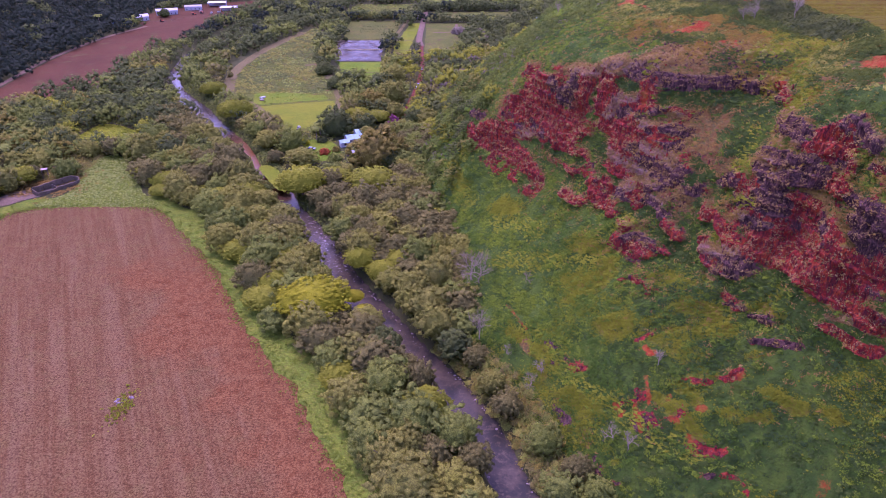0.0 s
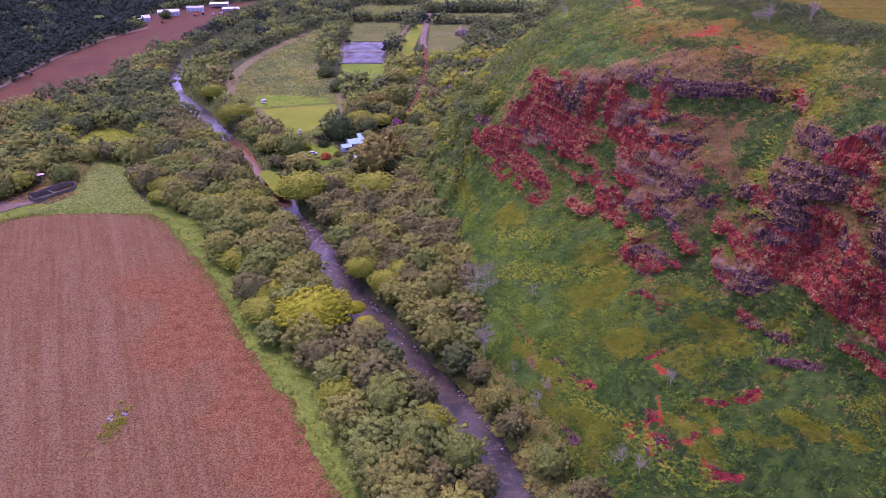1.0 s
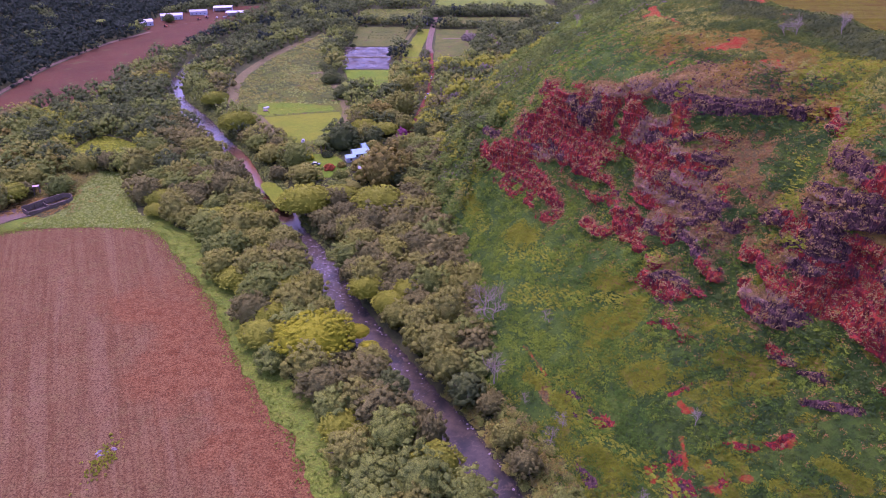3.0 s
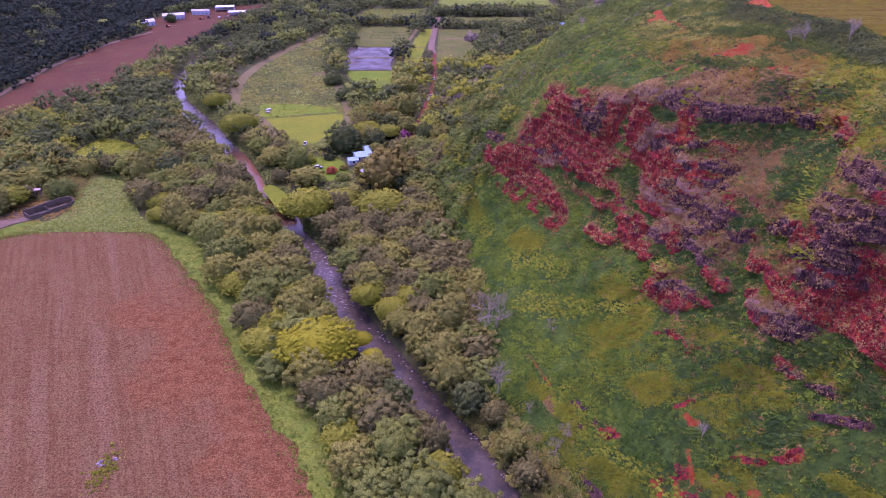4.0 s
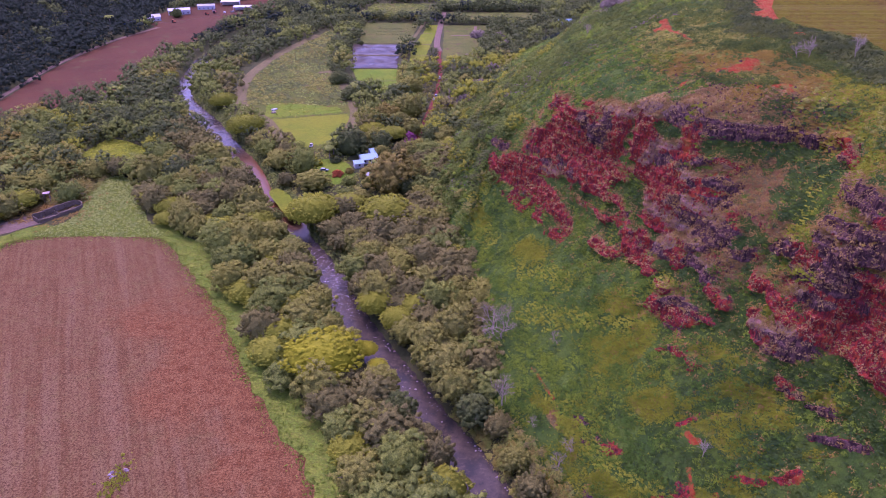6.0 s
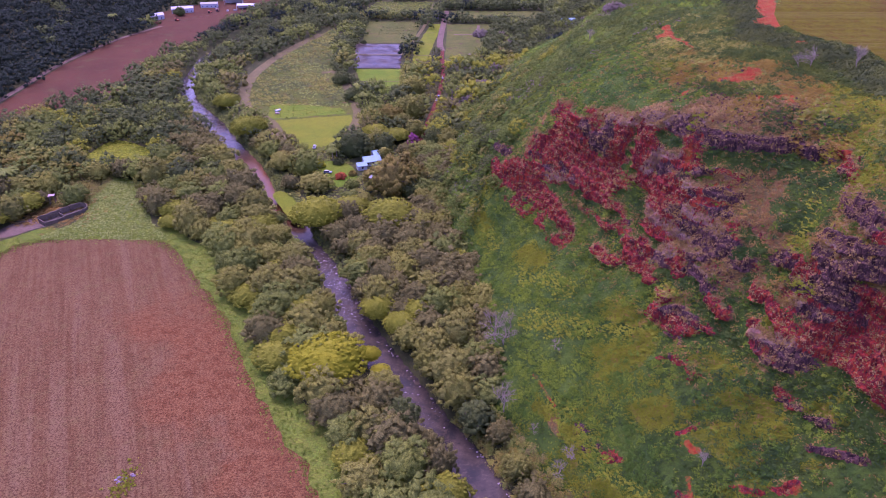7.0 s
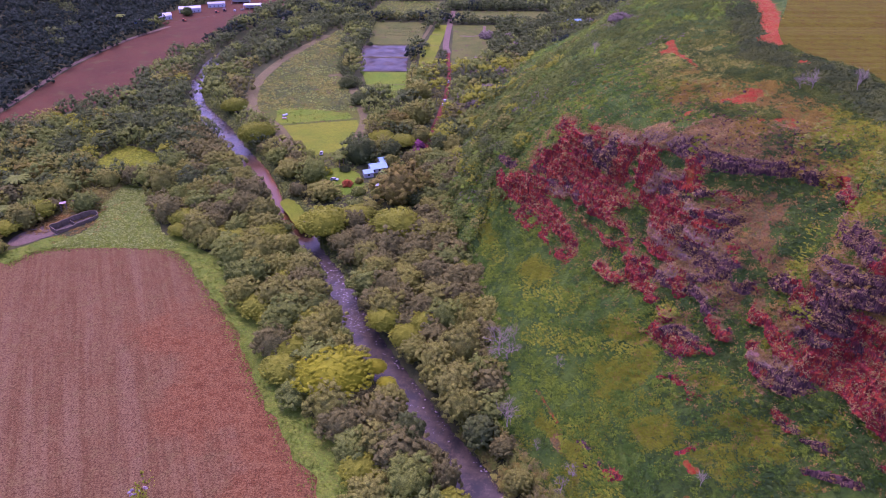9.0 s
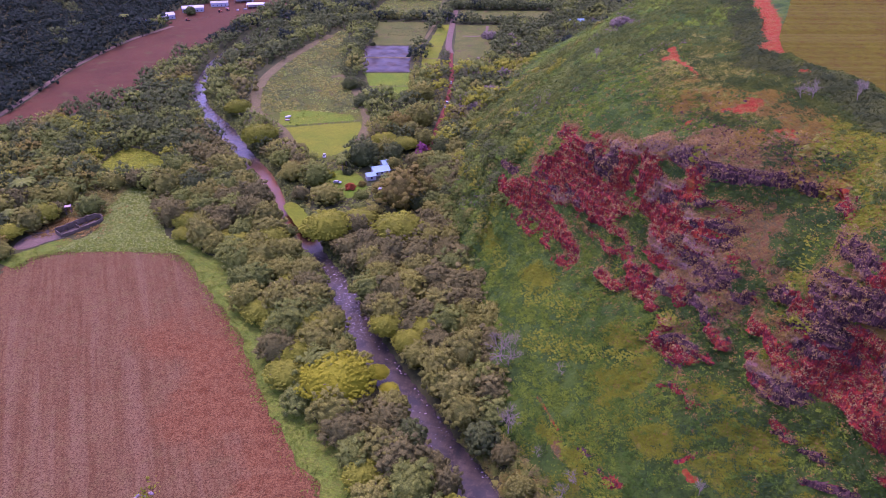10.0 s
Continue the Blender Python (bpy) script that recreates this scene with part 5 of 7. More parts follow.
MID_MODELS = [small_crown(34, 0.95, 1.5, 0.6, 6) for _ in range(5)]
FAR_MODELS = [small_crown(17, 1.3, 2.0, 0.8, 6) for _ in range(5)]


def woods(name, places, mats_pick, label, size=(6.0, 9.5)):
    bins = {}
    p = np.array(places)
    rooms = np.minimum(line_dist(RIVER, p[:, 0], p[:, 1])[0] - river_half(p[:, 1]), line_dist(ROAD, p[:, 0], p[:, 1])[0] - 2.0)
    for (x, y, z), room in zip(places, rooms):
        key = mats_pick(x, y)
        v, f, nv = (MID_MODELS if y < 470 else FAR_MODELS)[int(RNG.integers(5))]
        a, s = RNG.uniform(0, 6.28), min(RNG.uniform(*size), max(3.6, 1.15 * room + 1)) / 6.0
        c, d = np.cos(a), np.sin(a)
        w = np.stack([v[:, 0] * c - v[:, 1] * d, v[:, 0] * d + v[:, 1] * c, v[:, 2] * RNG.uniform(0.85, 1.2)], 1) * s + (x, y, z - 0.5)
        bins.setdefault(key, []).append((w, f, np.stack([nv[:, 0] * c - nv[:, 1] * d, nv[:, 0] * d + nv[:, 1] * c, nv[:, 2]], 1)))
    for key, pieces in bins.items():
        v, f, nv = join(pieces)
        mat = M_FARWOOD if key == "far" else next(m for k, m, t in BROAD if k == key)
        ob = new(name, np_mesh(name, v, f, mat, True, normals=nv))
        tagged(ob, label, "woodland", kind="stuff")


rest = [(x, y, 0.0) for x, y in near_places[268:]]
far_places = scatter((-760, 440), (420, 1000), 8.8, 24000, [(x, y) for x, y, _ in TREES])
side_places = scatter((-560, 300), (-270, 440), 8.0, 3500, [])
rest += [(x, y, 22 * float(smoothstep(-335, -520, x) * smoothstep(350, 500, y))) for x, y in far_places + side_places]
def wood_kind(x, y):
    """Darker the further off, and bluer by haze put into the far leaves' colour; fresh green on the slope behind the
    house.
    """
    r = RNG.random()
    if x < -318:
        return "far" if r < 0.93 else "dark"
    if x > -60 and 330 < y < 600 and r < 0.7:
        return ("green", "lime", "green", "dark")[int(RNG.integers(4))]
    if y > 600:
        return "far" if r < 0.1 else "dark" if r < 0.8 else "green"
    if y > 430 or x < -190:
        return "dark" if r < 0.4 else "green" if r < 0.62 else pick_kind(x, y)
    return "dark" if r < 0.3 else pick_kind(x, y)


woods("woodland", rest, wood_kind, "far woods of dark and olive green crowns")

# undergrowth between the trunks
ux, uy = RNG.uniform(-260, 40, 16000), RNG.uniform(95, 480, 16000)
in_wood = ~open_ground(ux, uy) | ((ux > -97) & (ux < -22) & (uy > 312) & (uy < 430) & ~inside(HOUSE_YARD, ux, uy) & (line_dist(RIVER, ux, uy)[0] > 8) & ~inside(LAWN, ux, uy) & ~inside(PADDOCK, ux, uy) & (line_dist(ROAD, ux, uy)[0] > 3) & ~inside(BANK_GRASS, ux, uy))
in_wood &= ~((np.abs(ux + 54) < 9) & (np.abs(uy - 381) < 12))
UNDER = np.stack([ux[in_wood], uy[in_wood], np.zeros(in_wood.sum())], 1)[:7000]

# ---- scrub on the hill ----
def mound():
    """A low dome of five faces, shaded round."""
    a = np.arange(5) * 2 * np.pi / 5
    v = np.concatenate([[(0, 0, 0.9)], np.stack([np.cos(a), np.sin(a), 0 * a - 0.1], 1)])
    return v, np.array([(0, 1 + k, 1 + (k + 1) % 5) for k in range(5)])


MOUND = mound()


def shrub_field(name, base, normals, size, mat, label, leaves=15, leaf=0.42, squash=0.75, category="shrubs", core=True, relief=0.55):
    """Many low bushes in one object: a knobbly mound each, with leaf clumps standing off it."""
    n = len(base)
    s = size[:, None, None]
    lean = (0, 0, 1.0) if normals is None else normals[:, None] * 0.7 + (0, 0, 0.4)
    mv, mf = MOUND
    k = len(mv)
    a = RNG.uniform(0, 6.28, n)
    turn = np.stack([np.stack([np.cos(a), -np.sin(a), 0 * a], 1), np.stack([np.sin(a), np.cos(a), 0 * a], 1), np.tile((0.0, 0.0, 1.0), (n, 1))], 1)
    way = np.einsum("nij,kj->nki", turn, mv)
    hv = base[:, None] + way * s * np.array([0.75, 0.75, 0.7 * squash]) * (1 + 0.2 * RNG.normal(size=(n, k, 1)))
    hf = (mf[None] + (np.arange(n) * k)[:, None, None]).reshape(-1, 3)
    leaves = max(5, int(0.7 * leaves)) if core else leaves
    d = sphere_points(n * leaves).reshape(n, leaves, 3)
    d[..., 2] = np.abs(d[..., 2])
    p = base[:, None] + d * s * np.array([1, 1, squash]) * RNG.uniform(0.85, 1.1, (n, leaves, 1))
    pieces = [(hv.reshape(-1, 3), hf, unit(way * relief + lean).reshape(-1, 3)), blades(p.reshape(-1, 3), d.reshape(-1, 3), leaf * 0.9, 0.45, shade=(d * relief + lean).reshape(-1, 3))]
    v, f, nv = join(pieces if core else pieces[1:])
    ob = new(name, np_mesh(name, v, f, mat, normals=nv))
    return tagged(ob, label, category, kind="stuff")


def tufts(name, base, size, mat, label, blades=4, category="grass"):
    """Grass in leaning, folded blades."""
    n = len(base)
    p = np.repeat(base, blades, 0) + RNG.normal(size=(n * blades, 3)) * np.repeat(size, blades)[:, None] * np.array([0.5, 0.5, 0.12]) + (0, 0, 0.2)
    nrm = np.tile((0.0, -0.25, 1.0), (len(p), 1))
    v, f, nv = cards(p, nrm, np.repeat(size, blades), 0.55, 2.0)
    ob = new(name, np_mesh(name, v, f, mat, normals=nv))
    return tagged(ob, label, category, kind="stuff")


def hill_pick(count, weight, extra=None):
    """Places on the hill's surface, drawn by weight and by area; extra: a value of the hill taken along."""
    p = np.stack([HX2, HY, HZ2], -1)
    area = np.linalg.norm(np.cross(np.gradient(p, axis=1), np.gradient(p, axis=0)), axis=2)
    w = np.clip(weight, 0, None) * area
    w[0] = w[-1] = 0
    idx = RNG.choice(w.size, count, p=(w / w.sum()).ravel())
    r, c = np.unravel_index(idx, w.shape)
    r2, c2 = np.clip(r + 1, 0, w.shape[0] - 1), np.clip(c + 1, 0, w.shape[1] - 1)
    t, q = RNG.random((count, 1)), RNG.random((count, 1))
    pos = p[r, c] + (p[r2, c] - p[r, c]) * t + (p[r, c2] - p[r, c]) * q
    return (pos, HN[r, c]) if extra is None else (pos, HN[r, c], extra[r, c])


bare = np.clip(ROCKY * 1.1 + soil * 1.4, 0, 1)
flatness = smoothstep(0.12, 0.35, up) * (1 - bare)
clump = smoothstep(-0.35, 0.15, fbm(HX2, HY, 13.0, 4, 31.0))
bushy = smoothstep(-0.22, 0.16, fbm(HX2 + 0.5 * HZ, HY, 4.2, 3, 33.0))
near_zone = (1 - smoothstep(300, 330, HY)) * smoothstep(85, 100, HY) * (1 - smoothstep(90, 93, HZ))
dryness = np.clip(dry_spots + 0.3 * rim_spots + tan_spots + russet, 0, 1)
dark_zone = np.clip(green_spots + smoothstep(44, 60, HX2 + 0.2 * (160 - HY)) * (1 - smoothstep(165, 190, HY)) + 0.08 * (HZ > 44), 0, 1)
pos, nrm = hill_pick(10000, flatness * (0.45 + 0.55 * clump) * (0.12 + 0.88 * bushy) * near_zone * (1 - 0.97 * dryness) * (1 - 0.75 * dark_zone) * (1 - 0.6 * stack))
shrub_field("shrubs", pos, nrm, RNG.uniform(0.4, 0.95, len(pos)), M_SHRUB, "low bright green scrub covering the hill's foot", 18, 0.34, 0.45, core=False)
pos, nrm = hill_pick(5500, (flatness * (0.3 + 0.7 * clump) * (0.15 + 0.85 * bushy) * (1 - 0.92 * dryness) * (0.06 + dark_zone) * (1 - 0.75 * stack) + 0.7 * green_spots * (1 - soil)) * near_zone)
shrub_field("shrubs", pos, nrm, RNG.uniform(0.4, 0.95, len(pos)), M_SCRUB, "low dark green scrub on ledges and slope", 18, 0.34, 0.45, core=False)
pos, nrm = hill_pick(1500, flatness * near_zone * bushy * (0.2 + 0.8 * clump) * (1 - 0.7 * dry_spots) * (HZ < 60))
shrub_field("shrubs", pos, nrm, RNG.uniform(0.6, 1.4, len(pos)), M_SHRUB, "rounded green bushes on the slope", 42, 0.29, 0.8, core=False, relief=0.8)
pos, nrm = hill_pick(800, flatness * near_zone * (0.25 + dark_zone) * (1 - 0.7 * dry_spots) * (1 - 0.8 * stack))
shrub_field("shrubs", pos, nrm, RNG.uniform(0.6, 1.4, len(pos)), M_SCRUB, "rounded dark bushes on the slope", 42, 0.29, 0.8, core=False, relief=0.8)
pos, nrm = hill_pick(2600, near_zone * face * smoothstep(0.1, 0.3, up) * (1 - soil) * (0.3 + 1.5 * COVER["rust"] + smoothstep(0.02, 0.25, ROCKY) * (1 - 0.8 * smoothstep(0.4, 0.7, ROCKY))))
shrub_field("shrubs", pos, nrm, RNG.uniform(0.5, 1.3, len(pos)), M_TAN, "dry tan bushes clinging to the cliffs", 20, 0.28, 0.8, core=False)
pos, nrm = hill_pick(5500, near_zone * (1.0 * COVER["pale"] + 0.5 * ROCKY * face + 0.25 * rim_spots * (HZ > 80) * (HY > 200)) * (1 - soil) * (1 - 0.8 * green_spots))
shrub_field("shrubs", pos, nrm, RNG.uniform(0.3, 0.95, len(pos)), M_BRUSH, "leafless pale pinkish brush along the cliff edges", 18, 0.2, 0.85, core=False)
ledges = stack * near_zone * smoothstep(0.1, 0.3, up) * (1 - smoothstep(0.3, 0.55, rock)) * (1 - soil)
mottle = fbm(HX2 + HZ, HY, 7.0, 4, 46.0)
for n_b, w_b, mat_b, text in ((800, smoothstep(0.0, 0.4, mottle), M_SHRUB, "green scrub on the buttress ledges"), (900, smoothstep(0.3, -0.3, mottle), M_TAN, "tan brush on the buttress ledges"),
                              (600, smoothstep(-0.1, 0.3, fbm(HX2, HY + HZ, 8.0, 4, 47.0)), M_RUSSET, "orange-brown brush on the buttress ledges")):
    pos, nrm = hill_pick(n_b, ledges * w_b)
    shrub_field("shrubs", pos, nrm, RNG.uniform(0.35, 0.9, len(pos)), mat_b, text, 26, 0.2, 0.6, core=False)
pos, nrm = hill_pick(16000, flatness * near_zone * (0.012 + dry_spots ** 0.6))
tufts("grass", pos, RNG.uniform(0.16, 0.34, len(pos)), M_DRY, "dry yellow grass tufts on the hillside", 3)
pos, nrm = hill_pick(2400, (near_zone + (HY > 290)) * COVER["lime"])
shrub_field("grass", pos, nrm, RNG.uniform(0.35, 0.8, len(pos)), M_LIME, "bright lime green grass in strips and patches on the slope", 20, 0.26, 0.4, "grass")
pos, nrm = hill_pick(3000, flatness * near_zone * dry_spots)
shrub_field("shrubs", pos, nrm, RNG.uniform(0.5, 1.1, len(pos)), M_DRY, "low yellowing scrub in patches on the slope", 20, 0.26, 0.35, core=False)
pos, nrm = hill_pick(10000, near_zone * smoothstep(0.15, 0.4, up) * (0.05 * (HZ > 35) + tan_spots + 0.3 * rim_spots + 0.3 * stack + 0.05 * top_zone + 1.2 * smoothstep(0.05, 0.3, ROCKY) * (1 - smoothstep(0.4, 0.7, ROCKY)) * smoothstep(0.4, 0.6, up)) * (1 - soil))
tufts("grass", pos, RNG.uniform(0.15, 0.32, len(pos)), M_TAN, "tan dry grass on the rock ledges", 3)


pos, nrm = hill_pick(6500, (HZ > 70) * (HY > 150) * (HY < 330) * (russet + 0.12 * rim_spots + 0.08 * top_zone) * (1 - np.clip(1.3 * soil, 0, 1)) * smoothstep(0.2, 0.5, up))
tufts("grass", pos, RNG.uniform(0.18, 0.38, len(pos)), M_RUSSET, "orange-brown dry grass on the hill's top", 3)
pos, nrm = hill_pick(1300, (HZ > 70) * (HY < 330) * russet * (1 - np.clip(1.3 * soil, 0, 1)))
shrub_field("shrubs", pos, nrm, RNG.uniform(0.35, 1.0, len(pos)), M_RUSSET, "orange-brown brush on the hill's top", 18, 0.24, 0.6)
pos, nrm = hill_pick(900, (HZ > 70) * (HY < 330) * top_gold * (1 - np.clip(1.3 * soil, 0, 1)))
shrub_field("shrubs", pos, nrm, RNG.uniform(0.4, 1.1, len(pos)), M_DRY, "yellow-green scrub along the rim of the hill", 18, 0.26, 0.6)


def blocks(name, pos, nrm, red, size, label, tall=1.5):
    """Angular rock pieces standing out of the cliffs, of the hill's own rock."""
    iv, jf = ICO[1]
    n, k = len(pos), len(iv)
    v = iv[None] * (1 + 0.3 * RNG.normal(size=(n, k, 1))) * size[:, None, None] * RNG.uniform(0.6, 1.3, (n, 1, 3)) * np.array([0.8, 0.8, tall])
    v = v + pos[:, None] + nrm[:, None] * size[:, None, None] * 0.1
    f = (jf[None] + (np.arange(n) * k)[:, None, None]).reshape(-1, 3)
    lay = {"rock": np.ones(n * k), "redrock": np.repeat(red + RNG.normal(size=n) * 0.12, k), "pale": np.repeat(RNG.uniform(0.0, 0.35, n), k)}
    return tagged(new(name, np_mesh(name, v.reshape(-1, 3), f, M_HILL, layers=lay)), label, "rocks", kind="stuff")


weight = smoothstep(0.2, 0.7, ROCKY) * (1 - soil) * (HZ > 8) * near_zone * (1 - 0.85 * green_spots)
pos, nrm, red = hill_pick(2600, weight, redrock)
blocks("rocks", pos, nrm, red, RNG.uniform(0.12, 0.42, len(pos)) * RNG.uniform(0.7, 1.5, len(pos)), "broken red and purple-grey lava rock of the cliffs")
pos, nrm, red = hill_pick(350, near_zone * rim_spots * (1 - soil) * (HY > 195) * (HZ > 76), redrock)
blocks("rocks", pos, nrm, red * 0.3, RNG.uniform(0.2, 0.6, len(pos)), "pale stones along the rim", 0.9)
far_zone = smoothstep(292, 320, HY) * (1 - smoothstep(760, 900, HY)) * (1 - smoothstep(0.93, 0.985, HX * 0 + np.repeat(hu[None], len(hy), 0)))
pos, nrm = hill_pick(10000, flatness * far_zone * (0.18 + 0.82 * (HY < 480)) * (0.3 + 0.7 * smoothstep(-0.4, 0.1, fbm(HX2, HY, 22.0, 4, 35.0))))
shrub_field("shrubs", pos, nrm, RNG.uniform(1.1, 2.4, len(pos)), M_THICKET, "rolling green thicket over the hill's back", 15, 0.5, 0.85, relief=1.0)
pos, nrm = hill_pick(2600, flatness * far_zone * smoothstep(0.0, 0.35, fbm(HX2, HY, 30.0, 4, 36.0)))
shrub_field("shrubs", pos, nrm, RNG.uniform(1.6, 3.4, len(pos)), M_SHRUB, "bright green thicket over the hill's back", 22, 0.5, 0.75, relief=1.0)
pos, nrm = hill_pick(1100, flatness * far_zone * (HY < 560) * (1 - smoothstep(86, 92, HZ)) * smoothstep(-0.1, 0.35, fbm(HX2, HY, 21.0, 4, 43.0)))
shrub_field("shrubs", pos, nrm, RNG.uniform(1.4, 2.8, len(pos)), M_LEAFY, "green rounded small trees on the hill's back", 20, 0.62, 0.8)
pos, nrm = hill_pick(300, flatness * (HY > 285) * (HY < 520) * (1 - smoothstep(35, 62, HZ)) * (0.15 + smoothstep(-0.3, 0.3, fbm(HX2, HY, 25.0, 3, 44.0))))
pieces = {}
for q in pos:
    v, f, nv = MID_MODELS[int(RNG.integers(5))]
    s = RNG.uniform(3.0, 5.2) / 6.0
    kind = ("green", "green", "green", "lime", "dark", "olive")[int(RNG.integers(6))]
    pieces.setdefault(kind, []).append((v * s * np.array([1, 1, RNG.uniform(0.8, 1.1)]) + q - (0, 0, 0.8 * s), f, nv))
for kind, found in pieces.items():
    v, f, nv = join(found)
    tagged(new("woodland", np_mesh("woodland", v, f, M_LEAFY if kind == "green" else next(m for k, m, t in BROAD if k == kind), True, normals=nv)), "small trees climbing the hill's flank", "woodland", kind="stuff")
pos, nrm = hill_pick(170, flatness * far_zone * (HY < 560) * smoothstep(0.1, 0.4, fbm(HX2, HY, 26.0, 4, 37.0)))
shrub_field("shrubs", pos, nrm, RNG.uniform(1.6, 3.0, len(pos)), M_LILAC, "grey-pink leafless bushes on the hill's back", 30, 0.45, 0.7, core=False)
pos, nrm = hill_pick(260, flatness * (1 - smoothstep(60, 80, HZ)) * smoothstep(225, 260, HY) * (HY < 420) * smoothstep(0.05, 0.4, fbm(HX2, HY, 18.0, 4, 38.0)))
shrub_field("shrubs", pos, nrm, RNG.uniform(0.8, 1.8, len(pos)), M_LUSH, "bright green bushes on the hill's flank", 26, 0.36, 0.8)
d_top, _ = line_dist([(114, 206), (114, 225), (116, 240), (106, 258), (98, 268), (108, 300), (114, 330), (118, 352), (130, 400)], HX2, HY)
belt = (1 - smoothstep(4, 8.5, d_top * (1 + 0.4 * fbm(HX2, HY, 12.0, 3, 39.0)))) * (1 - np.clip(soil * 1.6, 0, 1)) * (HZ > 84)
pos, nrm = hill_pick(2300, belt * (1 - np.clip(top_gold + russet, 0, 1)))
shrub_field("shrubs", pos, nrm, RNG.uniform(0.8, 2.1, len(pos)), M_BELT, "dark green bushes in a belt along the plateau's edge", 26, 0.42, 0.85)
pos, nrm = hill_pick(4200, top_zone * (1 - 0.9 * np.clip(russet + top_gold, 0, 1)) * (1 - belt) * (1 - 0.8 * COVER["pale"]) * (1 - np.clip(soil * 1.6, 0, 1)) * smoothstep(-0.35, 0.2, fbm(HX2, HY, 9.0, 4, 40.0)))
shrub_field("shrubs", pos, nrm, RNG.uniform(0.5, 1.5, len(pos)), M_THICKET, "low olive scrub on the hill's top", 20, 0.34, 0.7, relief=0.9)
pos, nrm = hill_pick(900, top_zone * (1 - 0.8 * russet) * (1 - belt) * (1 - np.clip(soil * 1.6, 0, 1)) * smoothstep(-0.05, 0.3, fbm(HX2, HY, 12.0, 4, 45.0)))
shrub_field("shrubs", pos, nrm, RNG.uniform(0.5, 1.6, len(pos)), M_OLIVE, "yellowish olive bushes on the hill's top", 20, 0.34, 0.7, relief=0.9)

by = RNG.uniform(96, 186, 760)
bx = np.interp(by, RIVER_Y, RIVER_X) + river_half(by) * 1.2 + RNG.uniform(0.5, 13.0, 760)
pos = np.stack([bx, by, [surface_z(x, y) for x, y in zip(bx, by)]], 1)
pos[:, 2] = np.where(pos[:, 2] == 0.0, np.maximum(channel(bx, by)[0], -2.7), pos[:, 2]) - 0.15
for k, (mat_b, text) in enumerate(((M_OLIVE, "olive bushes crowding the river bank"), (M_GREEN, "green bushes crowding the river bank"), (M_RUST, "rusty brown bushes crowding the river bank"), (M_GREY, "grey-green bushes crowding the river bank"))):
    shrub_field("undergrowth", pos[k::4], None, RNG.uniform(0.9, 2.3, len(pos[k::4])), mat_b, text, 60, 0.36, 1.1, "undergrowth")
by = RNG.uniform(262, 575, 2600)
bx = np.interp(by, RIVER_Y, RIVER_X) + river_half(by) * 1.15 + RNG.uniform(0.8, 8.5, 2600)
ok = ~inside(BANK_GRASS, bx, by) & ~inside(PADDOCK, bx, by) & ~inside(LAWN, bx, by)
pos = np.stack([bx, by, np.maximum(channel(bx, by)[0], -2.7) - 0.1], 1)[ok]
half_n = len(pos) // 2
shrub_field("undergrowth", pos[:half_n], None, RNG.uniform(0.7, 1.5, half_n), M_GREEN, "low green bushes crowding the river bank", 12, 0.5, 0.8, "undergrowth")
shrub_field("undergrowth", pos[half_n:], None, RNG.uniform(0.7, 1.5, len(pos) - half_n), M_DARK, "low dark bushes crowding the river bank", 12, 0.5, 0.8, "undergrowth")
shrub_field("undergrowth", UNDER[:4000], None, RNG.uniform(0.8, 2.0, 4000), M_GREEN, "green undergrowth between the trees", 10, 0.75, 0.7, "undergrowth")
shrub_field("undergrowth", UNDER[4000:], None, RNG.uniform(0.8, 2.0, len(UNDER) - 4000), M_OLIVE, "olive undergrowth between the trees", 10, 0.75, 0.7, "undergrowth")

# ---- grass of verge, paddock and clearings ----
def sprinkle(poly, n):
    xs, ys = [q[0] for q in poly], [q[1] for q in poly]
    x, y = RNG.uniform(min(xs), max(xs), n * 3), RNG.uniform(min(ys), max(ys), n * 3)
    ok = inside(poly, x, y)
    return np.stack([x[ok][:n], y[ok][:n], np.full(min(n, ok.sum()), 0.2)], 1)


pos = sprinkle(VERGE, 11000)
tufts("grass", pos, RNG.uniform(0.25, 0.55, len(pos)), M_LUSH, "rough green grass along the field's edge", 3)
pick = RNG.integers(0, len(edge), 3200)
stray = edge[pick] + RNG.normal(size=(3200, 2)) * 0.8 - out_n[pick] * (np.abs(RNG.normal(size=(3200, 1))) * 2.2)
tufts("grass", np.concatenate([stray, np.full((3200, 1), 0.2)], 1), RNG.uniform(0.15, 0.42, 3200), M_LUSH, "stray weeds creeping from the verge into the soil", 2)
pos = sprinkle(VERGE, 1100)
shrub_field("shrubs", pos, None, RNG.uniform(0.25, 0.6, len(pos)), M_LUSH, "low green weeds along the field's edge", 9, 0.3, 0.6)
pos = sprinkle(LIME_PATCH, 420)
shrub_field("shrubs", pos, None, RNG.uniform(0.5, 1.5, len(pos)), M_LIME, "lime green weeds in the clearing", 14, 0.36, 0.5)
pos = np.stack([-198 + RNG.normal(size=900) * 9, 319 + RNG.normal(size=900) * 8, np.full(900, 0.1)], 1)
pos = pos[np.abs((pos[:, 0] + 191) * 0.79 - (pos[:, 1] - 312) * 0.62) > 3.5]
shrub_field("shrubs", pos, None, RNG.uniform(0.5, 1.3, len(pos)), M_TAN, "dry brown brush heaped round the ruin", 14, 0.45, 0.6, core=False)
pos = np.stack([-200 + RNG.uniform(-13, 13, 420), 341 + RNG.uniform(-18, 20, 420), np.full(420, 0.1)], 1)
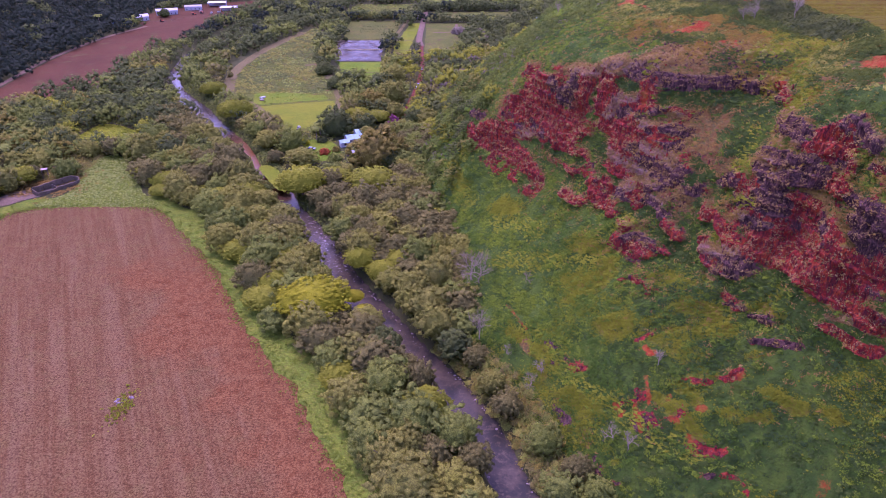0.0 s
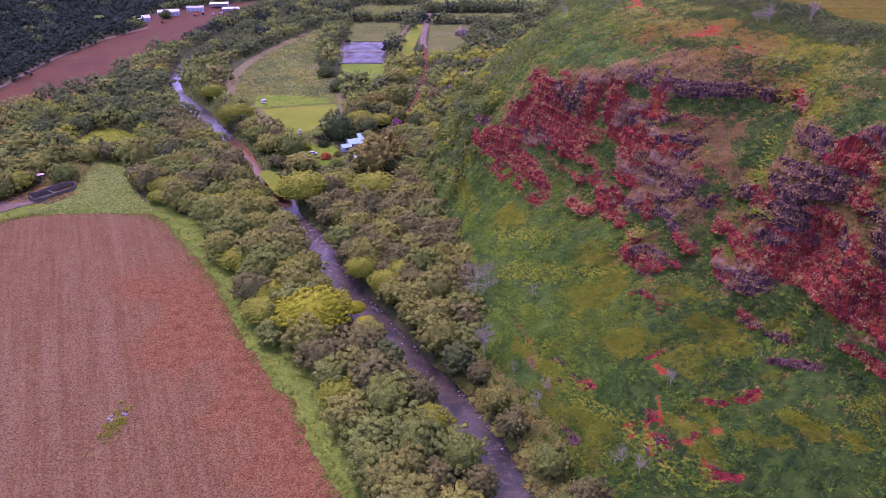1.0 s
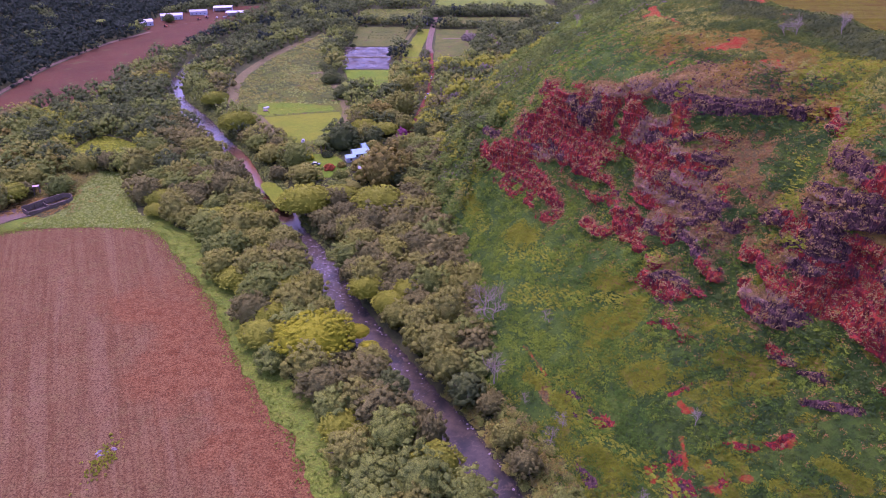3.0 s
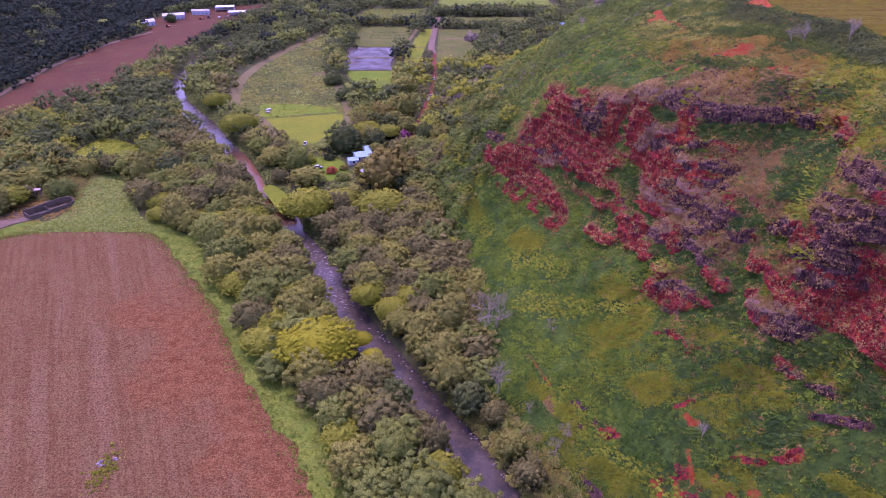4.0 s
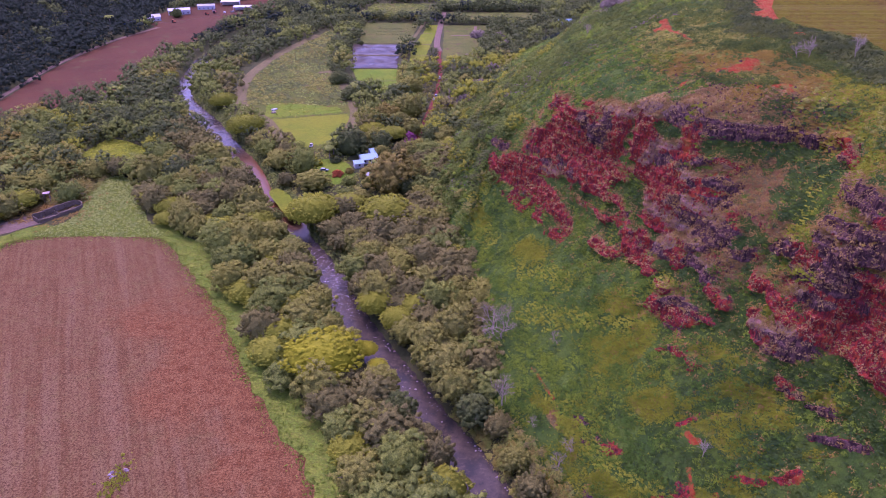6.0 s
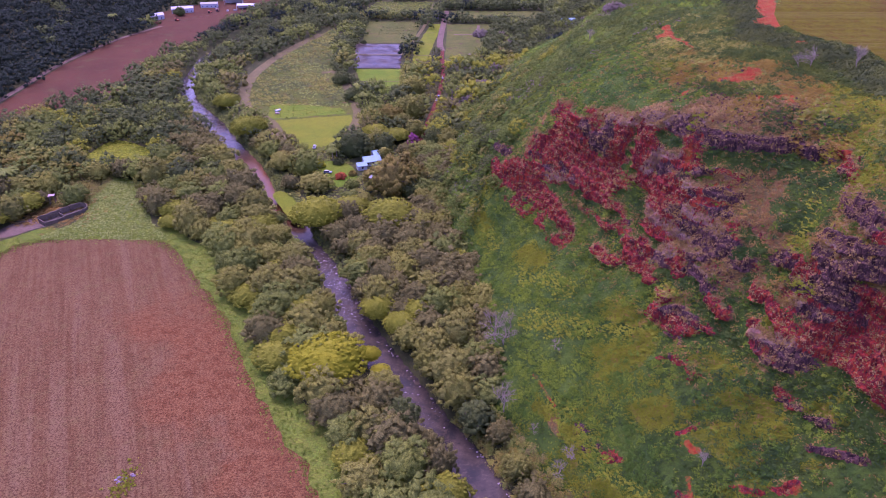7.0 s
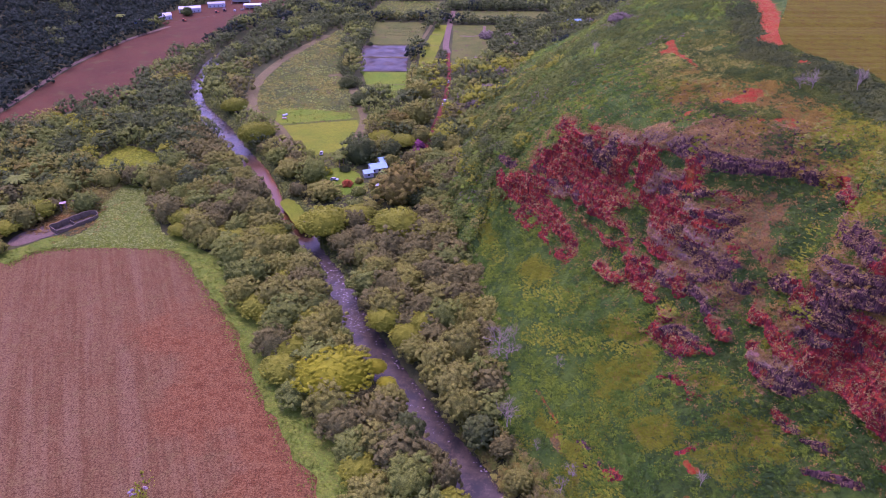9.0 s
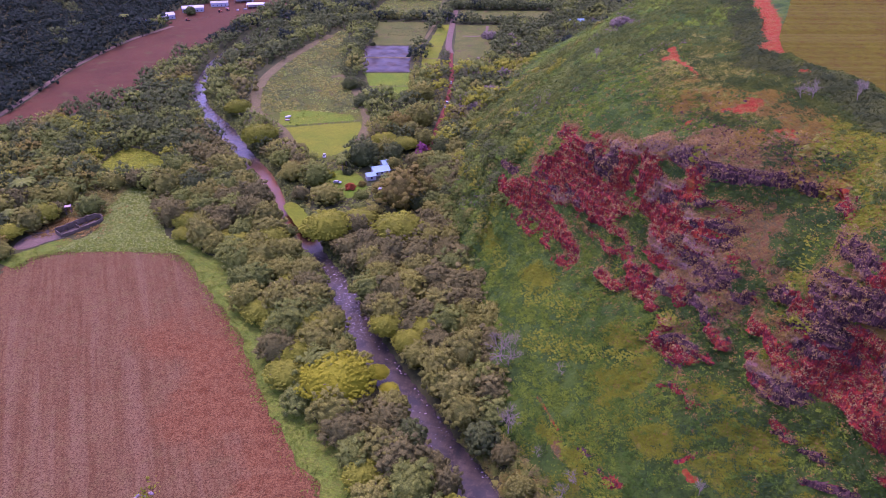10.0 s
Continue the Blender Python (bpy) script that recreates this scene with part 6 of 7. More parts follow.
for k, (mat_b, text) in enumerate(((M_RUST, "brown brush behind the ruin"), (M_GREY, "grey-green brush behind the ruin"), (M_OLIVE, "olive bushes behind the ruin"))):
    shrub_field("shrubs", pos[k::3], None, RNG.uniform(0.9, 2.4, len(pos[k::3])), mat_b, text, 50, 0.4, 0.95)
pos = sprinkle(GREEN_PATCH, 1800)
shrub_field("shrubs", pos, None, RNG.uniform(0.4, 1.0, len(pos)), M_PALE, "pale green creeping scrub in the clearing", 18, 0.22, 0.6)
pos = sprinkle(GREEN_PATCH, 700)
shrub_field("shrubs", pos, None, RNG.uniform(0.4, 1.2, len(pos)), M_LUSH, "fresh green weeds in the clearing", 18, 0.24, 0.6)
pos = np.stack([-208 + RNG.normal(size=420) * 4.5, 331 + RNG.normal(size=420) * 5, np.full(420, 0.1)], 1)
shrub_field("shrubs", pos, None, RNG.uniform(0.3, 0.8, len(pos)), M_BRUSH, "straw-coloured dead brush beside the ruin", 16, 0.26, 0.5)
pos = sprinkle(PADDOCK, 1000)
pos = pos[~inside(LAWN, pos[:, 0], pos[:, 1])]
wild = fbm(pos[:, 0], pos[:, 1], 20, 4, 41.0) + RNG.normal(size=len(pos)) * 0.2
shrub_field("shrubs", pos[wild > 0.15], None, RNG.uniform(0.3, 0.8, int((wild > 0.15).sum())), M_LUSH, "green tussocks in the paddock", 8, 0.45, 0.4)
shrub_field("shrubs", pos[wild < -0.5], None, RNG.uniform(0.5, 1.4, int((wild < -0.5).sum())), M_OLIVE, "low olive bushes in the paddock", 8, 0.6, 0.5)
mid = pos[(wild > -0.3) & (wild < 0.0)]
tufts("grass", mid, RNG.uniform(0.4, 0.9, len(mid)), M_LUSH, "rough grass in the paddock", 3)

upper = [q for q in PADDOCK if q[1] > 474]
for n_b, seed, cut, lo, hi, mat_b, text in ((1500, 48.0, 0.0, 0.5, 1.3, M_PALE, "pale brush in the upper paddock"), (1500, 49.0, 0.0, 0.9, 2.3, M_OLIVE, "olive bushes in the upper paddock"),
                                            (1200, 51.0, 0.1, 0.9, 2.4, M_DARK, "dark bushes in the upper paddock"), (900, 52.0, 0.05, 0.5, 1.2, M_RUST, "brown dry brush in the upper paddock"),
                                            (1000, 53.0, 0.1, 0.6, 1.5, M_GREEN, "green weeds in the upper paddock")):
    pos = sprinkle(upper, n_b)
    pos = pos[(fbm(pos[:, 0], pos[:, 1], 15, 4, seed) > cut) & (line_dist(WEST_TRACK, pos[:, 0], pos[:, 1])[0] > 4.5) & (line_dist(EAST_TRACK, pos[:, 0], pos[:, 1])[0] > 3.5)]
    shrub_field("shrubs", pos, None, RNG.uniform(lo, hi, len(pos)), mat_b, text, 14, 0.34, 0.8)

pos = sprinkle(FAR_PLOT, 500)
shrub_field("shrubs", pos, None, RNG.uniform(0.5, 1.6, len(pos)), M_GREEN, "green brush in a far overgrown field", 12, 0.5, 0.7)
pos = np.concatenate([np.stack([np.linspace(-80, -50, 9) + RNG.uniform(-1, 1, 9), np.full(9, y) + RNG.uniform(-1, 1, 9), np.full(9, 0.2)], 1) for y in (690, 703, 716)])
shrub_field("shrubs", pos, None, RNG.uniform(0.7, 1.5, len(pos)), M_DARK, "young dark trees planted in rows", 18, 0.45, 1.4)

# ---- river stones ----
iv, jf = ICO[2]
stones = []
rp = np.array(RIVER)
for k in range(150):
    y = RNG.uniform(125, 300)
    x = np.interp(y, rp[::-1, 1], rp[::-1, 0])
    off = RNG.choice([-1, 1]) * river_half(y) * RNG.uniform(0.1 if 222 < y < 295 or 178 < y < 200 else 0.92, 1.25)
    s = RNG.uniform(0.12, 0.36) * (1.6 if RNG.random() < 0.12 else 1)
    stones.append((iv * (1 + 0.16 * RNG.normal(size=(len(iv), 1))) * s * np.array([1.2, 1, 0.7]) + (x + off, y, -2.95 + 0.15 * s), jf))
v, f = join(stones)
tagged(new("stones", np_mesh("stones", v, f, M_STONE)), "grey and brown stones in the river and along its banks", "stones", kind="stuff")


# ---- buildings ----
def box(bm, x0, y0, z0, x1, y1, z1):
    m = Matrix.Translation(((x0 + x1) / 2, (y0 + y1) / 2, (z0 + z1) / 2)) @ Matrix.Diagonal((x1 - x0, y1 - y0, z1 - z0, 1))
    bmesh.ops.create_cube(bm, size=1.0, matrix=m)
    return bm


def slab_box(*dims):
    return box(bmesh.new(), *dims)


def gable(w, d, h, rise, over=0.4, thick=0.14):
    """A ridged roof along x over a plan w by d."""
    bm = bmesh.new()
    for sgn in (-1, 1):
        y1 = sgn * (d / 2 + over)
        slope = rise / (d / 2)
        z1 = h - over * slope
        pts = [(-w / 2 - over, 0, h + rise), (w / 2 + over, 0, h + rise), (w / 2 + over, y1, z1), (-w / 2 - over, y1, z1)]
        lo = [bm.verts.new(p) for p in pts]
        hi = [bm.verts.new((p[0], p[1], p[2] + thick)) for p in pts]
        bm.faces.new(hi if sgn < 0 else hi[::-1])
        bm.faces.new(lo[::-1] if sgn < 0 else lo)
        for i in range(4):
            k = (i + 1) % 4
            bm.faces.new([lo[i], lo[k], hi[k], hi[i]])
    bmesh.ops.recalc_face_normals(bm, faces=bm.faces)
    return bm


def building(name, x, y, turn, w, d, h, rise, wall_mat, roof_mat, label, category, openings=2, ribs=True):
    root = new(name)
    root.matrix_basis = pose(x, y, 0.1, 0, 0, turn)
    tagged(root, label, category)
    bm = slab_box(-w / 2, -d / 2, -0.3, w / 2, d / 2, h)
    for sgn in (-1, 1):
        a, b, c = (bm.verts.new((sgn * w / 2, -d / 2, h)), bm.verts.new((sgn * w / 2, d / 2, h)), bm.verts.new((sgn * w / 2, 0, h + rise)))
        bm.faces.new((a, b, c))
    part("wall", bm, wall_mat, root)
    roof = part("roof", gable(w, d, h, rise), roof_mat, root)
    if ribs:
        for i in range(int(w // 1.6)):
            px = -w / 2 + 0.8 + i * 1.6
            for sgn in (-1, 1):
                bm = bmesh.new()
                box(bm, px - 0.05, 0, 0, px + 0.05, math.hypot(d / 2, rise), 0.06)
                bmesh.ops.rotate(bm, verts=bm.verts, cent=(0, 0, 0), matrix=Matrix.Rotation(-math.atan2(rise, d / 2), 3, "X"))
                if sgn < 0:
                    bmesh.ops.scale(bm, vec=(1, -1, 1), verts=bm.verts)
                bmesh.ops.translate(bm, vec=(0, 0, h + rise + 0.15), verts=bm.verts)
                part("rib", bm, roof_mat, roof)
    for i in range(openings):
        px = -w / 2 + (i + 0.5) * w / openings
        win = part("window", slab_box(px - 0.55, -d / 2 - 0.06, 0.9, px + 0.55, -d / 2 + 0.02, 2.1), M_GAP, root)
        part("frame", slab_box(px - 0.65, -d / 2 - 0.1, 0.8, px + 0.65, -d / 2 - 0.01, 0.9), M_WHITE, win)
    part("door", slab_box(w / 2 - 0.02, -0.5, -0.1, w / 2 + 0.06, 0.5, 2.05), M_WOOD, root)
    return root


def open_shed(x, y, turn, w, d, h, label, roof_mat=M_WHITE):
    """A pole shed: a flat roof over posts with a back wall."""
    root = new("shed")
    root.matrix_basis = pose(x, y, 0.1, 0, 0, turn)
    tagged(root, label, "shed", "farm sheds")
    bm = slab_box(-w / 2 - 0.5, -d / 2 - 0.5, h, w / 2 + 0.5, d / 2 + 0.5, h + 0.25)
    for q in bm.verts:
        q.co.z += 0.06 * (q.co.y + d / 2)
    part("roof", bm, roof_mat, root)
    for i in range(4):
        px = -w / 2 + i * w / 3
        part("post", slab_box(px - 0.15, -d / 2, -0.3, px + 0.15, -d / 2 + 0.3, h), M_WHITE, root)
    part("wall", slab_box(-w / 2, d / 2 - 0.15, -0.3, w / 2, d / 2, h), M_WHITE, root)
    part("side_wall", slab_box(w / 2 - 0.15, -d / 2 + 0.4, -0.3, w / 2, d / 2 - 0.16, h), M_WHITE, root)
    return root


building("house", -52, 382, 22, 9.0, 8.0, 2.5, 1.5, M_WHITE, M_ROOF, "house wing with a pale blue metal roof among trees", "house", 3)
building("house", -48, 389, 22, 8.0, 7.5, 3.4, 1.5, M_WHITE, M_ROOF, "higher house wing with a pale blue metal roof", "house", 2)
building("house", -56.5, 374, 22, 5.0, 5.0, 2.6, 1.0, M_WHITE, M_ROOF, "low porch wing with a pale blue metal roof", "house", 1)
building("hut", -51, 358, 10, 4.0, 3.5, 2.3, 0.5, M_WOOD, M_GREYROOF, "small garden hut with a pale sheet roof", "hut", 1)
building("hut", -51.5, 313, -15, 5.0, 4.0, 2.3, 0.6, M_WOOD, M_GREYROOF, "small hut with a grey sheet roof under trees", "hut", 1)
building("shed", -317, 752, 35, 12, 9, 4.2, 2.0, M_WHITE, M_WHITE, "white gabled farm shed beside the red field", "shed", 2)
building("shed", -303, 787, 18, 22, 10, 4.5, 1.6, M_WHITE, M_WHITE, "long white farm building beside the red field", "shed", 5)
building("shed", -283, 815, 12, 18, 9, 4.0, 1.2, M_WHITE, M_GREYROOF, "white farm building with a grey roof", "shed", 4)
open_shed(-240, 806, 5, 18, 8, 4.2, "open white pole shed with a flat roof")
open_shed(-262, 836, 8, 20, 9, 4.5, "long open pole shed with a flat white roof")
building("hut", -338, 735, 40, 8, 6, 3.0, 1.2, M_BLUE, M_RUSTROOF, "small blue-walled hut with a rusty roof", "hut", 2)
building("house", 103, 742, 8, 16, 9, 3.6, 1.4, M_WHITE, M_ROOF, "far house with a pale roof beyond the fields", "house", 3)
building("house", 126, 752, -8, 18, 8, 3.4, 1.0, M_WHITE, M_RUSTROOF, "far long house with a dull roof", "house", 3)
open_shed(90, 744, 0, 7, 5, 2.8, "small far open shed with a flat white roof")
building("hut", -31, 760, 0, 9, 6, 3.0, 1.0, M_WHITE, M_WHITE, "small white field hut beside the track", "hut", 2)


# ---- vehicles ----
def wheel(root, x, y):
    bm = bmesh.new()
    bmesh.ops.create_cone(bm, cap_ends=True, segments=14, radius1=0.36, radius2=0.36, depth=0.26, matrix=Matrix.Translation((x, y, 0.36)) @ Matrix.Rotation(radians(90), 4, "X"))
    tyre = part("wheel", bm, M_TYRE, root)
    bm = bmesh.new()
    bmesh.ops.create_cone(bm, cap_ends=True, segments=10, radius1=0.2, radius2=0.2, depth=0.28, matrix=Matrix.Translation((x, y, 0.36)) @ Matrix.Rotation(radians(90), 4, "X"))
    part("rim", bm, M_CARSILVER, tyre)


def vehicle(name, x, y, turn, mat, label, pickup=False):
    root = new(name)
    root.matrix_basis = pose(x, y, 0.22, 0, 0, turn)
    tagged(root, label, "car", "parked cars")
    bm = slab_box(-2.3, -0.9, 0.4, 2.3, 0.9, 1.0)
    bmesh.ops.bevel(bm, geom=list(bm.edges), offset=0.14, segments=2, affect="EDGES")
    part("body", bm, mat, root)
    c0, c1 = (-0.3, 1.5) if pickup else (-2.0, 0.9)
    bm = slab_box(c0, -0.82, 1.0, c1, 0.82, 1.45)
    for q in bm.verts:
        if q.co.z > 1.2:
            q.co.x = (c0 + c1) / 2 + (q.co.x - (c0 + c1) / 2) * 0.72
            q.co.y *= 0.86
    part("windows", bm, M_CARGLASS, root)
    r = 0.72
    mid, half = (c0 + c1) / 2, (c1 - c0) / 2 * r
    bm = slab_box(mid - half, -0.72, 1.45, mid + half, 0.72, 1.56)
    bmesh.ops.bevel(bm, geom=list(bm.edges), offset=0.05, segments=1, affect="EDGES")
    part("roof", bm, mat, root)
    if pickup:
        part("load_bed", slab_box(-2.15, -0.75, 0.98, -0.45, 0.75, 1.03), M_TYRE, root)
    for wx in (-1.45, 1.45):
        for wy in (-0.82, 0.82):
            wheel(root, wx, wy)
    for wy in (-0.6, 0.6):
        part("headlight", slab_box(2.26, wy - 0.18, 0.68, 2.33, wy + 0.18, 0.82), M_ROOF, root)


vehicle("car", -88, 403, 95, M_CARWHITE, "white pickup parked on the lawn", True)
vehicle("car", -74, 367, -8, M_CARSILVER, "silver car parked on the grass by the house")
vehicle("car", -17, 545, 92, M_CARWHITE, "white van parked beside the red road")
vehicle("car", -18, 500, 88, M_CARSILVER, "silver car on the shaded red road")
vehicle("car", -19, 492, 85, M_CARWHITE, "white car on the shaded red road")


# ---- bare trees, palms and blossoming bushes ----
def bare_tree_mesh(height, forks, spread):
    pieces = []

    def limb(p, d, length, r, depth):
        mid = p + d * length * 0.5 + RNG.normal(size=3) * length * 0.06
        end = p + d * length
        pieces.append(tube([p, mid, end], [r, r * 0.8, r * 0.55], 6 - min(depth, 3)))
        if depth < 4:
            for _ in range(forks - (depth > 1)):
                q = d + RNG.normal(size=3) * spread + (0, 0, 0.15)
                q /= np.linalg.norm(q)
                limb(end - d * length * RNG.uniform(0, 0.3), q, length * RNG.uniform(0.6, 0.85), r * 0.62, depth + 1)
    limb(np.array([0, 0, -0.4]), np.array([0.05, 0.0, 1.0]), height * 0.3, height * 0.018, 0)
    v, f = join(pieces)
    return np_mesh("bare_tree", v, f, M_GREYBARK, True)


BARE = [bare_tree_mesh(9.0, 4, 0.55) for _ in range(3)]


for x, y, h in [(10.4, 212, 13), (13, 208, 10), (28, 196, 5), (12, 182, 11), (-6, 208, 10), (4, 199, 7), (47, 129, 6), (26, 158, 6), (29, 160, 5), (57, 145, 5), (15, 214, 7), (103, 236, 7), (114, 232, 7), (53, 331, 6), (20, 172, 4), (44, 133, 6), (100, 238, 5)]:
    ob = new("bare_tree", BARE[int(RNG.integers(3))])
    ob.matrix_basis = pose(x, y, surface_z(x, y) - 0.1, 0, 0, float(RNG.uniform(0, 360))) @ Matrix.Scale(h / 6.5, 4)
    tagged(ob, "leafless tree with bleached grey branches", "tree", "bare grey trees")


def frond(reach, drop):
    """One palm leaf: a bent rib with two rows of leaflets."""
    t = np.linspace(0, 1, 7)
    rib = np.stack([t * reach, 0 * t, 0.9 * np.sin(t * 2.2) - drop * t * t], 1)
    vs, fs = [], []
    for i in range(6):
        w = 0.75 * np.sin(np.pi * (0.2 + 0.7 * t[i])) + 0.15
        for sgn in (-1, 1):
            b = len(vs)
            vs += [rib[i], rib[i + 1], rib[i + 1] + (0.2, sgn * w, -0.4 * w), rib[i] + (0.1, sgn * w, -0.4 * w)]
            fs += [[b, b + 1, b + 2], [b, b + 2, b + 3]]
    return np.array(vs), np.array(fs)


def palm(x, y, height, size):
    root = new("palm_tree")
    root.matrix_basis = pose(x, y, 0, 0, 0, float(RNG.uniform(0, 360)))
    v, f = tube([(0, 0, -0.4), (0.2, 0, height * 0.5), (0.6, 0.1, height)], [0.28, 0.2, 0.15], 7)
    trunk = new("trunk", np_mesh("trunk", v, f, M_GREYBARK, True))
    trunk.parent = root
    for k in range(15):
        fv, ff = frond(size * RNG.uniform(0.85, 1.1), RNG.uniform(0.6, 2.2))
        a = k * 2.4
        c, s = np.cos(a), np.sin(a)
        fv = np.stack([fv[:, 0] * c - fv[:, 1] * s + 0.6, fv[:, 0] * s + fv[:, 1] * c + 0.1, fv[:, 2] + height], 1)
        leaf = new("frond", np_mesh("frond", fv, ff, M_GREEN))
        leaf.parent = root
    return tagged(root, "coconut palm with drooping green fronds", "palm", "palms")


for x, y, h, s in [(-345, 715, 12, 5), (-232, 340, 12, 6.2), (-72.5, 389, 8.5, 3.6), (-74, 384, 7.5, 3.4), (-224, 312, 9, 4.0), (-212, 340, 8, 3.8)]:
    palm(x, y, h, s)


def bush(name, x, y, radius, mat, label, tall=0.9):
    root = new(name)
    root.matrix_basis = pose(x, y, 0.1)
    lobes = dome_lobes(radius, radius * tall, 0.2, 34, radius * 0.2, radius * 0.32)
    v, f, nv = lobed_crown(lobes, 0.4, 14, 0.85, (np.array([radius, radius, radius * tall]) * 0.85, np.array([0, 0, 0.2])))
    leaves = new("leaves", np_mesh("leaves", v, f, mat, normals=nv))
    stem = new("stem", np_mesh("stem", *tube([(0, 0, -0.3), (0, 0, radius * 0.6)], [0.15, 0.08], 6), M_BARK))
    leaves.parent = stem.parent = root
    return tagged(root, label, "bush")


bush("flowering_bush", -31, 414, 3.2, M_PINK, "bougainvillea bush covered in magenta blossom", 1.3)
bush("flowering_bush", -32, 407, 2.2, M_PINK, "bougainvillea bush covered in magenta blossom", 1.2)
bush("flowering_bush", -65.8, 361, 2.6, M_ORANGE, "round bush of orange-red blossom in the yard")
bush("flowering_bush", -60, 365, 2.0, M_RUST, "small rusty red bush in the yard")
bush("garden_bush", -80, 376, 2.8, M_YELLOW, "round yellow-green bush beside the lawn", 1.1)
bush("garden_bush", -58.5, 351, 3.4, M_GREEN, "round green bush in the yard")
bush("garden_bush", -70, 380, 2.6, M_DARK, "dark bush beside the house")
bush("garden_bush", -47, 366, 3.4, M_PALE, "tall pale grey-green bush beside the house", 1.7)
bush("garden_bush", -45, 360, 3.2, M_PALE, "tall pale grey-green bush beside the house", 1.6)
bush("garden_bush", -91, 655, 2.2, M_DARK, "dark bush at the pond's edge")
for x, y, r in [(4, 560, 6), (-3, 508, 6), (5, 482, 6), (16, 684, 7), (34, 674, 7), (8, 600, 6), (-8, 484, 5), (14, 520, 6), (74, 388, 5), (25, 560, 7), (-42, 370, 4), (40, 640, 7)]:
    ob = bush("twiggy_tree", x, y, r, M_LILAC, "low spreading tree with pinkish grey bare twigs", 0.7)
    ob.location.z = max(0.0, surface_z(x, y) - 0.3)
    tagged(ob, category="tree", group="pinkish grey trees")

# hedges between the far plots
def hedge(x0, y0, x1, y1, n, r, mat, label):
    t = (np.arange(n) + RNG.uniform(-0.3, 0.3, n)) / max(1, n - 1)
    p = np.stack([x0 + (x1 - x0) * t, y0 + (y1 - y0) * t, np.zeros(n)], 1)
    pieces = []
    for q in p:
        v, f, nv = FAR_MODELS[int(RNG.integers(5))]
        s = r * RNG.uniform(0.7, 1.15) / 6.0
        pieces.append((v * s + q, f, nv))
    v, f, nv = join(pieces)
    tagged(new("hedge", np_mesh("hedge", v, f, mat, normals=nv)), label, "hedge", kind="stuff")


hedge(-16, 742, 42, 742, 16, 3.6, M_DARK, "dark clipped hedge between far plots")
hedge(-20, 808, 130, 806, 26, 7.0, M_DARK, "line of dark trees behind the far field")
hedge(-105, 655, -100, 745, 12, 5.0, M_DARK, "dark hedge beside the upper plot")
hedge(-46, 575, -50, 652, 9, 3.2, M_OLIVE, "low hedge beside the pond")
hedge(-99, 655, -104, 575, 12, 4.5, M_DARK, "dark hedge along the pond")
hedge(-68, 500, -100, 566, 12, 5.0, M_DARK, "dark row of trees between paddock and plot")
hedge(-115, 758, -40, 760, 14, 5.0, M_OLIVE, "tree row behind the upper plot")
hedge(-42, 505, -44, 560, 8, 6.0, M_OLIVE, "tree row between plot and road")

# ---- the concrete ruin, fences, farm clutter ----
def trough():
    """A long roofless tank with one rounded end, a low front and a cross wall."""
    root = new("concrete_tank")
    root.matrix_basis = pose(-192, 312.5, 0.1, 0, 0, 54)
    tagged(root, "roofless stained concrete tank overgrown with brush beside the field", "ruin")
    w, d, h, t = 19.0, 6.0, 3.2, 0.4

    def worn(bm, jag):
        for q in bm.verts:
            if q.co.z > 0.6:
                q.co.z += jag * float(noise.noise(q.co * 0.9))
        return bm

    def wall(x0, y0, x1, y1, top, n=8):
        """A straight wall in short lengths, so that its top can crumble."""
        bm = bmesh.new()
        for k in range(n):
            if abs(x1 - x0) > abs(y1 - y0):
                box(bm, x0 + (x1 - x0) * k / n, y0, -0.3, x0 + (x1 - x0) * (k + 1) / n, y1, top)
            else:
                box(bm, x0, y0 + (y1 - y0) * k / n, -0.3, x1, y0 + (y1 - y0) * (k + 1) / n, top)
        bmesh.ops.remove_doubles(bm, verts=bm.verts, dist=0.001)
        return worn(bm, 0.5)
    part("front_wall", wall(-w / 2, -d / 2, w / 2, -d / 2 + t, h * 0.5, 12), M_CONCRETE, root)
    part("back_wall", wall(-w / 2, d / 2 - t, w / 2, d / 2, h, 12), M_CONCRETE, root)
    part("end_wall", wall(-w / 2, -d / 2 + t, -w / 2 + t, d / 2 - t, h * 0.7, 4), M_CONCRETE, root)
    part("cross_wall", wall(-0.2, -d / 2 + t, 0.2, d / 2 - t, h * 0.6, 4), M_CONCRETE, root)
    bm = bmesh.new()
    rings = []
    for k in range(13):
        a = radians(-90 + 15 * k)
        top = h * (0.5 + 0.5 * k / 12)
        rings.append([bm.verts.new((w / 2 + r * math.cos(a), r * math.sin(a), z)) for r, z in ((d / 2 - t, -0.3), (d / 2 - t, top), (d / 2, top), (d / 2, -0.3))])
    for p, q in zip(rings[:-1], rings[1:]):
        for i in range(4):
            bm.faces.new((p[i], p[(i + 1) % 4], q[(i + 1) % 4], q[i]))
    bm.faces.new(rings[0])
    bm.faces.new(rings[-1][::-1])
    bmesh.ops.recalc_face_normals(bm, faces=bm.faces)
    part("rounded_end", worn(bm, 0.4), M_CONCRETE, root)
    part("tank_floor", slab_box(-w / 2 + t, -d / 2 + t, -0.2, w / 2 - t, d / 2 - t, 0.15), M_CONCRETE, root)
    for k in range(1, 4):
        px = -w / 2 + k * w / 4 + 0.9
        part("buttress", slab_box(px - 0.2, d / 2 - t - 0.7, 0.15, px + 0.2, d / 2 - t, h * 0.8), M_CONCRETE, root)


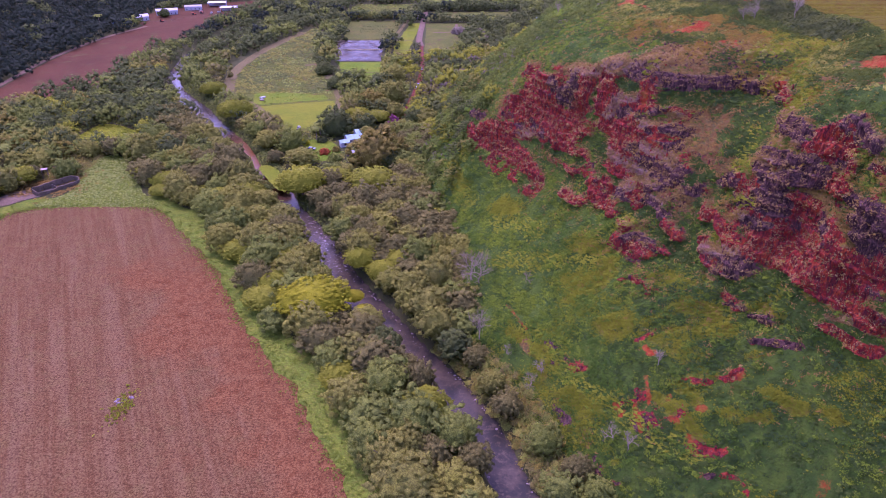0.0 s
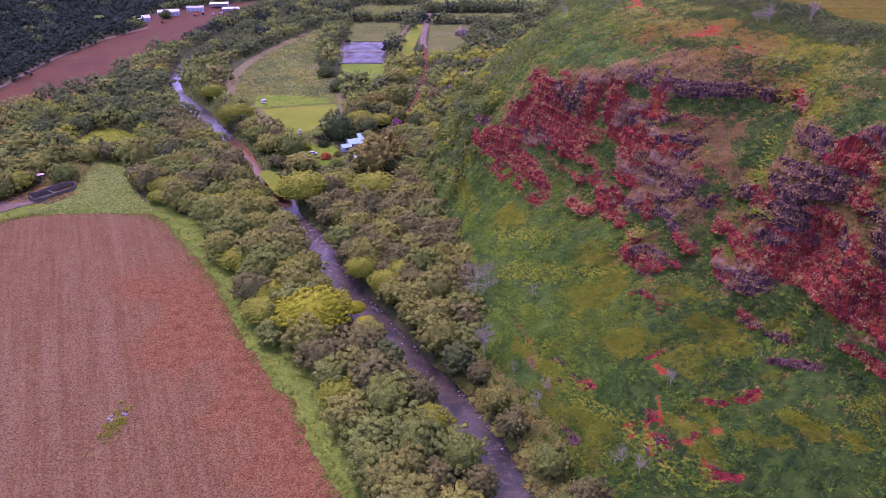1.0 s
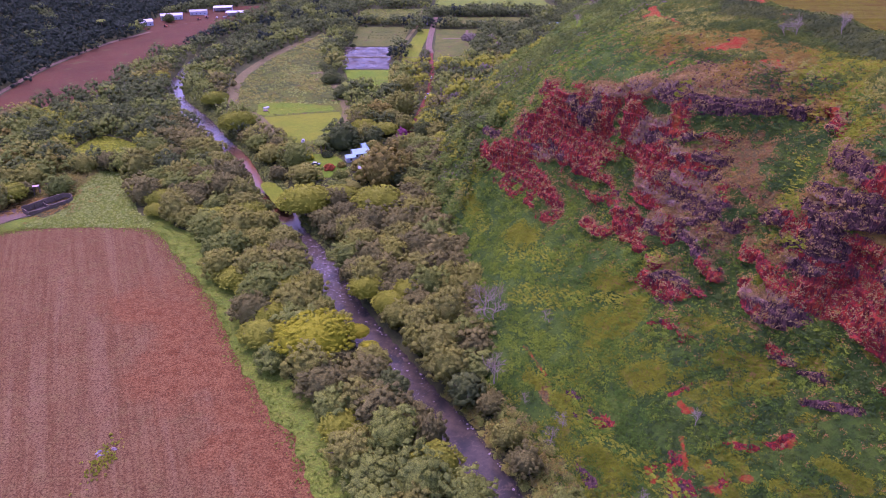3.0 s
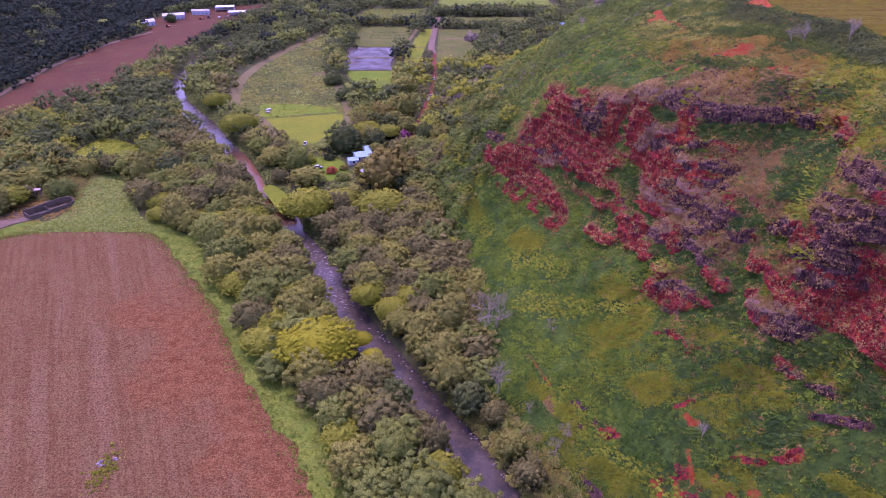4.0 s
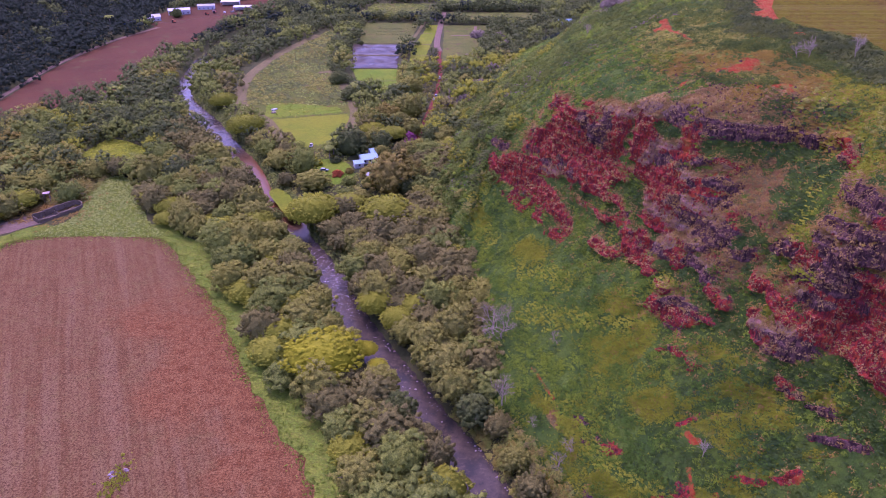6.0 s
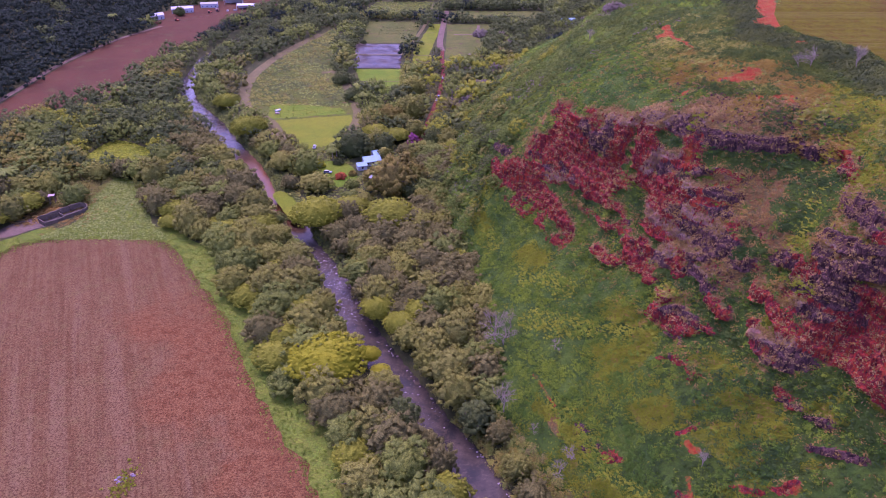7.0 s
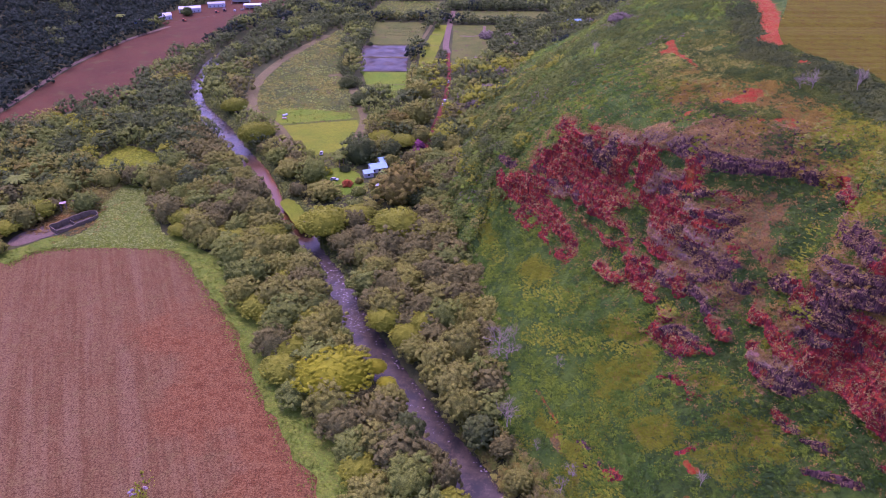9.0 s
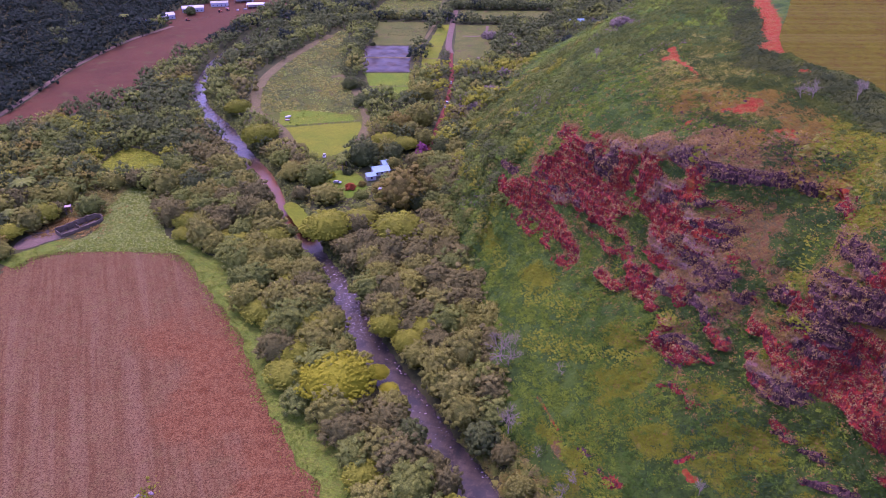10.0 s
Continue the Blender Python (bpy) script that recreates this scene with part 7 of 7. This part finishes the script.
trough()
bm = slab_box(-3.5, -0.14, -0.12, 3.5, 0.14, 0.12)
ob = new("beam", bm_mesh("beam", bm, M_WOOD))
ob.matrix_basis = pose(-196.5, 300.5, 0.75, 0, -9, 20)
tagged(ob, "fallen weathered timber beam leaning beside the ruin", "beam")
frame_root = new("timber_frame")
frame_root.matrix_basis = pose(-203, 326, 0.1, 0, 0, 20)
tagged(frame_root, "weathered timber post frame with a small pale roof", "frame")
for px in (-1.2, 1.2):
    for py in (-1.0, 1.0):
        part("post", slab_box(px - 0.12, py - 0.12, -0.3, px + 0.12, py + 0.12, 5.0), M_WOOD, frame_root)
part("roof", slab_box(-1.5, -1.3, 5.0, 1.5, 1.3, 5.15), M_RUSTROOF, frame_root)


def fence(line, gap, label):
    root = new("fence")
    tagged(root, label, "fence")
    pts = smooth_line(line, False, 2)
    for (x0, y0), (x1, y1) in zip(pts[:-1], pts[1:]):
        n = max(1, int(math.hypot(x1 - x0, y1 - y0) / gap))
        for k in range(n):
            t = k / n
            px, py = x0 + (x1 - x0) * t, y0 + (y1 - y0) * t
            part("post", slab_box(px - 0.08, py - 0.08, -0.2, px + 0.08, py + 0.08, 1.35), M_WOOD, root)
        v, f = tube([(x0, y0, 1.1), (x1, y1, 1.1)], [0.06, 0.06], 4)
        rail = new("rail", np_mesh("rail", v, f, M_WOOD))
        rail.parent = root


fence([(-128, 449), (-101, 455), (-75, 462)], 3.0, "thin timber fence between lawn and paddock")
fence([(-320, 742), (-300, 738), (-270, 765), (-240, 790)], 5.0, "thin timber fence before the farm sheds")


def tractor(x, y, turn):
    root = new("tractor")
    root.matrix_basis = pose(x, y, 0.2, 0, 0, turn)
    tagged(root, "small orange farm tractor beside the red field", "tractor", "farm machines")
    bm = slab_box(-0.4, -0.5, 0.8, 2.0, 0.5, 1.7)
    bmesh.ops.bevel(bm, geom=list(bm.edges), offset=0.12, segments=2, affect="EDGES")
    part("hood", bm, M_MACHINE, root)
    part("cab", slab_box(-1.6, -0.7, 0.8, -0.4, 0.7, 2.7), M_CARGLASS, root)
    part("cab_roof", slab_box(-1.75, -0.8, 2.7, -0.3, 0.8, 2.85), M_MACHINE, root)
    for wx, r in ((-1.1, 0.8), (1.5, 0.5)):
        for wy in (-0.85, 0.85):
            bm = bmesh.new()
            bmesh.ops.create_cone(bm, cap_ends=True, segments=14, radius1=r, radius2=r, depth=0.4, matrix=Matrix.Translation((wx, wy, r)) @ Matrix.Rotation(radians(90), 4, "X"))
            part("wheel", bm, M_TYRE, root)


tractor(-272, 782, 30)
tractor(-266, 790, 80)
tractor(-293, 742, -20)
for x, y, w, d, h, mat, text in [(-256, 792, 3, 2, 1.4, M_WHITE, "white water tank trailer beside the sheds"), (-249, 797, 4, 2, 1.2, M_GREYROOF, "stack of grey sheet material"), (-270, 800, 3.5, 2, 1.6, M_RUSTROOF, "rusty skip beside the sheds"), (-125, 468, 4, 2, 0.9, M_WHITE, "pale feed trough in the paddock"), (-124, 462, 3, 1.6, 0.8, M_RUSTROOF, "rusty trough in the paddock")]:
    bm = slab_box(-w / 2, -d / 2, 0, w / 2, d / 2, h)
    bmesh.ops.bevel(bm, geom=list(bm.edges), offset=0.12, segments=2, affect="EDGES")
    ob = new("container", bm_mesh("container", bm, mat))
    ob.matrix_basis = pose(x, y, 0.2, 0, 0, float(RNG.uniform(0, 90)))
    tagged(ob, text, "container")

# the weedy spot with pale stones in the tilled field
ang = np.linspace(0, 2 * np.pi, 10, endpoint=False)
pos = np.stack([-94.5 + RNG.normal(size=160) * 1.6, 154 + RNG.normal(size=160) * 3.8, np.full(160, 0.2)], 1)
tufts("grass", pos, RNG.uniform(0.18, 0.42, 160), M_DRY, "yellow-green weeds round stones in the field", 4)
iv, jf = ICO[2]
for k in range(9):
    s = float(RNG.uniform(0.25, 0.6))
    v = iv * (1 + 0.15 * RNG.normal(size=(len(iv), 1))) * s * np.array([1.2, 1, 0.7])
    ob = new("stone", np_mesh("stone", v, jf, M_STONE))
    ob.matrix_basis = pose(-95.5 + float(RNG.normal()) * 1.2, 157 + float(RNG.normal()) * 1.0, 0.12 + 0.2 * s)
    tagged(ob, "pale grey field stone among weeds", "stone", "field stones")
